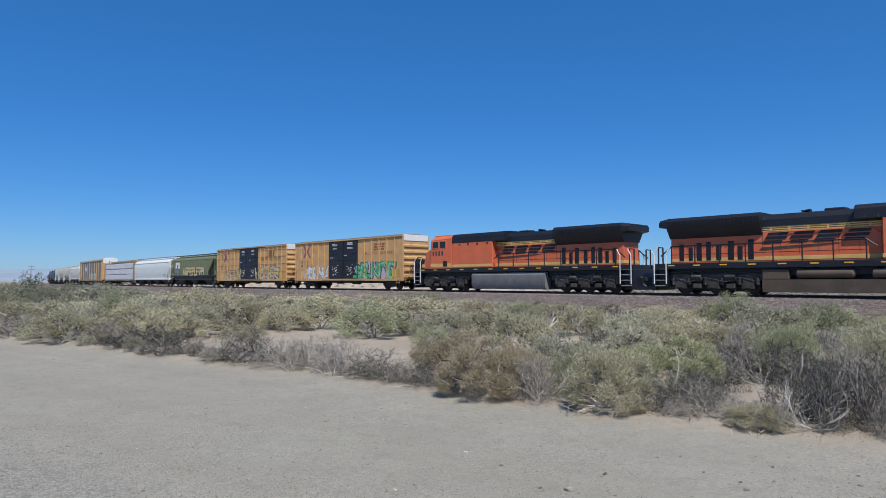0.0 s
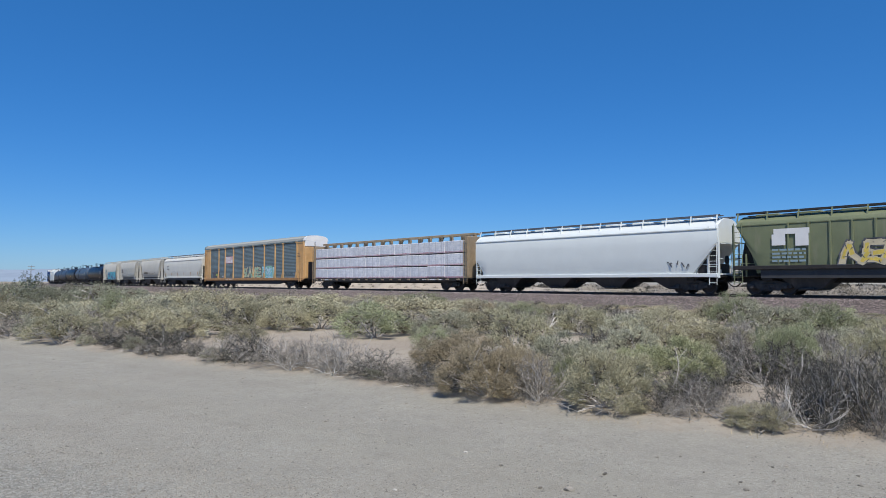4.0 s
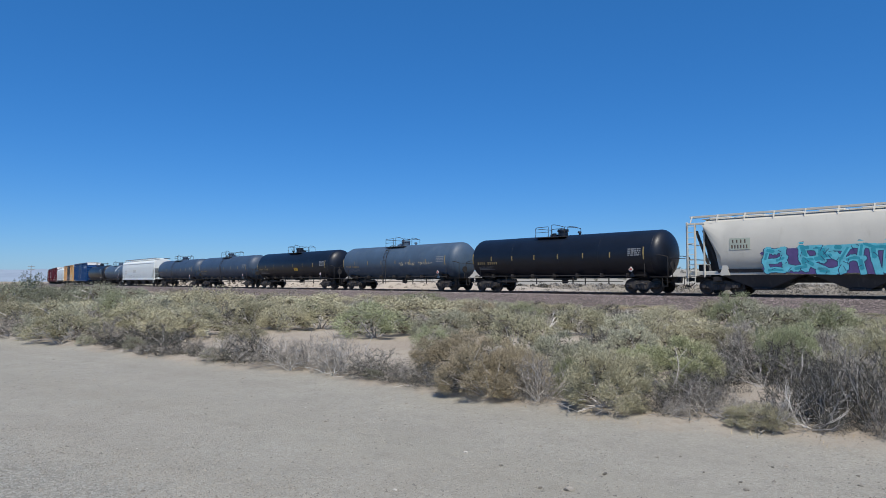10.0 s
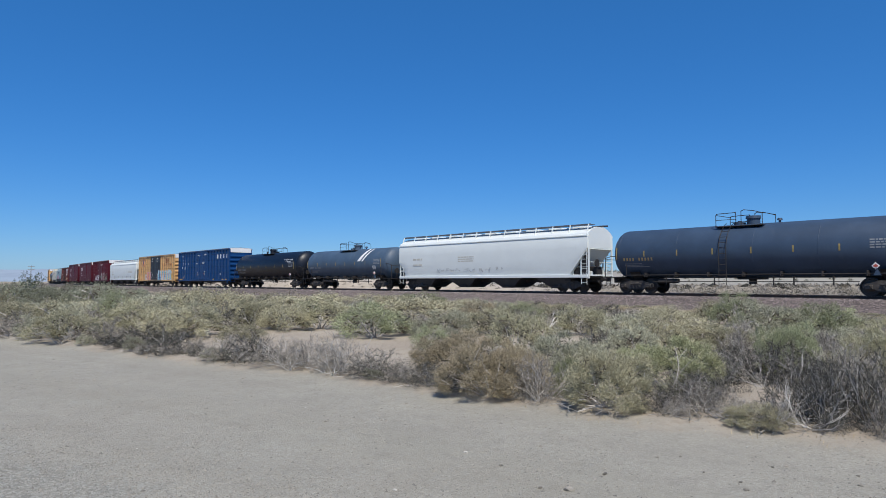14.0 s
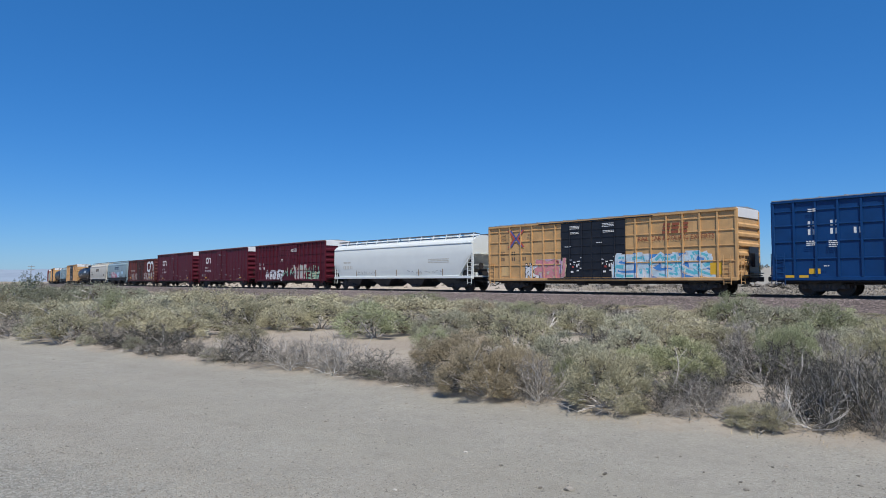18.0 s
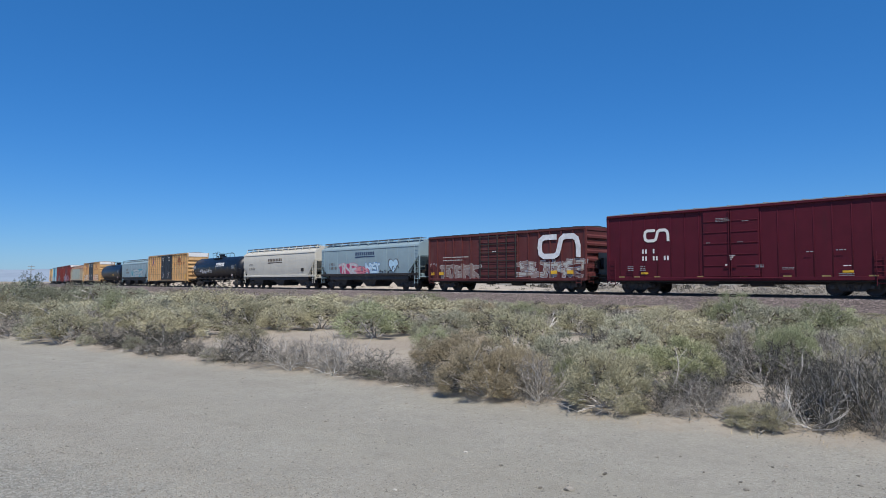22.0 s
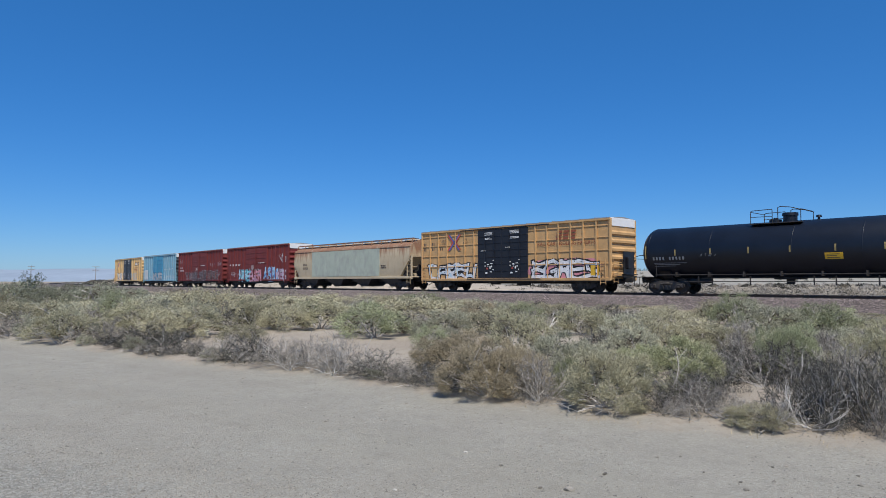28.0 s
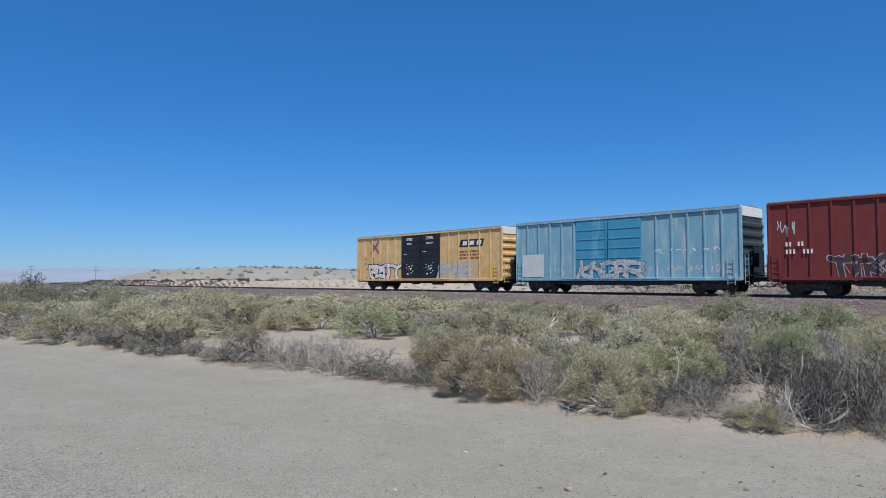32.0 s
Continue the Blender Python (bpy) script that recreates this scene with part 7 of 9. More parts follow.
def bogie3(car, x):
    fr = part("truck", shared("loco_bolster", lambda: G().cbox(-0.4, 0.4, -1.0, 1.0, 0.5, 0.85, 0.05), m_loco_under), None, car, loc=(x, 0, 0))

    def frame_mesh():
        g = G().along_y([(-2.95, 0.86), (-2.95, 1.10), (-2.2, 1.22), (-1.2, 1.10), (-0.6, 1.22), (0.6, 1.22), (1.2, 1.10), (2.2, 1.22), (2.95, 1.10), (2.95, 0.86), (2.0, 0.80), (1.1, 0.74), (-1.1, 0.74), (-2.0, 0.80)], -0.09, 0.09)
        for wx in (-2.0, 0.0, 2.0):
            g.along_y([(wx - 0.36, 0.34), (wx + 0.36, 0.34), (wx + 0.24, 0.92), (wx - 0.24, 0.92)], -0.20, 0.17)
            g.tube((wx, -0.27, 0.55), (wx, 0.22, 0.55), 0.19, n=14)
            g.tube((wx, -0.32, 0.55), (wx, -0.27, 0.55), 0.10, n=10)
            for dx in (-0.50, 0.50):
                g.tube((wx + dx, -0.05, 0.55), (wx + dx, -0.05, 0.98), 0.13, n=8)
                g.tube((wx + dx, -0.05, 0.62), (wx + dx, -0.05, 0.68), 0.16, n=8)
                g.tube((wx + dx, -0.05, 0.78), (wx + dx, -0.05, 0.84), 0.16, n=8)
        for dx in (-1.0, 1.0):
            g.tube((dx - 0.35, -0.15, 1.25), (dx + 0.35, -0.15, 0.86), 0.09, n=8)
            g.cbox(dx - 0.25, dx + 0.25, -0.20, 0.12, 0.34, 0.62, 0.03)
            g.tube((dx - 0.30, -0.18, 1.02), (dx + 0.30, -0.18, 1.02), 0.13, n=10)
        g.path([(-2.7, -0.16, 1.30), (-0.8, -0.16, 1.34), (-0.5, -0.16, 1.16), (2.6, -0.16, 1.30)], 0.03, 5)
        g.path([(-2.4, -0.22, 0.98), (-1.4, -0.24, 0.70), (-0.6, -0.22, 1.0), (0.8, -0.24, 0.72), (1.5, -0.22, 1.0), (2.4, -0.22, 0.76)], 0.022, 5)
        for wx in (-2.0, 0.0, 2.0):
            g.cbox(wx - 0.16, wx + 0.16, -0.34, -0.30, 0.38, 0.46, 0.01)
        return g

    for sy in (-1, 1):
        part("truck_frame", shared("loco_truck_frame", frame_mesh, m_loco_truck), None, fr, loc=(0, sy * 1.12, 0)).rotation_euler = (0, 0, 0 if sy < 0 else math.pi)
        for wx in (-2.0, 0.0, 2.0):
            w = part("wheel", shared("loco_wheel", g_loco_wheel, m_wheel), None, fr, loc=(wx, sy * 0.755, 0.535))
            if sy > 0:
                w.rotation_euler = (0, 0, math.pi)
    for wx in (-2.0, 0.0, 2.0):
        part("axle", shared("loco_axle", lambda: G().tube((0, -0.75, 0), (0, 0.75, 0), 0.1, n=8), m_wheel), None, fr, loc=(wx, 0, 0.535))


def locomotive(label, middle, turned, fuel, air_tanks):
    """Six-axle diesel with its cab at +x; both sides alike."""
    car = add_car("locomotive", label, "locomotive", middle, turned)
    dz = 1.84
    # frame and walkway
    fr = G().cbox(-10.7, 10.7, -1.50, 1.50, 1.50, dz, 0.02)
    fr.cbox(-10.4, 10.4, -1.1, 1.1, 1.08, 1.52, 0.03)
    part("frame", fr, m_loco_black, car)
    for sy in (-1, 1):
        for i in range(13):
            x = -9.6 + i * 1.6
            part("frame_stripe", shared("frame_stripe", lambda: G().box(-0.22, 0.22, -0.004, 0.004, 1.68, 1.75), m_reflect), None, car, loc=(x, sy * 1.505, 0))
    # long hood
    part("hood", G().cbox(-9.9, 6.0, -0.92, 0.92, dz, 3.72, 0.03), m_orange, car)
    part("hood_base_stripe", G().cbox(-9.92, 6.0, -0.935, 0.935, dz + 0.10, dz + 0.30, 0.006), m_loco_yellow, car)
    part("hood_top_stripe", G().cbox(-5.6, 6.0, -0.93, 0.93, 3.52, 3.82, 0.01), m_loco_yellow, car)
    part("hood_roof", G().along_x([(-0.95, 3.80), (-0.93, 4.20), (-0.66, 4.50), (0.66, 4.50), (0.93, 4.20), (0.95, 3.80)], -5.6, 6.0), m_loco_black, car)
    # radiator section: wide wings with sloped undersides
    part("radiator_cowl", G().along_x([(-0.95, 3.36), (-1.36, 3.98), (-1.40, 4.42), (-1.2, 4.62), (1.2, 4.62), (1.40, 4.42), (1.36, 3.98), (0.95, 3.36)], -9.95, -4.4), m_loco_black, car)
    part("rear_overhang", G().add([(-10.5, y, z) for y, z in ((-1.25, 4.08), (-1.28, 4.35), (-1.1, 4.52), (1.1, 4.52), (1.28, 4.35), (1.25, 4.08))] + [(-9.95, y, z) for y, z in ((-1.36, 3.99), (-1.39, 4.42), (-1.2, 4.6), (1.2, 4.6), (1.39, 4.42), (1.36, 3.99))],
                                  [(0, 1, 2, 3, 4, 5), (11, 10, 9, 8, 7, 6)] + [(i, i + 6, (i + 1) % 6 + 6, (i + 1) % 6) for i in range(6)]), m_loco_black, car)
    wing = G()
    for i in range(20):
        x = -9.7 + i * 0.26
        for sy in (-1, 1):
            wing.box(x, x + 0.05, *sorted((sy * 1.385, sy * 1.42)), 4.03, 4.38)
    part("radiator_louvres", wing, m_loco_black, car, smooth=0)
    # full-width auxiliary cab behind the driver's cab, black on top
    aux = part("auxiliary_cab", G().cbox(1.45, 6.0, -1.42, 1.42, dz, 3.93, 0.04), m_orange, car)
    part("auxiliary_roof", G().along_x([(-1.43, 3.91), (-1.41, 4.42), (-1.24, 4.62), (-0.8, 4.68), (0.8, 4.68), (1.24, 4.62), (1.41, 4.42), (1.43, 3.91)], 0.25, 6.02), m_loco_black, aux)
    for sy in (-1, 1):
        part("auxiliary_stripe", G().box(1.44, 6.0, *sorted((sy * 1.42, sy * 1.428)), dz + 0.10, dz + 0.30), m_loco_yellow, aux)
        for x in (1.9, 3.0, 4.05, 5.0):
            part("lifting_lug", G().cbox(x, x + 0.16, *sorted((sy * 1.42, sy * 1.46)), 3.72, 3.84, 0.01), m_loco_black, aux)
        for i in range(9):
            part("roof_panel_joint", G().box(0.7 + i * 0.6, 0.73 + i * 0.6, *sorted((sy * 1.43, sy * 1.436)), 3.94, 4.10), m_loco_under, aux)
    part("exhaust_stack", G().cbox(-1.4, -0.4, -0.42, 0.42, 4.35, 4.66, 0.05), m_loco_black, car)
    hn = G()
    for y, ln in ((-0.18, 0.45), (0.0, 0.35), (0.18, 0.4)):
        hn.tube((-2.6, y, 4.62), (-2.6 + ln, y, 4.62), 0.03, 0.09, 8)
    hn.tube((-2.6, 0, 4.35), (-2.6, 0, 4.62), 0.04)
    part("air_horn", hn, m_loco_black, car)
    # hood doors: tall dark vents and door seams on both sides
    vents = [(-9.35, 0.30, 1.0), (-8.75, 0.26, 0.8), (-8.25, 0.32, 1.05), (-7.65, 0.28, 1.1), (-7.05, 0.30, 0.9), (-6.35, 0.34, 1.1), (-5.8, 0.28, 0.8), (-5.2, 0.30, 1.15)]
    for sy in (-1, 1):
        for x, w, h in vents:
            part("vent_door", G().cbox(x, x + w, *sorted((sy * 0.915, sy * 0.95)), dz + 0.16, dz + 0.16 + h, 0.01), m_loco_black, car, "tall black louvred vent")
        for i in range(7):
            x = -4.4 + i * 0.95
            part("door_seam", shared("hood_seam", lambda: G().box(-0.012, 0.012, -0.004, 0.004, dz + 0.42, 3.5), m_loco_under), None, car, loc=(x, sy * 0.922, 0))
            part("hood_louvre", shared("hood_louvre", lambda: G().box(-0.42, 0.42, -0.006, 0.006, 3.60, 3.63).box(-0.42, 0.42, -0.006, 0.006, 3.70, 3.73), m_loco_under), None, car, loc=(x, sy * 0.935, 0))
        part("hood_pipe", G().path([(1.44, sy * 0.98, 3.2), (1.2, sy * 0.98, 3.2), (0.9, sy * 0.98, 3.48), (-3.4, sy * 0.98, 3.48)], 0.03, 5), m_orange, car)
    # slanted dark lettering blocks and the swoosh under them, as plain shapes
    for sy in (-1, 1):
        lean = 1 if sy < 0 else -1
        y0, y1 = sorted((sy * 0.935, sy * 0.945))
        for i in range(4):
            x = -4.25 + i * 1.31
            for za, zb_, short in ((2.86, 3.02, 0.12), (3.08, 3.24, 0.0), (3.30, 3.46, 0.06)):
                ka, kb = 0.62 * lean * (za - 3.16), 0.62 * lean * (zb_ - 3.16)
                xa, xb = x + short * (i % 2), x + 1.12 - short
                part("emblem_bar", G().along_y([(xa + ka, za), (xb + ka, za), (xb + kb, zb_), (xa + kb, zb_)], y0, y1), m_loco_black, car, "dark slanted bar of the owner emblem")
        part("owner_swoosh", G().along_y([(-4.6, 2.50), (-4.45, 2.66), (-0.3, 2.80), (-1.2, 2.68)] if sy < 0 else [(1.2, 2.50), (1.05, 2.66), (-3.1, 2.80), (-2.2, 2.68)], *sorted((sy * 0.935, sy * 0.945))), m_loco_under, car, "dark swoosh bar")
    # cab and nose
    cab = part("cab", G().add([(6.02, -1.52, dz), (8.62, -1.52, dz), (8.62, 1.52, dz), (6.02, 1.52, dz), (6.02, -1.52, 4.34), (8.5, -1.52, 4.24), (8.5, 1.52, 4.24), (6.02, 1.52, 4.34), (6.02, -1.2, 4.60), (8.2, -1.2, 4.58), (8.2, 1.2, 4.58), (6.02, 1.2, 4.60)],
                              [(0, 1, 5, 4), (2, 3, 7, 6), (1, 2, 6, 5), (3, 0, 4, 7), (4, 5, 9, 8), (6, 7, 11, 10), (5, 6, 10, 9), (7, 4, 8, 11), (8, 9, 10, 11), (3, 2, 1, 0)]), m_orange, car)
    part("cab_roof", G().cbox(6.04, 8.35, -1.2, 1.2, 4.57, 4.66, 0.03), m_loco_black if not turned else m_orange, cab)
    for sy in (-1, 1):
        win = part("side_window_frame", G().cbox(6.6, 8.38, *sorted((sy * 1.50, sy * 1.545)), 3.50, 4.18, 0.02), m_orange, cab)
        for a in (6.7, 7.58):
            part("pane", G().box(a, a + 0.68, *sorted((sy * 1.548, sy * 1.556)), 3.58, 4.10), glass, win)
        for k in range(4):
            part("cab_number_mark", G().box(7.0 + k * 0.37, 7.2 + k * 0.37, *sorted((sy * 1.524, sy * 1.530)), 2.92, 3.30), m_loco_under, cab)
        part("cab_stripe", G().box(6.0, 8.56, *sorted((sy * 1.522, sy * 1.530)), dz + 0.12, dz + 0.40), m_loco_yellow, cab)
        part("sand_box_vent", G().box(6.5, 7.0, *sorted((sy * 1.524, sy * 1.540)), dz + 0.15, dz + 0.62), m_loco_black, cab)
    for y in (-0.95, 0.12):
        part("windshield", G().add([(8.60, y, 3.62), (8.60, y + 0.83, 3.62), (8.56, y + 0.83, 4.18), (8.56, y, 4.18)], [(0, 1, 2, 3)]), glass, cab)
    part("nose", G().add([(8.5, -1.3, dz), (10.1, -1.05, dz), (10.1, 1.05, dz), (8.5, 1.3, dz), (8.5, -1.34, 3.60), (9.72, -0.95, 3.30), (9.72, 0.95, 3.30), (8.5, 1.34, 3.60)],
                         [(0, 1, 5, 4), (2, 3, 7, 6), (1, 2, 6, 5), (3, 0, 4, 7), (4, 5, 6, 7), (3, 2, 1, 0)]), m_orange, car)
    part("nose_stripe", G().box(8.5, 10.12, -1.12, 1.12, dz + 0.12, dz + 0.4), m_loco_yellow, car)
    # handrails, steps, plough
    for sy in (-1, 1):
        part("mid_rail", G().tube((-9.6, sy * 1.44, 2.36), (0.76, sy * 1.44, 2.36), 0.018, n=5), m_loco_black, car)
        for i in range(8):
            x = -9.6 + i * 1.48
            part("handrail_post", shared("rail_post", lambda: G().tube((0, 0, dz - 0.25), (0, 0, 2.88), 0.04, n=6), m_loco_black), None, car, loc=(x, sy * 1.44, 0))
        part("handrail", G().path([(-10.3, sy * 1.44, 2.3), (-9.6, sy * 1.44, 2.88), (0.76, sy * 1.44, 2.88), (1.25, sy * 1.44, 2.5)], 0.036, 6), m_loco_black, car)
        for sx in (-1, 1):
            part("step_well", G().cbox(*sorted((sx * 10.0, sx * 10.75)), *sorted((sy * 1.15, sy * 1.2)), 0.42, 1.80, 0.01), m_loco_black, car)
            for z in (0.45, 0.80, 1.15, 1.50):
                part("step", G().cbox(*sorted((sx * 10.02, sx * 10.72)), *sorted((sy * 1.18, sy * 1.5)), z, z + 0.05, 0.01), m_galv, car)
            for dx in (9.95, 10.75):
                part("grab_rail", G().path([(sx * dx, sy * 1.50, 0.6), (sx * dx, sy * 1.50, 2.45), (sx * (dx - 0.25), sy * 1.46, 2.85)], 0.034, 6), m_white, car, "white grab rail at the steps")
    for sx in (-1, 1):
        part("pilot_plough", G().along_y([(sx * 10.7, 0.28), (sx * 11.0, 0.2), (sx * 10.8, 1.5), (sx * 10.65, 1.6)], -1.35, 1.35), m_loco_black, car)
        for y in (-1.3, -0.75, 0.75, 1.3):
            part("end_rail_post", G().tube((sx * 10.55, y, dz), (sx * 10.55, y, 2.86), 0.05, n=6), m_loco_black, car)
        part("end_handrail", G().tube((sx * 10.55, -1.3, 2.86), (sx * 10.55, -0.75, 2.86), 0.035, n=6).tube((sx * 10.55, 0.75, 2.86), (sx * 10.55, 1.3, 2.86), 0.035, n=6), m_loco_black, car)
        for y in (-0.62, -0.45, 0.45, 0.62):
            part("air_hose", G().path([(sx * 10.75, y, 1.1), (sx * 11.0, y, 0.95), (sx * 11.05, y * 0.9, 0.55), (sx * 11.25, y * 0.8, 0.42)], 0.035, 5), m_loco_black, car)
        part("step_side_plate", G().cbox(*sorted((sx * 9.86, sx * 9.92)), -1.48, 1.48, 0.5, 1.5, 0.01), m_loco_black, car)
    part("underframe_box", G().cbox(-4.6, 4.6, -0.75, 0.75, 0.35, 1.3, 0.02), m_loco_black, car)
    for sx in (-1, 1):
        part("traction_motor_case", G().cbox(sx * 7.1 - 2.6, sx * 7.1 + 2.6, -0.55, 0.55, 0.16, 0.95, 0.05), m_loco_black, car)
    # fuel tank and air reservoirs
    if fuel is m_fuel_grey:
        part("fuel_tank", G().along_x([(-1.47, 0.40), (-1.5, 1.25), (-1.35, 1.42), (1.35, 1.42), (1.5, 1.25), (1.47, 0.40), (1.3, 0.16), (-1.3, 0.16)], -3.75, 3.65), fuel, car)
    else:
        part("fuel_tank", G().along_x([(-1.35, 0.16), (-1.42, 0.86), (1.42, 0.86), (1.35, 0.16)], -4.3, 4.2), fuel, car)
        part("fuel_tank_end", G().cbox(-4.3, -2.9, -1.40, 1.40, 0.86, 1.42, 0.04), fuel, car)
    if air_tanks:
        for sy in (-1, 1):
            for a in (-2.6, 0.9):
                part("air_reservoir", G().lathe_x([(a, 0.05), (a + 0.06, 0.2), (a + 0.12, 0.26), (a + 2.7, 0.26), (a + 2.78, 0.2), (a + 2.84, 0.05)], sy * 1.22, 1.18, 16), fuel, car)
    bogie3(car, -7.1), bogie3(car, 7.1)
    couplers(car, 10.8, 0.35)
    return car


locomotive("orange and black diesel locomotive with dusty air tanks", -10.27, False, m_fuel_brown, True)
locomotive("orange and black diesel locomotive with grey fuel tank", -33.4, True, m_fuel_grey, False)

# ---------------- boxcars and hoppers, in order ----------------
car, ribs, yp, yr = pool_boxcar("tan-yellow boxcar with black doors and green graffiti", -55.17, 3, 19.05)
graffiti(car, -7.4, -3.0, 0.95, 2.25, 5, "ice", "dgrey", yp, 31, ribs, glow="white", edgy=False, thin=True, label="pale blue bubble graffiti")
graffiti(car, 2.2, 8.2, 0.95, 2.55, 7, "green", "black", yp, 32, ribs, back="lilac", glow="mint", label="green graffiti with black outlines")

car, ribs, yp, yr = pool_boxcar("tan-yellow boxcar with black doors and grey-yellow graffiti", -76.35, 4, 19.3)
graffiti(car, -7.0, -2.4, 0.95, 2.2, 5, "grey", "black", yp, 41, ribs, glow="yellow", label="grey and yellow graffiti")
graffiti(car, 2.2, 7.6, 0.95, 2.6, 6, "grey", "black", yp, 42, ribs, glow="yellow", label="grey and yellow graffiti")

car = hopper("dull green covered hopper with outside posts and pale graffiti", -95.5, 18.35, m_hop_green, 3.95, 4.48, 3, "posts", walk_skin=m_under, low=1.4, sill=m_under)
y = -1.575
part("owner_emblem", G().box(-6.8, -5.0, y - 0.004, y, 3.3, 3.6).box(-6.9, -6.2, y - 0.005, y - 0.001, 2.7, 3.3).box(-5.7, -5.05, y - 0.005, y - 0.001, 2.65, 3.3), m_white_text, car, "white block emblem")
stencil(car, [(-6.9, 1.75, 1.7, 0.8, 4)], m_hop_bluegrey, y)
graffiti(car, -3.4, 4.75, 1.6, 2.85, 9, "cream", "dgrey", y, 51, glow="yellow", label="cream and yellow graffiti shapes with dark outlines")

hopper("smooth white covered hopper with black discharge bays", -115.2, 19.8, m_hop_clean, 3.9, 4.52, 4, "smooth")
scrawl(TRAIN[-1][0], 6.6, 8.2, 1.3, 2.2, "dgrey", -1.57, 62, 3, 0.06)


# ---------------- centre-beam flat car with wrapped lumber ----------------
def centre_beam(middle, L):
    car = add_car("centre_beam_flatcar", "centre-beam flat car with tan beam carrying lumber packs", "flat car", middle)
    half = L / 2
    dk = G().cbox(-half, half, -1.40, 1.40, 0.92, 1.04, 0.02)
    dk.cbox(-half + 0.5, half - 0.5, -0.3, 0.3, 0.58, 0.95, 0.02)
    part("deck", dk, m_under, car)
    for sy in (-1, 1):
        part("side_sill", G().along_y([(-half, 0.80), (-half, 1.02), (half, 1.02), (half, 0.80), (half - 3, 0.74), (-half + 3, 0.74)], *sorted((sy * 1.36, sy * 1.46))), m_under, car)
        part("top_chord", G().cbox(-half + 0.2, half - 0.2, *sorted((sy * 0.18, sy * 0.34)), 4.60, 4.78, 0.02), m_beam, car)
        for i in range(18):
            x = -half + 0.9 + (L - 1.8) * i / 17
            part("tie_down_winch", shared("winch", lambda: G().cbox(-0.09, 0.09, -0.05, 0.05, 0.84, 0.98, 0.02).cbox(-0.3, -0.05, -0.02, 0.02, 0.86, 0.95, 0.01), m_beam), None, car, loc=(x, sy * 1.48, 0))
    for i in range(17):
        x = -half + 0.5 + (L - 1.0) * i / 16
        part("beam_post", shared("beam_post", lambda: G().cbox(-0.10, 0.10, -0.16, 0.16, 1.04, 4.62, 0.015), m_beam), None, car, loc=(x, 0, 0))
        if 0 < i < 16 and i % 2:
            part("gusset", shared("beam_gusset", lambda: G().along_y([(-0.1, 4.62), (0.42, 4.62), (0.1, 4.10), (-0.1, 4.10)], -0.10, 0.10), m_beam), None, car, loc=(x, 0, 0))
    for sx in (-1, 1):
        part("bulkhead", G().cbox(*sorted((sx * (half - 0.30), sx * half)), -1.40, 1.40, 1.04, 4.45, 0.03), m_beam, car)
        for i in range(3):
            part("bulkhead_post", G().cbox(*sorted((sx * half, sx * (half + 0.08))), -1.3 + i * 1.2, -1.1 + i * 1.2, 1.04, 4.4, 0.02), m_beam, car)
        ladder(car, sx * (half - 0.15), -1.46, 0.55, 4.2, 0.4, 10, m_beam)
    stencil(car, [(-half + 1.6, 0.83, 2.2, 0.15, 1), (half - 5.5, 0.83, 2.6, 0.15, 1)], m_white_text, -1.47)
    truck(car, -half + 2.35), truck(car, half - 2.35)
    couplers(car, half, 0.75)
    # lumber packs: three tiers of bundles, each wrapped and strapped
    tiers = (1.06, 2.10, 3.16)
    n = 10
    w = (L - 0.9) / n
    for sy in (-1, 1):
        for t, z0 in enumerate(tiers):
            for i in range(n):
                x0 = -half + 0.45 + i * w
                rnd = random.Random(i * 7 + t * 31 + sy)
                jy, jz = rnd.uniform(-0.02, 0.02), rnd.uniform(-0.02, 0.02)
                pk = part("lumber_pack", shared("lumber_pack", lambda: G().cbox(0.01, w - 0.015, -0.58, 0.58, 0, 0.97, 0.03), m_wrap), None, car, "white-wrapped lumber pack with red print", loc=(x0, sy * 0.80 + jy, z0 + jz))
                part("printed_band", shared("pack_band", lambda: G().box(0.012, w - 0.016, -0.588, -0.582, 0.02, 0.05).box(0.012, w - 0.016, -0.588, -0.582, 0.09, 0.115), m_wrap_red), None, pk)

                def marks():
                    g = G()
                    r2 = random.Random(8)
                    for c in range(6):
                        for q in range(5):
                            if r2.random() < 0.75:
                                xx = 0.08 + c * w / 6 + r2.uniform(-0.05, 0.08)
                                g.along_y([(xx, 0.20 + q * 0.155), (xx + 0.26, 0.23 + q * 0.155), (xx + 0.26, 0.26 + q * 0.155), (xx, 0.23 + q * 0.155)], -0.586, -0.582)
                    return g

                part("printed_marks", shared("pack_marks", marks, m_wrap_grey), None, pk)
                for k in (0.16, 0.5, 0.84):
                    part("strap", shared("pack_strap", lambda: G().box(-0.015, 0.015, -0.592, -0.581, -0.01, 0.98).box(-0.015, 0.015, -0.59, 0.59, 0.97, 0.977), m_strap), None, pk, loc=(w * k, 0, 0))


centre_beam(-137.8, 23.4)


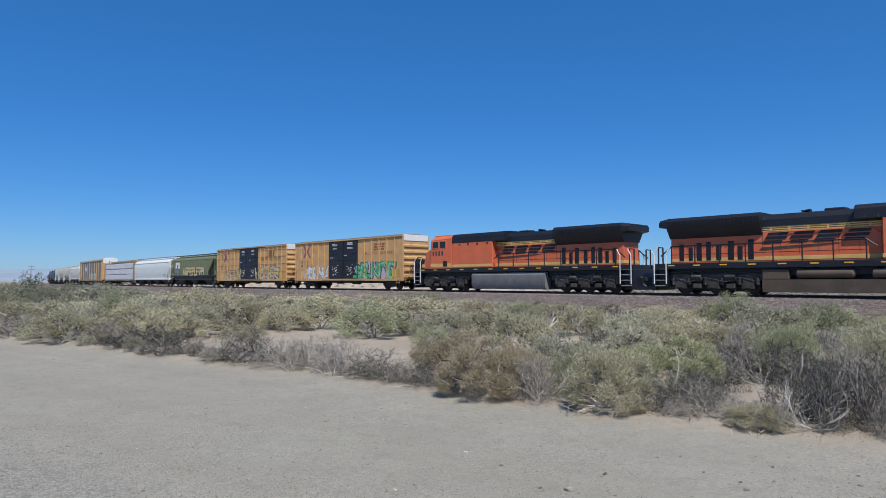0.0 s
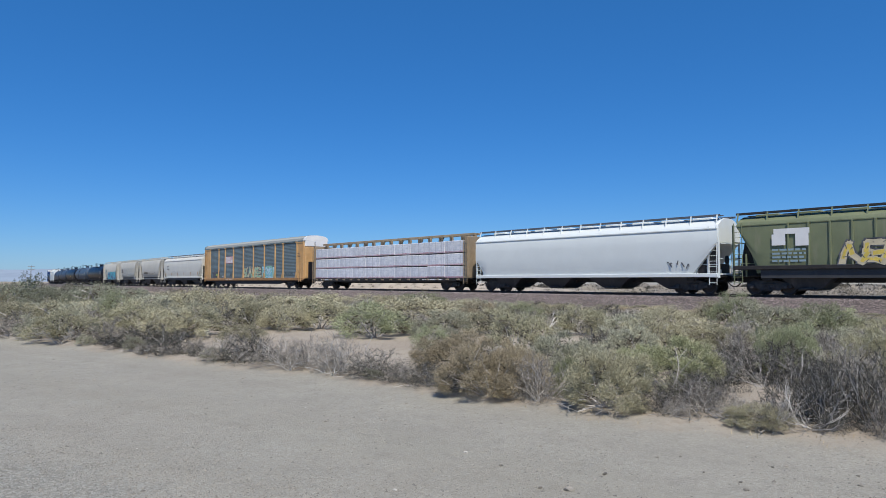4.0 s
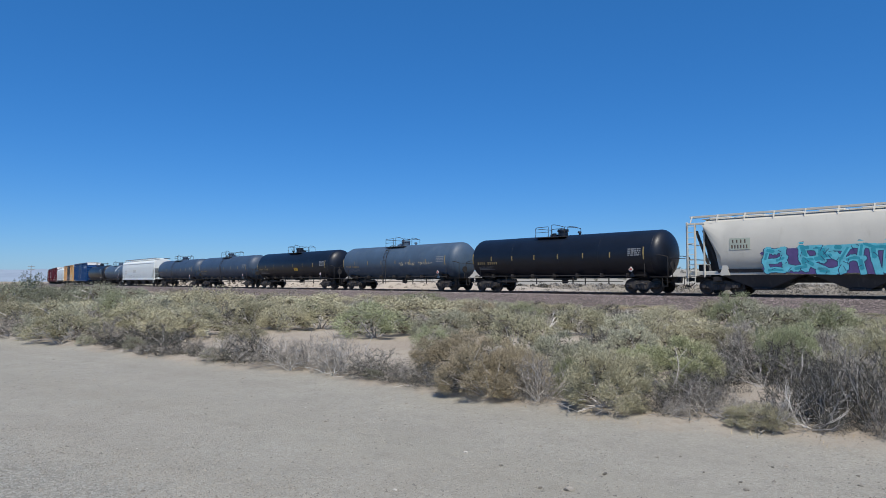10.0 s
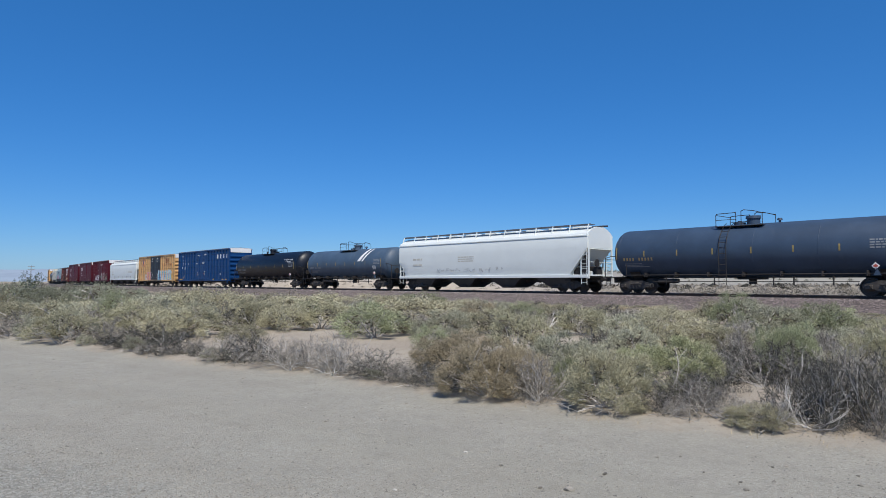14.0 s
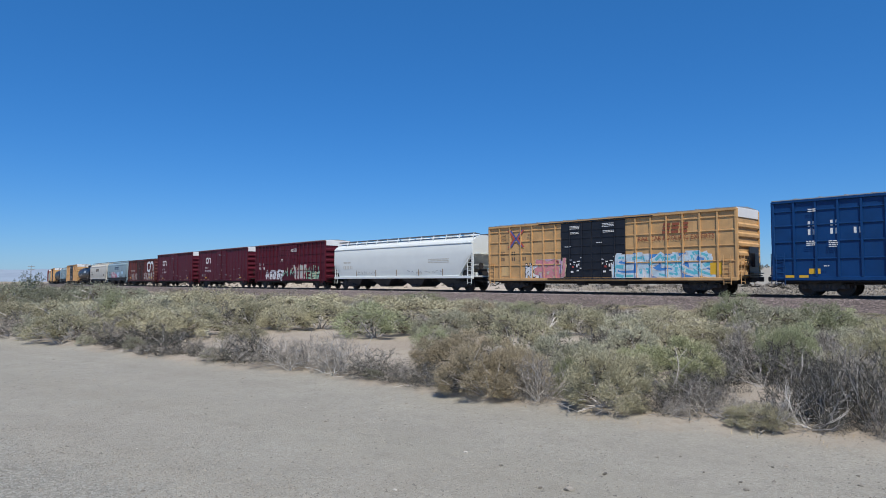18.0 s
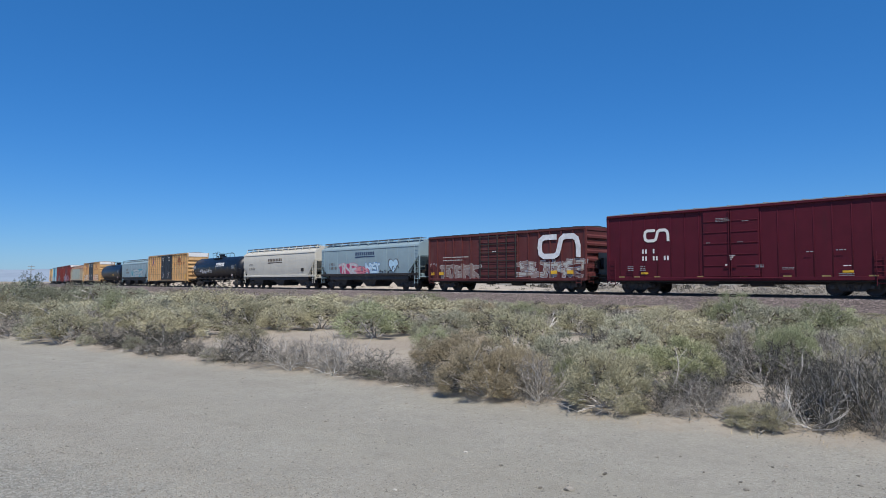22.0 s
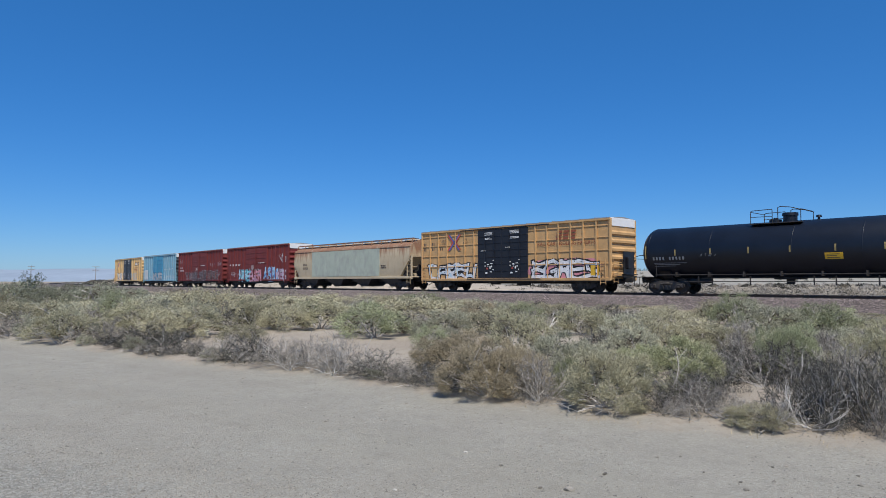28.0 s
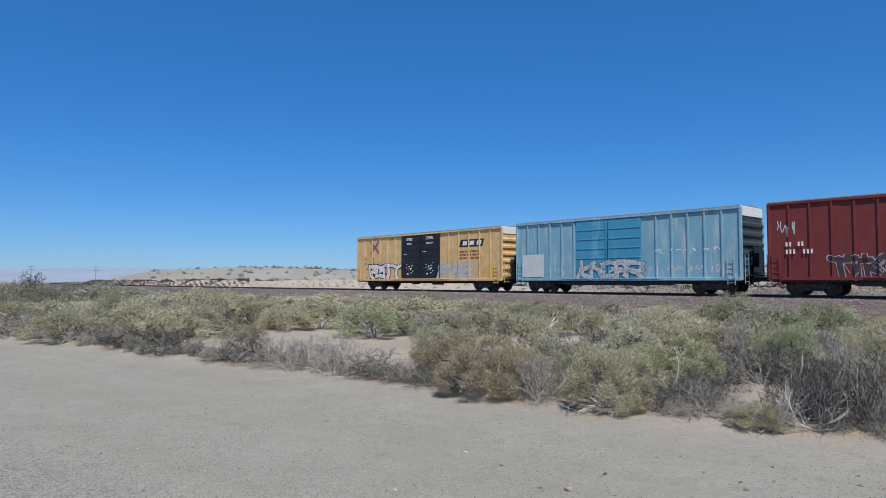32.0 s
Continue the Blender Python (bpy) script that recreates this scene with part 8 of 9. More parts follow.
# ---------------- autorack ----------------
def autorack(middle, L):
    car = add_car("autorack", "tan-yellow autorack with dark grey panels and graffiti", "autorack car", middle)
    half = L / 2
    zb, zt = 1.12, 5.14
    for sy in (-1, 1):
        part("side_sill", G().cbox(-half + 0.1, half - 0.1, *sorted((sy * 1.36, sy * 1.54)), 0.86, 1.16, 0.02), m_rack_sill, car)
        part("top_rail", G().cbox(-half + 0.1, half - 0.1, *sorted((sy * 1.40, sy * 1.50)), zt - 0.05, zt + 0.12, 0.02), m_rack_panel, car)
        xs = [-half + 0.45, -half + 1.95, -9.0, -6.95, -4.35, -1.4, 1.45, 4.4, 7.15, 9.1, half - 1.6]
        for i, (a, b) in enumerate(zip(xs[:-1], xs[1:])):
            if i == 0:
                continue

            def corr(a=a, b=b):
                g = G()
                pr, m = [], 48
                for q in range(m + 1):
                    z = zb + (zt - 0.1 - zb) * q / m
                    y = 1.412 if q % 2 else 1.43
                    pr.append((sy * y, z))
                pr += [(sy * 1.36, zt - 0.1), (sy * 1.36, zb)]
                return g.along_x(pr, a + 0.06, b - 0.06)

            part("side_panel", corr(), m_rack_panel, car, smooth=0)
        for x in xs[1:]:
            part("rack_post", G().cbox(x - 0.09, x + 0.09, *sorted((sy * 1.40, sy * 1.52)), zb, zt - 0.02, 0.02).along_y([(x - 0.30, zb), (x + 0.30, zb), (x + 0.12, zb + 0.65), (x - 0.12, zb + 0.65)], *sorted((sy * 1.49, sy * 1.535))).cbox(x - 0.25, x + 0.25, *sorted((sy * 1.42, sy * 1.53)), zt - 0.10, zt + 0.02, 0.01), m_yellow, car)
        for a, b in ((-half + 0.05, xs[1] - 0.05), (xs[-1] + 0.05, half - 0.05)):
            e = part("end_panel", G().cbox(a, b, *sorted((sy * 1.40, sy * 1.46)), zb, zt, 0.015), m_yellow, car)
            part("end_panel_frame", G().cbox(a, a + 0.12, *sorted((sy * 1.45, sy * 1.51)), zb, zt, 0.01).cbox(b - 0.12, b, *sorted((sy * 1.45, sy * 1.51)), zb, zt, 0.01).cbox(a, b, *sorted((sy * 1.45, sy * 1.50)), zt - 0.15, zt, 0.01), m_yellow, e)
        for x in (-half + 0.55, half - 0.72):
            ladder(car, x, sy * 1.56, 0.7, zt - 0.2, 0.42, 14, m_yellow)
    # corrugated roof with curved shoulders
    rp = [(-1.48, zt + 0.08), (-1.41, zt + 0.34), (-1.13, zt + 0.54), (-0.6, zt + 0.65), (0, zt + 0.69), (0.6, zt + 0.65), (1.13, zt + 0.54), (1.41, zt + 0.34), (1.48, zt + 0.08)]
    part("roof", G().along_x(rp, -half + 0.16, half - 0.16), m_rack_roof, car, smooth=0)
    seam = shared("rack_roof_rib", lambda: G().add([(x, y * k + 0, z + dz) for x, k, dz in ((-0.045, 1.0, 0.0), (0, 1.03, 0.045), (0.045, 1.0, 0.0)) for y, z in rp], [(j * 9 + i, j * 9 + i + 1, (j + 1) * 9 + i + 1, (j + 1) * 9 + i) for j in range(2) for i in range(8)]), m_rack_roof, 0)
    for i in range(140):
        part("roof_rib", seam, None, car, loc=(-half + 0.5 + (L - 1.0) * i / 139, 0, 0))
    for sx in (-1, 1):
        white = m_white if sx > 0 else m_yellow
        part("roof_end_cap", G().along_x([(y * 1.01, z + 0.012) for y, z in rp], *sorted((sx * (half - 0.16), sx * (half + 0.20)))), m_white if sx > 0 else m_rack_panel, car)
        d = part("end_door", G().cbox(*sorted((sx * (half - 0.05), sx * (half + 0.22))), -1.40, 1.40, 1.05, zt - 0.55, 0.10), m_yellow, car, "tan-yellow clamshell end door")
        part("door_edge", G().cbox(*sorted((sx * (half - 0.05), sx * (half + 0.20))), -1.40, 1.40, zt - 0.55, zt + 0.10, 0.03), white, d)
        part("door_bar", G().tube((sx * (half + 0.26), -0.25, 1.0), (sx * (half + 0.26), -0.25, zt), 0.04, n=6), m_under, d)
        part("bridge_plate", G().cbox(*sorted((sx * (half + 0.3), sx * (half + 0.38))), -1.1, -0.1, 0.95, 2.9, 0.02), m_black, car, "black folded bridge plate")
        part("corner_frame", G().cbox(*sorted((sx * (half - 0.2), sx * (half + 0.02))), -1.48, -1.36, zb - 0.1, zt + 0.02, 0.02), m_yellow, car)
    part("deck", G().cbox(-half + 0.2, half - 0.2, -1.36, 1.36, 0.90, 1.10, 0.02).cbox(-half + 0.6, half - 0.6, -0.35, 0.35, 0.55, 0.92, 0.02).along_y([(-half + 0.4, 0.88), (-half + 0.4, 0.74), (-half + 4.6, 0.70), (-half + 5.4, 0.44), (half - 5.4, 0.44), (half - 4.6, 0.70), (half - 0.4, 0.74), (half - 0.4, 0.88)], -1.40, -1.34), m_under, car)
    y = -1.445
    part("striped_panel", G().box(-6.8, -4.5, y - 0.006, y, 3.12, 4.0), SP["pink"], car, "faded red and white striped flag panel")
    fl = G()
    for i in range(6):
        fl.box(-6.8, -4.5, y - 0.010, y - 0.0065, 3.17 + i * 0.142, 3.25 + i * 0.142)
    part("flag_stripes", fl, SP["white"], car)
    graffiti(car, -11.2, -8.9, 1.15, 2.0, 4, "dgrey", "black", y, 81, edgy=False, thin=True)
    part("sticker", G().box(-9.9, -9.4, y - 0.02, y - 0.016, 1.5, 1.72), SP["lime"], car, "small lime sticker")
    scrawl(car, -5.9, -4.3, 1.2, 2.0, "black", y, 83, 3, 0.05)
    scrawl(car, -8.0, -7.3, 1.2, 1.6, "white", y, 84, 2, 0.06)
    graffiti(car, -1.2, 3.4, 1.2, 2.5, 6, "cream", "black", y, 82, [(xs[6] - 0.09, xs[6] + 0.09, -1.525)], glow="mint", edgy=False, thin=True, label="pale green graffiti with dark outlines")
    graffiti(car, 3.9, 6.9, 0.98, 2.5, 5, "ice", "teal", y, 85, [(xs[7] - 0.09, xs[7] + 0.09, -1.525), (xs[8] - 0.09, xs[8] + 0.09, -1.525)], back="mint", glow="aqua", edgy=False, thin=True, label="pale aqua bubble graffiti")
    scrawl(car, 9.4, 11.3, 1.2, 1.9, "black", y, 86, 4, 0.05)
    figures(car, -6.5, 0.93, 0.17, 4, m_white_text, -1.545, 0.5)
    figures(car, -5.4, 0.93, 0.17, 6, m_white_text, -1.545, 0.5)
    stencil(car, [(half - 1.6, 3.4, 0.7, 0.5, 3)], m_dark_text, -1.465)
    truck(car, -10.0), truck(car, 10.2)
    couplers(car, half, 0.8)


autorack(-165.15, 27.7)

car = hopper("long white covered hopper with black discharge bays", -188.3, 16.6, m_hop_white, 3.95, 4.55, 3, "smooth", low=1.25)
figures(car, -6.5, 2.95, 0.26, 3, m_bay, -1.565, 0.2)
figures(car, -6.5, 2.52, 0.26, 5, m_bay, -1.565, 0.2)
scrawl(car, -4.6, -1.4, 1.6, 2.6, "grey", -1.57, 91, 5, 0.03)
for x in (-7.3, -4.6, -1.8, 1.0, 3.8, 6.6):
    part("reflector", G().box(x, x + 0.09, -1.572, -1.56, 1.62, 2.1), m_rack_sill, car, "dull orange upright reflector")
for mid, lab, sd in ((-204.1, "grime-streaked pale grey two-bay covered hopper", 101), (-218.4, "weathered pale grey two-bay covered hopper with faint tags", 111), (-232.4, "pale grey two-bay covered hopper with teal graffiti", 121)):
    car = hopper(lab, mid, 13.3, m_hop_grey if sd != 121 else m_hop_cream, 4.12, 4.50, 2, "barrel", walk_skin=m_hop_grey)
    y = -1.59
    if sd == 101:
        figures(car, -3.3, 2.0, 0.30, 9, m_under, y, 0.3)
        scrawl(car, -0.2, 3.2, 1.6, 2.4, "dgrey", y, sd, 4, 0.04)
    elif sd == 111:
        part("number_plate_marks", G().box(-4.2, -3.3, y - 0.004, y, 2.75, 3.02).box(-4.2, -2.95, y - 0.004, y, 2.38, 2.65), m_dark_text, car)
        graffiti(car, -2.4, 4.4, 1.7, 3.1, 7, "bare", "faintblue", y, sd, edgy=False, thin=True, label="thin slate-grey graffiti outlines")
    else:
        part("number_panel", G().box(-3.9, -2.75, y - 0.004, y, 2.55, 3.2), m_hop_patch, car, "pale green-grey number panel")
        figures(car, -3.75, 2.92, 0.2, 4, m_dark_text, y - 0.004, 0.5)
        figures(car, -3.8, 2.62, 0.2, 6, m_dark_text, y - 0.004, 0.2)
        graffiti(car, -1.9, 4.6, 1.15, 2.75, 7, "aqua", "navy", y + 0.02, sd, back="purple", glow="teal", edgy=False, thin=True, label="teal graffiti on a dark blue cloud")

# ---------------- tank cars ----------------
m_ochre = mat("ochre_stencil_paint", (0.29, 0.215, 0.10), 0.6, var=0.15)
tank_car("glossy black tank car with yellow reflector bars", -249.0, 17.05, m_tank_black, dome=-0.6, flip=1, mark=m_ochre)
car, sh = tank_car("slate-grey tank car with side ladder and faint tag", -267.35, 16.9, m_tank_slate, dome=-0.3, flip=1, mark=m_ochre, ladder_x=-0.9)
scrawl(car, 0.9, 5.6, 2.0, 2.6, "cream", -1.585, 141, 8, 0.035)
tank_car("black tank car with yellow product panel", -285.9, 17.2, m_tank_black, dome=-0.2, flip=-1, mark=m_ochre, plate=(0.8, 0.8, "y"))
tank_car("dark grey tank car with side ladder", -304.45, 17.15, m_tank_grey, dome=-0.3, flip=-1, mark=m_ochre, ladder_x=-0.35)
tank_car("dark blue-grey tank car with ladder and hazard diamond", -323.0, 17.4, m_tank_grey, dome=-0.35, flip=1, mark=m_ochre, ladder_x=-1.0)

car = hopper("clean white covered hopper with white ladders", -343.45, 20.5, m_hop_clean, 3.95, 4.55, 4, "smooth")
stencil(car, [(-8.2, 2.5, 1.2, 0.3, 1), (-8.2, 2.0, 1.2, 0.3, 1), (-2.5, 2.3, 1.8, 0.5, 3)], m_hop_grey, -1.565)
scrawl(car, -5.2, 2.6, 1.35, 1.95, "grey", -1.57, 181, 10, 0.035)

car, sh = tank_car("dark grey tank car with white spill streaks", -362.65, 15.0, m_tank_slate, R=1.5, zc=2.5, dome=0.0, flip=1, plate=(4.9, 0.5, "w"))
sp = G()
for x0, w in ((2.4, 0.5), (3.1, 0.28)):
    q = []
    for i in range(8):
        a = radians(8 + 62 * i / 7)
        yy, zz = -1.508 * math.cos(a), 2.5 + 1.508 * math.sin(a)
        dx = 0.9 * math.sin(i / 7 * 1.6)
        q += [(x0 + dx, yy, zz), (x0 + dx + w * (1 - 0.4 * i / 7), yy, zz)]
    sp.add(q, [(2 * i, 2 * i + 1, 2 * i + 3, 2 * i + 2) for i in range(7)])
part("spill_streak", sp, m_white, car, "white spilled product streak", smooth=0)
car, sh = tank_car("glossy black tank car with white chemical stencils", -379.4, 16.7, m_tank_black, R=1.62, zc=2.55, dome=-0.4, flip=-1)
lettering("chemical_name", "STYRENE MONOMER\nSTABILIZED", 0.22, 5.9, -1.615, 3.12, m_white_text, car)

# ---------------- middle boxcars ----------------
car, ribs, yp, yr = boxcar("royal blue boxcar with white lettering blocks", -398.93, 19.05, 5.18, m_blue, m_blue, "grid", (-2.4, 2.2), end_skin=m_blue)
for i in range(4):
    part("emblem_block", G().along_y([(5.25 + i * 0.98, 3.85), (5.66 + i * 0.98, 3.85), (5.72 + i * 0.98, 4.40), (5.31 + i * 0.98, 4.40)], yp - 0.010, yp - 0.004), m_white_text, car, "white owner lettering block")
paired_figures(car, -7.75, 3.62, 0.30, (2, 2), 1.06, m_white_text, yp - 0.004)
paired_figures(car, -7.75, 3.20, 0.30, (2, 2, 2), 1.06, m_white_text, yp - 0.004)
stencil(car, [(-7.8, 2.60, 0.42, 0.3, 3), (-6.75, 2.50, 0.42, 0.38, 4), (-7.7, 4.38, 0.4, 0.2, 2), (-7.0, 1.5, 0.25, 0.1, 1), (-1.4, 4.34, 0.8, 0.2, 3), (1.0, 4.40, 0.7, 0.2, 3), (0.2, 3.22, 0.8, 0.26, 3), (-2.1, 3.2, 0.5, 0.14, 2), (6.6, 1.6, 0.4, 0.26, 3)], m_white_text, yp - 0.118)
part("placard", G().box(-7.75, -7.2, yp - 0.012, yp - 0.004, 1.15, 1.42), m_reflect, car, "small yellow placard")
stencil(car, [(-1.7, 1.9, 0.42, 0.14, 2), (-1.5, 1.6, 0.26, 0.12, 1), (0.9, 2.05, 0.5, 0.14, 2), (1.0, 1.62, 0.24, 0.2, 2), (1.35, 1.75, 0.15, 0.12, 1)], m_white_text, yp - 0.122)
for x, z in ((-1.75, 1.66), (0.85, 1.8)):
    part("placard", G().box(x, x + 0.16, yp - 0.122, yp - 0.116, z, z + 0.16), m_redlogo, car, "small red placard")
for x in (-8.2, -8.9, 4.0, 7.2, 8.3):
    part("reflector", G().box(x, x + 0.45, yr - 0.012, yr - 0.004, 0.95, 1.08), m_reflect, car)

car, ribs, yp, yr = pool_boxcar("tan-yellow boxcar with black doors and pale blue graffiti", -420.0, 22, 19.25)
graffiti(car, -4.9, -2.4, 0.95, 2.3, 4, "pink", "cream", yp, 221, ribs, back="lilac", label="faded pink graffiti")
graffiti(car, -5.9, -4.9, 0.95, 2.0, 2, "white", "black", yp, 223, ribs, edgy=False)
graffiti(car, 1.9, 8.0, 0.95, 2.5, 6, "ice", "white", yp, 222, ribs, glow="aqua", back="blue", label="pale blue and white graffiti")

car = hopper("dusty white covered hopper with four bays", -441.4, 20.0, m_hop_clean, 3.95, 4.55, 4, "smooth")
figures(car, -8.2, 1.95, 0.32, 6, m_hop_grey, -1.565, 0.25)
stencil(car, [(-8.2, 2.45, 1.2, 0.28, 1), (4.6, 2.3, 2.6, 0.4, 3)], m_hop_grey, -1.565)
for i in range(5):
    part("rust_streak", G().box(-6 + i * 3.1, -5.9 + i * 3.1, -1.572, -1.566, 1.25, 1.8), m_beam, car)
scrawl(car, -6.3, -3.0, 1.3, 1.8, "grey", -1.57, 231, 7, 0.035)
scrawl(car, 1.8, 6.6, 1.3, 1.8, "grey", -1.57, 232, 7, 0.035)

car, ribs, yp, yr = boxcar("maroon boxcar with silver and green graffiti", -461.0, 15.9, 5.13, m_maroon, m_maroon, "grid", (-2.1, 2.1))
figures(car, -7.0, 2.65, 0.28, 4, m_white_text, yp - 0.004, 0.5)
figures(car, -7.0, 2.15, 0.28, 6, m_white_text, yp - 0.004, 0.5)
graffiti(car, -5.0, -1.2, 0.85, 2.0, 4, "white", "black", yp, 241, ribs, edgy=False, thin=True, label="white block graffiti with black outlines")
scrawl(car, -1.2, 2.0, 1.0, 2.2, "mint", yp, 242, 6, 0.10, ribs)
scrawl(car, -1.0, 2.4, 0.95, 1.9, "black", yp, 245, 6, 0.08, ribs)
graffiti(car, 1.8, 3.6, 1.0, 2.5, 2, "haze", "pink", yp, 246, ribs, edgy=False, label="grey and pink graffiti patch")
graffiti(car, 4.3, 6.6, 0.9, 1.9, 3, "mint", "black", yp, 244, ribs, glow="cream", thin=True, label="pale green graffiti with black outlines")
scrawl(car, 2.6, 6.8, 1.5, 2.7, "mint", yp, 243, 7, 0.07, ribs)
scrawl(car, 0.0, 4.6, 1.4, 2.6, "cream", yp, 247, 6, 0.06, ribs)
stencil(car, [(0.9, 4.05, 1.3, 0.35, 3), (-1.4, 3.0, 0.4, 0.3, 2)], m_white_text, yp - 0.12)


def worm_emblem(car, x, z, h, material, y):
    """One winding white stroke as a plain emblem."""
    g, t = G(), h * 0.11
    line = [(0.95, 0.89), (0.34, 0.89), (0.16, 0.78), (0.11, 0.5), (0.16, 0.22), (0.34, 0.11), (0.86, 0.11), (1.02, 0.2), (1.1, 0.4), (1.2, 0.78), (1.36, 0.89), (1.80, 0.89), (1.96, 0.78), (2.04, 0.5), (2.04, 0.08)]
    for k, (p, q) in enumerate(zip(line[:-1], line[1:])):
        dx, dz = (q[0] - p[0]) * h, (q[1] - p[1]) * h
        d = math.hypot(dx, dz)
        ox, oz, ex, ez = -dz / d * t, dx / d * t, dx / d * t * 0.35, dz / d * t * 0.35
        ax, az, bx, bz = x + p[0] * h - ex, z + p[1] * h - ez, x + q[0] * h + ex, z + q[1] * h + ez
        lift = 0.0012 * (k % 3)
        g.along_y([(ax + ox, az + oz), (bx + ox, bz + oz), (bx - ox, bz - oz), (ax - ox, az - oz)], y - 0.006 - lift, y - lift)
    part("owner_emblem", g, material, car, "white winding owner emblem")


for mid, lab in ((-479.3, "maroon boxcar with white emblem and clean sides"), (-497.9, "maroon boxcar with white emblem beside a faded one")):
    car, ribs, yp, yr = boxcar(lab, mid, 16.05, 5.13, m_maroon, m_maroon, "fine", (-1.5, 1.7))
    worm_emblem(car, -5.4, 3.2, 0.82, m_white_text, yr - 0.003)
    paired_figures(car, -5.5, 2.50, 0.27, (2, 1), 0.74, m_white_text, yr - 0.004)
    paired_figures(car, -5.5, 2.06, 0.27, (2, 2, 2), 0.74, m_white_text, yr - 0.004)
    stencil(car, [(-6.5, 1.40, 0.42, 0.34, 3), (-5.6, 1.40, 0.42, 0.34, 3), (-0.7, 4.18, 0.8, 0.24, 3), (0.8, 4.12, 0.4, 0.08, 1), (-1.3, 2.95, 0.25, 0.09, 1), (0.5, 2.95, 0.35, 0.06, 1), (4.1, 2.25, 0.35, 0.12, 1), (5.5, 2.3, 0.45, 0.12, 1), (2.9, 1.38, 0.6, 0.14, 2), (1.5, 1.5, 0.45, 0.2, 2), (5.6, 1.02, 0.7, 0.16, 2)], m_text_worn, yp - 0.12)
    stencil(car, [(0.05, 2.2, 0.34, 0.07, 1), (0.1, 1.95, 0.18, 0.24, 2), (-0.2, 1.62, 0.14, 0.14, 1), (5.8, 1.5, 0.4, 0.1, 1)], m_white_text, yp - 0.12)
    for x in (-5.6, 5.75):
        part("placard", G().box(x, x + 0.5, yr - 0.012, yr - 0.004, 1.2, 1.32), m_reflect, car, "small yellow placard")
    for x in (-7.2, -6.1, -4.7, -1.9, 0.6, 2.9, 4.8, 6.9):
        part("reflector", G().box(x, x + 0.42, yr - 0.012, yr - 0.004, 1.0, 1.07), m_bar_old, car)

car, ribs, yp, yr = boxcar("faded red old boxcar with worn pale lower side", -515.7, 16.1, 4.58, m_oldred, m_oldred, "posts", (-2.02, 2.02), top_white=False, roof_skin=m_bay)
for i in range(5):
    x = -1.9 + i * 0.92
    part("door_post", G().cbox(x, x + 0.08, yp - 0.16, yp - 0.10, 0.98, 4.34, 0.01), m_under, car, "dark outside door post")
for z in (1.2, 1.75, 2.3, 2.95, 3.6, 4.2):
    part("door_bar", G().cbox(-2.0, 2.0, yp - 0.15, yp - 0.105, z, z + 0.06, 0.01), m_under, car, "dark outside door bar")
worm_emblem(car, 3.9, 2.35, 1.75, SP["white"], yr - 0.003)
graffiti(car, -6.4, -2.1, 1.0, 2.1, 5, "rub", "haze", yp, 271, ribs, edgy=False, thin=True, label="worn pale paint with faint tag lines")
graffiti(car, 2.3, 7.6, 1.0, 2.3, 5, "rub", "silver", yp, 272, ribs, glow="haze", thin=True, label="rubbed white primer patch")
scrawl(car, -7.9, -6.9, 1.9, 2.4, "white", yp, 273, 3, 0.05, ribs)
stencil(car, [(-6.2, 2.66, 3.0, 0.14, 1), (-6.2, 2.42, 2.4, 0.14, 1), (-0.6, 3.0, 0.4, 0.12, 1)], SP["haze"], yr - 0.006)
for x, w in ((-7.7, 0.4), (-6.7, 0.55), (5.1, 0.55), (6.5, 0.55)):
    part("placard", G().box(x, x + w, yr - 0.02, yr - 0.012, 1.28, 1.52), m_reflect, car, "yellow placard")


# ---------------- last third ----------------
def swoosh_emblem(car, x, z, w, material, y):
    g = G()
    n = 9
    for i in range(n):
        g.box(x + w * i / n, x + w * (i + 0.70) / n, y - 0.005, y, z + 0.24, z + 0.54)
    g.along_y([(x - 0.05, z + 0.13), (x + w, z + 0.13), (x + w, z + 0.02), (x + w * 0.5, z + 0.06), (x - 0.05, z - 0.03)], y - 0.006, y)
    part("owner_emblem", g, material, car, "dark owner emblem bar over a swoosh")


car = hopper("blue-grey covered hopper with emblem and pink graffiti", -533.0, 15.95, m_hop_bluegrey, 3.95, 4.5, 3, "flat", low=1.28, sill=m_under)
y = -1.515
swoosh_emblem(car, -1.7, 3.05, 3.15, SP["navy"], y)
figures(car, -6.3, 2.35, 0.28, 4, m_dark_text, y, 0.3)
figures(car, -6.3, 1.95, 0.28, 6, m_dark_text, y, 0.3)
graffiti(car, -4.4, -1.6, 1.5, 2.5, 3, "silver", "pink", y, 281, back="magenta", edgy=False, label="pink and silver graffiti")
graffiti(car, -1.6, 0.4, 1.5, 2.15, 3, "pink", "magenta", y, 282, label="pink graffiti")
graffiti(car, 0.2, 2.2, 1.5, 2.5, 3, "ice", "blue", y, 283, edgy=False, thin=True, label="pale blue graffiti")
scrawl(car, 1.9, 4.2, 1.35, 1.95, "black", y, 284, 5, 0.07)
for slot, (fill, k) in enumerate((("dgrey", 1.17), ("sky", 1.0))):
    heart = [(4.3 + 0.043 * k * 16 * math.sin(a) ** 3, 2.25 + 0.043 * k * (13 * math.cos(a) - 5 * math.cos(2 * a) - 2 * math.cos(3 * a) - math.cos(4 * a))) for a in [2 * math.pi * i / 28 for i in range(28)]]
    part("painted_heart", G().flat(heart, y - 0.004 - 0.003 * slot), SP[fill], car, "pale blue painted heart with dark edge", smooth=0)
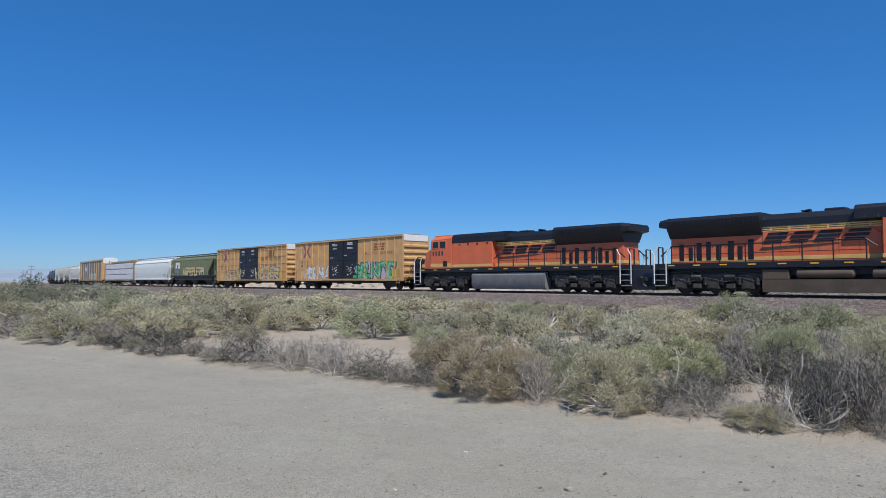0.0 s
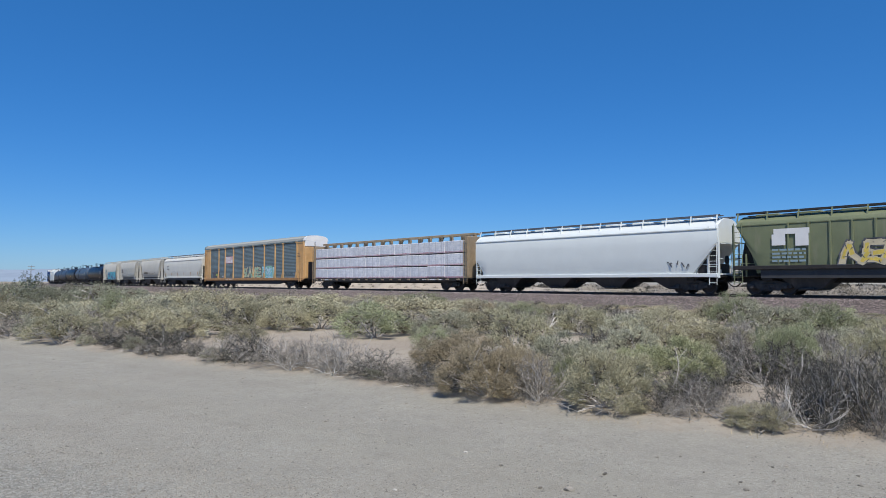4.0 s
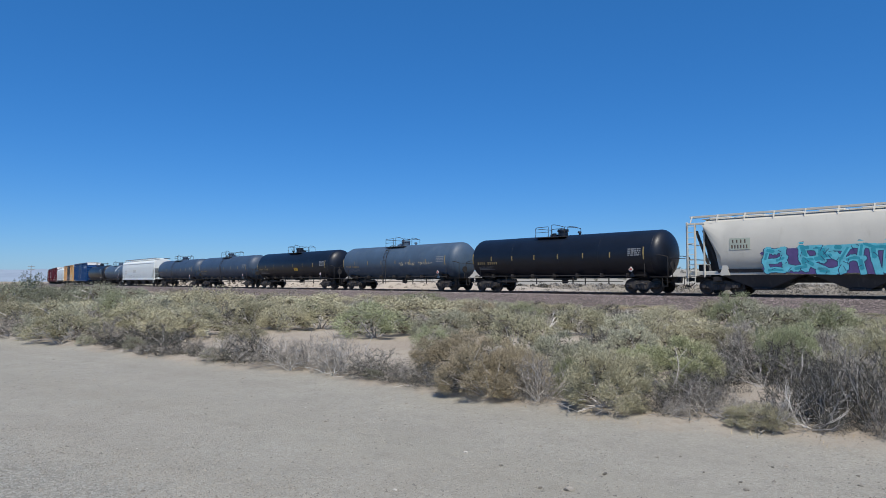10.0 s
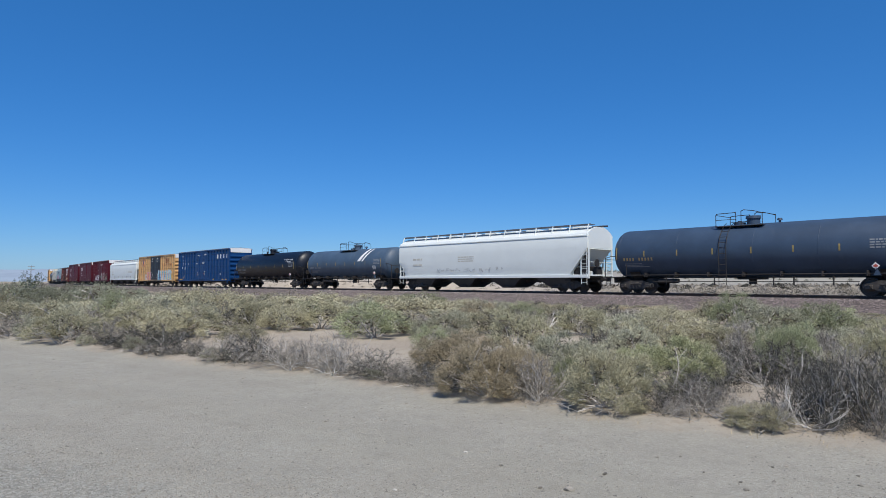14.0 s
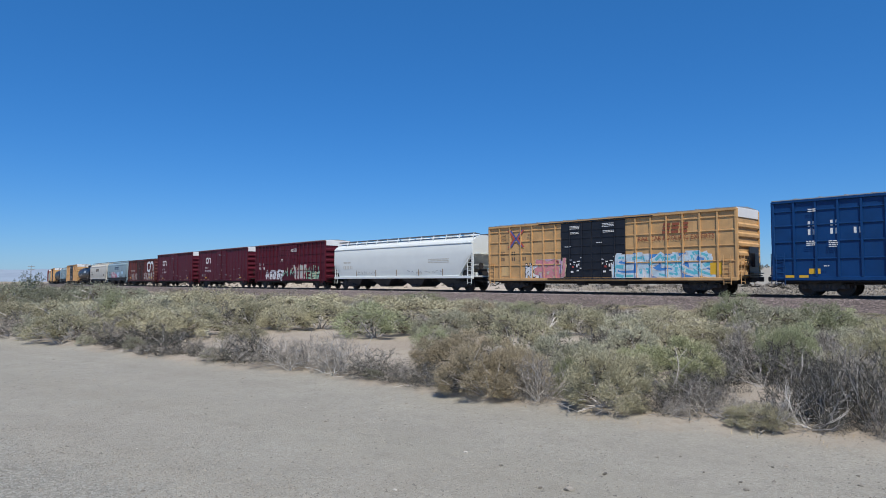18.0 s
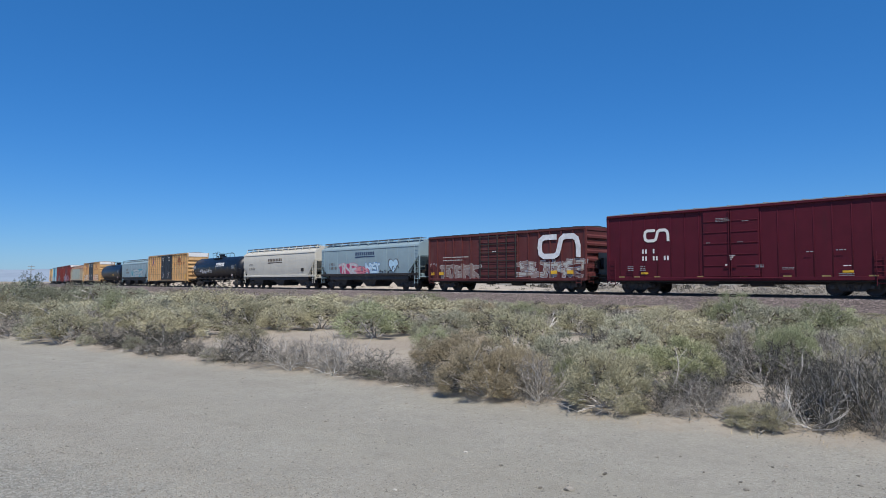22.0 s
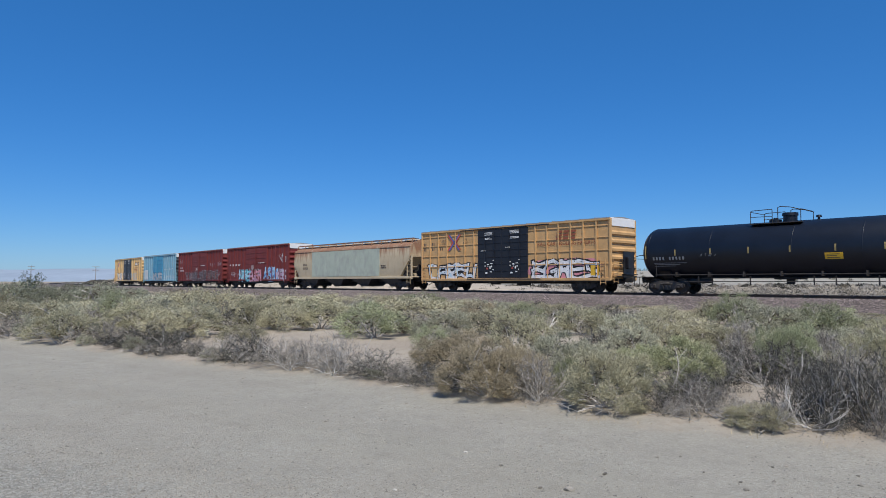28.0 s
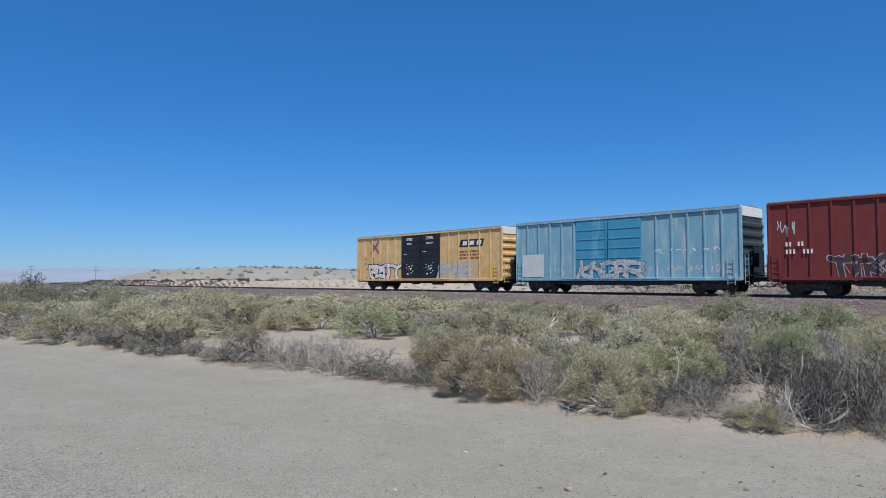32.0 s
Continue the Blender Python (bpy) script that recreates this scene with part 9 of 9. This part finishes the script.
scrawl(car, 4.0, 5.2, 1.4, 2.4, "black", y - 0.006, 285, 2, 0.05)

car = hopper("cream-white covered hopper with dark emblem", -550.7, 17.4, m_hop_cream, 3.95, 4.55, 3, "smooth", low=1.25)
y = -1.568
swoosh_emblem(car, -2.0, 2.85, 3.4, m_dark_text, y)
figures(car, -6.9, 2.6, 0.30, 4, m_under, y, 0.3)
figures(car, -6.9, 2.1, 0.30, 6, m_under, y, 0.3)
part("placard", G().box(5.7, 6.3, y - 0.012, y, 1.9, 2.2), m_under, car)

car, sh = tank_car("black tank car with white emblem and looping tag", -568.8, 16.35, m_tank_black, R=1.55, dome=-0.5, flip=-1)
g = G()
for i in range(10):
    q = sh(0.5 + i * 0.27, 2.95, 0.20, 0.30)
    g.add(q.v, q.f)
q = sh(0.4, 2.78, 2.9, 0.10)
g.add(q.v, q.f)
part("owner_emblem", g, m_white_text, car, "white owner emblem bar over a swoosh", smooth=0)
scrawl(car, -5.0, -0.8, 1.65, 2.6, "white", -1.57, 301, 10, 0.06)
scrawl(car, -5.0, -0.8, 1.7, 2.45, "grey", -1.57, 303, 8, 0.03)
scrawl(car, -7.9, -6.7, 2.2, 3.2, "white", -1.56, 302, 5, 0.06)

pool_boxcar("clean tan-yellow boxcar with black doors", -588.4, 31, 19.2)

car = hopper("blue-grey covered hopper with dull blue graffiti", -607.3, 17.0, m_hop_bluegrey, 3.95, 4.5, 3, "flat", low=1.28, sill=m_under)
figures(car, -5.2, 2.75, 0.32, 4, m_dark_text, -1.515, 0.3)
figures(car, -5.2, 2.2, 0.32, 6, m_dark_text, -1.515, 0.3)
graffiti(car, -1.2, 5.6, 1.5, 2.9, 6, "faintblue", "dgrey", -1.515, 321, back="teal", glow="haze", thin=True, label="dull blue and grey graffiti")

car, sh = tank_car("black tank car with yellow panel and bright bars", -625.6, 17.3, m_tank_black, R=1.6, zc=2.52, dome=-0.4, flip=1, plate=(2.2, 0.85, "y"))
scrawl(car, -4.6, -3.4, 2.0, 2.5, "dgrey", -1.62, 331, 3, 0.03)

car, ribs, yp, yr = pool_boxcar("tan-yellow boxcar with white block graffiti outlined in black", -645.65, 34)
graffiti(car, -8.5, -2.9, 0.85, 2.2, 5, "white", "black", yp, 341, ribs, glow="ice", bold=True, label="white block graffiti with black outlines")
graffiti(car, 2.8, 8.6, 0.85, 2.3, 5, "white", "black", yp, 342, ribs, back="pink", bold=True, label="white block graffiti with black outlines and pink edge")

car = hopper("rusty tan covered hopper with grey-green painted middle", -666.75, 20.5, m_hop_rust, 3.95, 4.5, 4, "smooth", walk_skin=m_rust_run)
part("painted_patch", G().box(-6.4, 5.6, -1.575, -1.562, 1.25, 3.84), m_hop_patch, car, "grey-green repainted middle of the side")
figures(car, -8.2, 2.40, 0.24, 4, m_dark_text, -1.57, 0.3)
figures(car, -8.2, 2.02, 0.24, 5, m_dark_text, -1.57, 0.3)
stencil(car, [(5.8, 1.95, 0.8, 0.35, 2)], m_dark_text, -1.57)

for mid, lab, sd in ((-686.5, "brick-red boxcar with blue and pink graffiti", 361), (-704.8, "brick-red boxcar with grey and white graffiti", 371)):
    car, ribs, yp, yr = boxcar(lab, mid, 16.6, 5.12, m_red, m_red, "posts", (-2.6, 3.0), big_sill=True)
    if sd == 361:
        paired_figures(car, -7.35, 2.72, 0.24, (2, 2, 3, 3), 0.86, m_white_text, yr - 0.004)
        scrawl(car, -7.3, -4.8, 1.1, 2.1, "silver", yp, 362, 3, 0.07, ribs)
        graffiti(car, -4.6, -1.5, 0.75, 2.15, 4, "aqua", "navy", yp, 363, ribs, glow="ice", edgy=False, thin=True, label="aqua and pale blue graffiti")
        graffiti(car, -1.5, 1.6, 0.75, 2.1, 4, "pink", "dgrey", yp, 366, ribs, glow="lilac", thin=True, label="pink and lilac graffiti")
        scrawl(car, -4.8, 1.8, 1.9, 2.4, "faintblue", yp, 367, 8, 0.06, ribs)
        graffiti(car, 2.6, 5.6, 0.75, 2.4, 4, "sky", "navy", yp, 364, ribs, glow="blue", thin=True, label="blue graffiti with dark outlines")
        graffiti(car, 5.4, 7.6, 0.8, 2.2, 3, "lilac", "dgrey", yp, 368, ribs, glow="silver", thin=True, label="lilac and silver graffiti")
        scrawl(car, 5.9, 7.9, 2.5, 4.3, "silver", yp, 365, 4, 0.06, ribs)
    else:
        paired_figures(car, -7.4, 2.62, 0.24, (2, 2), 0.6, m_white_text, yr - 0.004)
        paired_figures(car, -7.4, 2.22, 0.24, (3, 3), 0.86, m_white_text, yr - 0.004)
        graffiti(car, -5.2, 1.6, 0.85, 2.05, 9, "soot", "silver", yp, 372, ribs, thin=True, edgy=False, label="dark graffiti with white outlines")
        graffiti(car, 1.6, 7.4, 0.85, 2.25, 7, "soot", "silver", yp, 373, ribs, thin=True, label="dark graffiti with white outlines")
        scrawl(car, -5.0, 7.0, 0.9, 2.1, "grey", yp, 377, 12, 0.035, ribs)
        scrawl(car, -8.0, -6.8, 2.7, 4.4, "silver", yp, 374, 3, 0.05, ribs)
        scrawl(car, 4.2, 6.0, 2.6, 3.4, "silver", yp, 375, 3, 0.05, ribs)
        scrawl(car, 6.8, 8.0, 2.4, 3.8, "silver", yp, 376, 3, 0.05, ribs)
    stencil(car, [(0.9, 2.9, 1.6, 0.14, 1), (-1.0, 2.3, 0.7, 0.4, 3)], m_white_text, yp - 0.12)

car, ribs, yp, yr = boxcar("pale blue boxcar with bright blue doors and tags", -722.9, 16.65, 5.12, m_lblue, m_lblue_door, "posts", (-2.9, 2.1), end_skin=m_lblue_dark, big_sill=True)
part("primer_patch", G().box(-7.7, -5.7, yr - 0.012, yr - 0.004, 1.05, 2.7), m_lblue_end, car, "pale repainted patch")
graffiti(car, -2.6, 2.0, 0.9, 2.1, 5, "silver", "dgrey", yp, 381, ribs, glow="grey", thin=True, label="white graffiti with dark outlines")
scrawl(car, -5.6, -3.1, 1.0, 1.9, "silver", yp, 382, 4, 0.06, ribs)
scrawl(car, 2.4, 7.7, 0.95, 1.9, "silver", yp, 383, 9, 0.07, ribs)
scrawl(car, 3.0, 7.2, 2.3, 2.9, "white", yp, 384, 5, 0.05, ribs)

car, ribs, yp, yr = pool_boxcar("faded yellow boxcar with black doors at the tail", -742.2, 39, 19.0)
graffiti(car, -7.8, -2.7, 0.85, 2.3, 4, "white", "black", yp, 391, ribs, bold=True, label="white block graffiti with black shadow")
graffiti(car, 2.4, 6.0, 0.9, 2.2, 4, "haze", "silver", yp, 392, ribs, edgy=False, label="silver roller-paint patch")


# ================= what moves =================
def motions():
    for root, middle, turned in TRAIN:
        rows = []
        for i in range(0, 65):
            t = i * 0.5
            s = middle + SPEED * t + 4.0 * (1 - math.exp(-t / 8))      # it slows a little at first
            p = on_track(s, 0, RAIL_Z)
            rows.append((t, pose(p.x, p.y, p.z, 0, 0, heading(s) + (180 if turned else 0))))
        walk(root, rows)
        root.matrix_basis = rows[0][1]


motions()
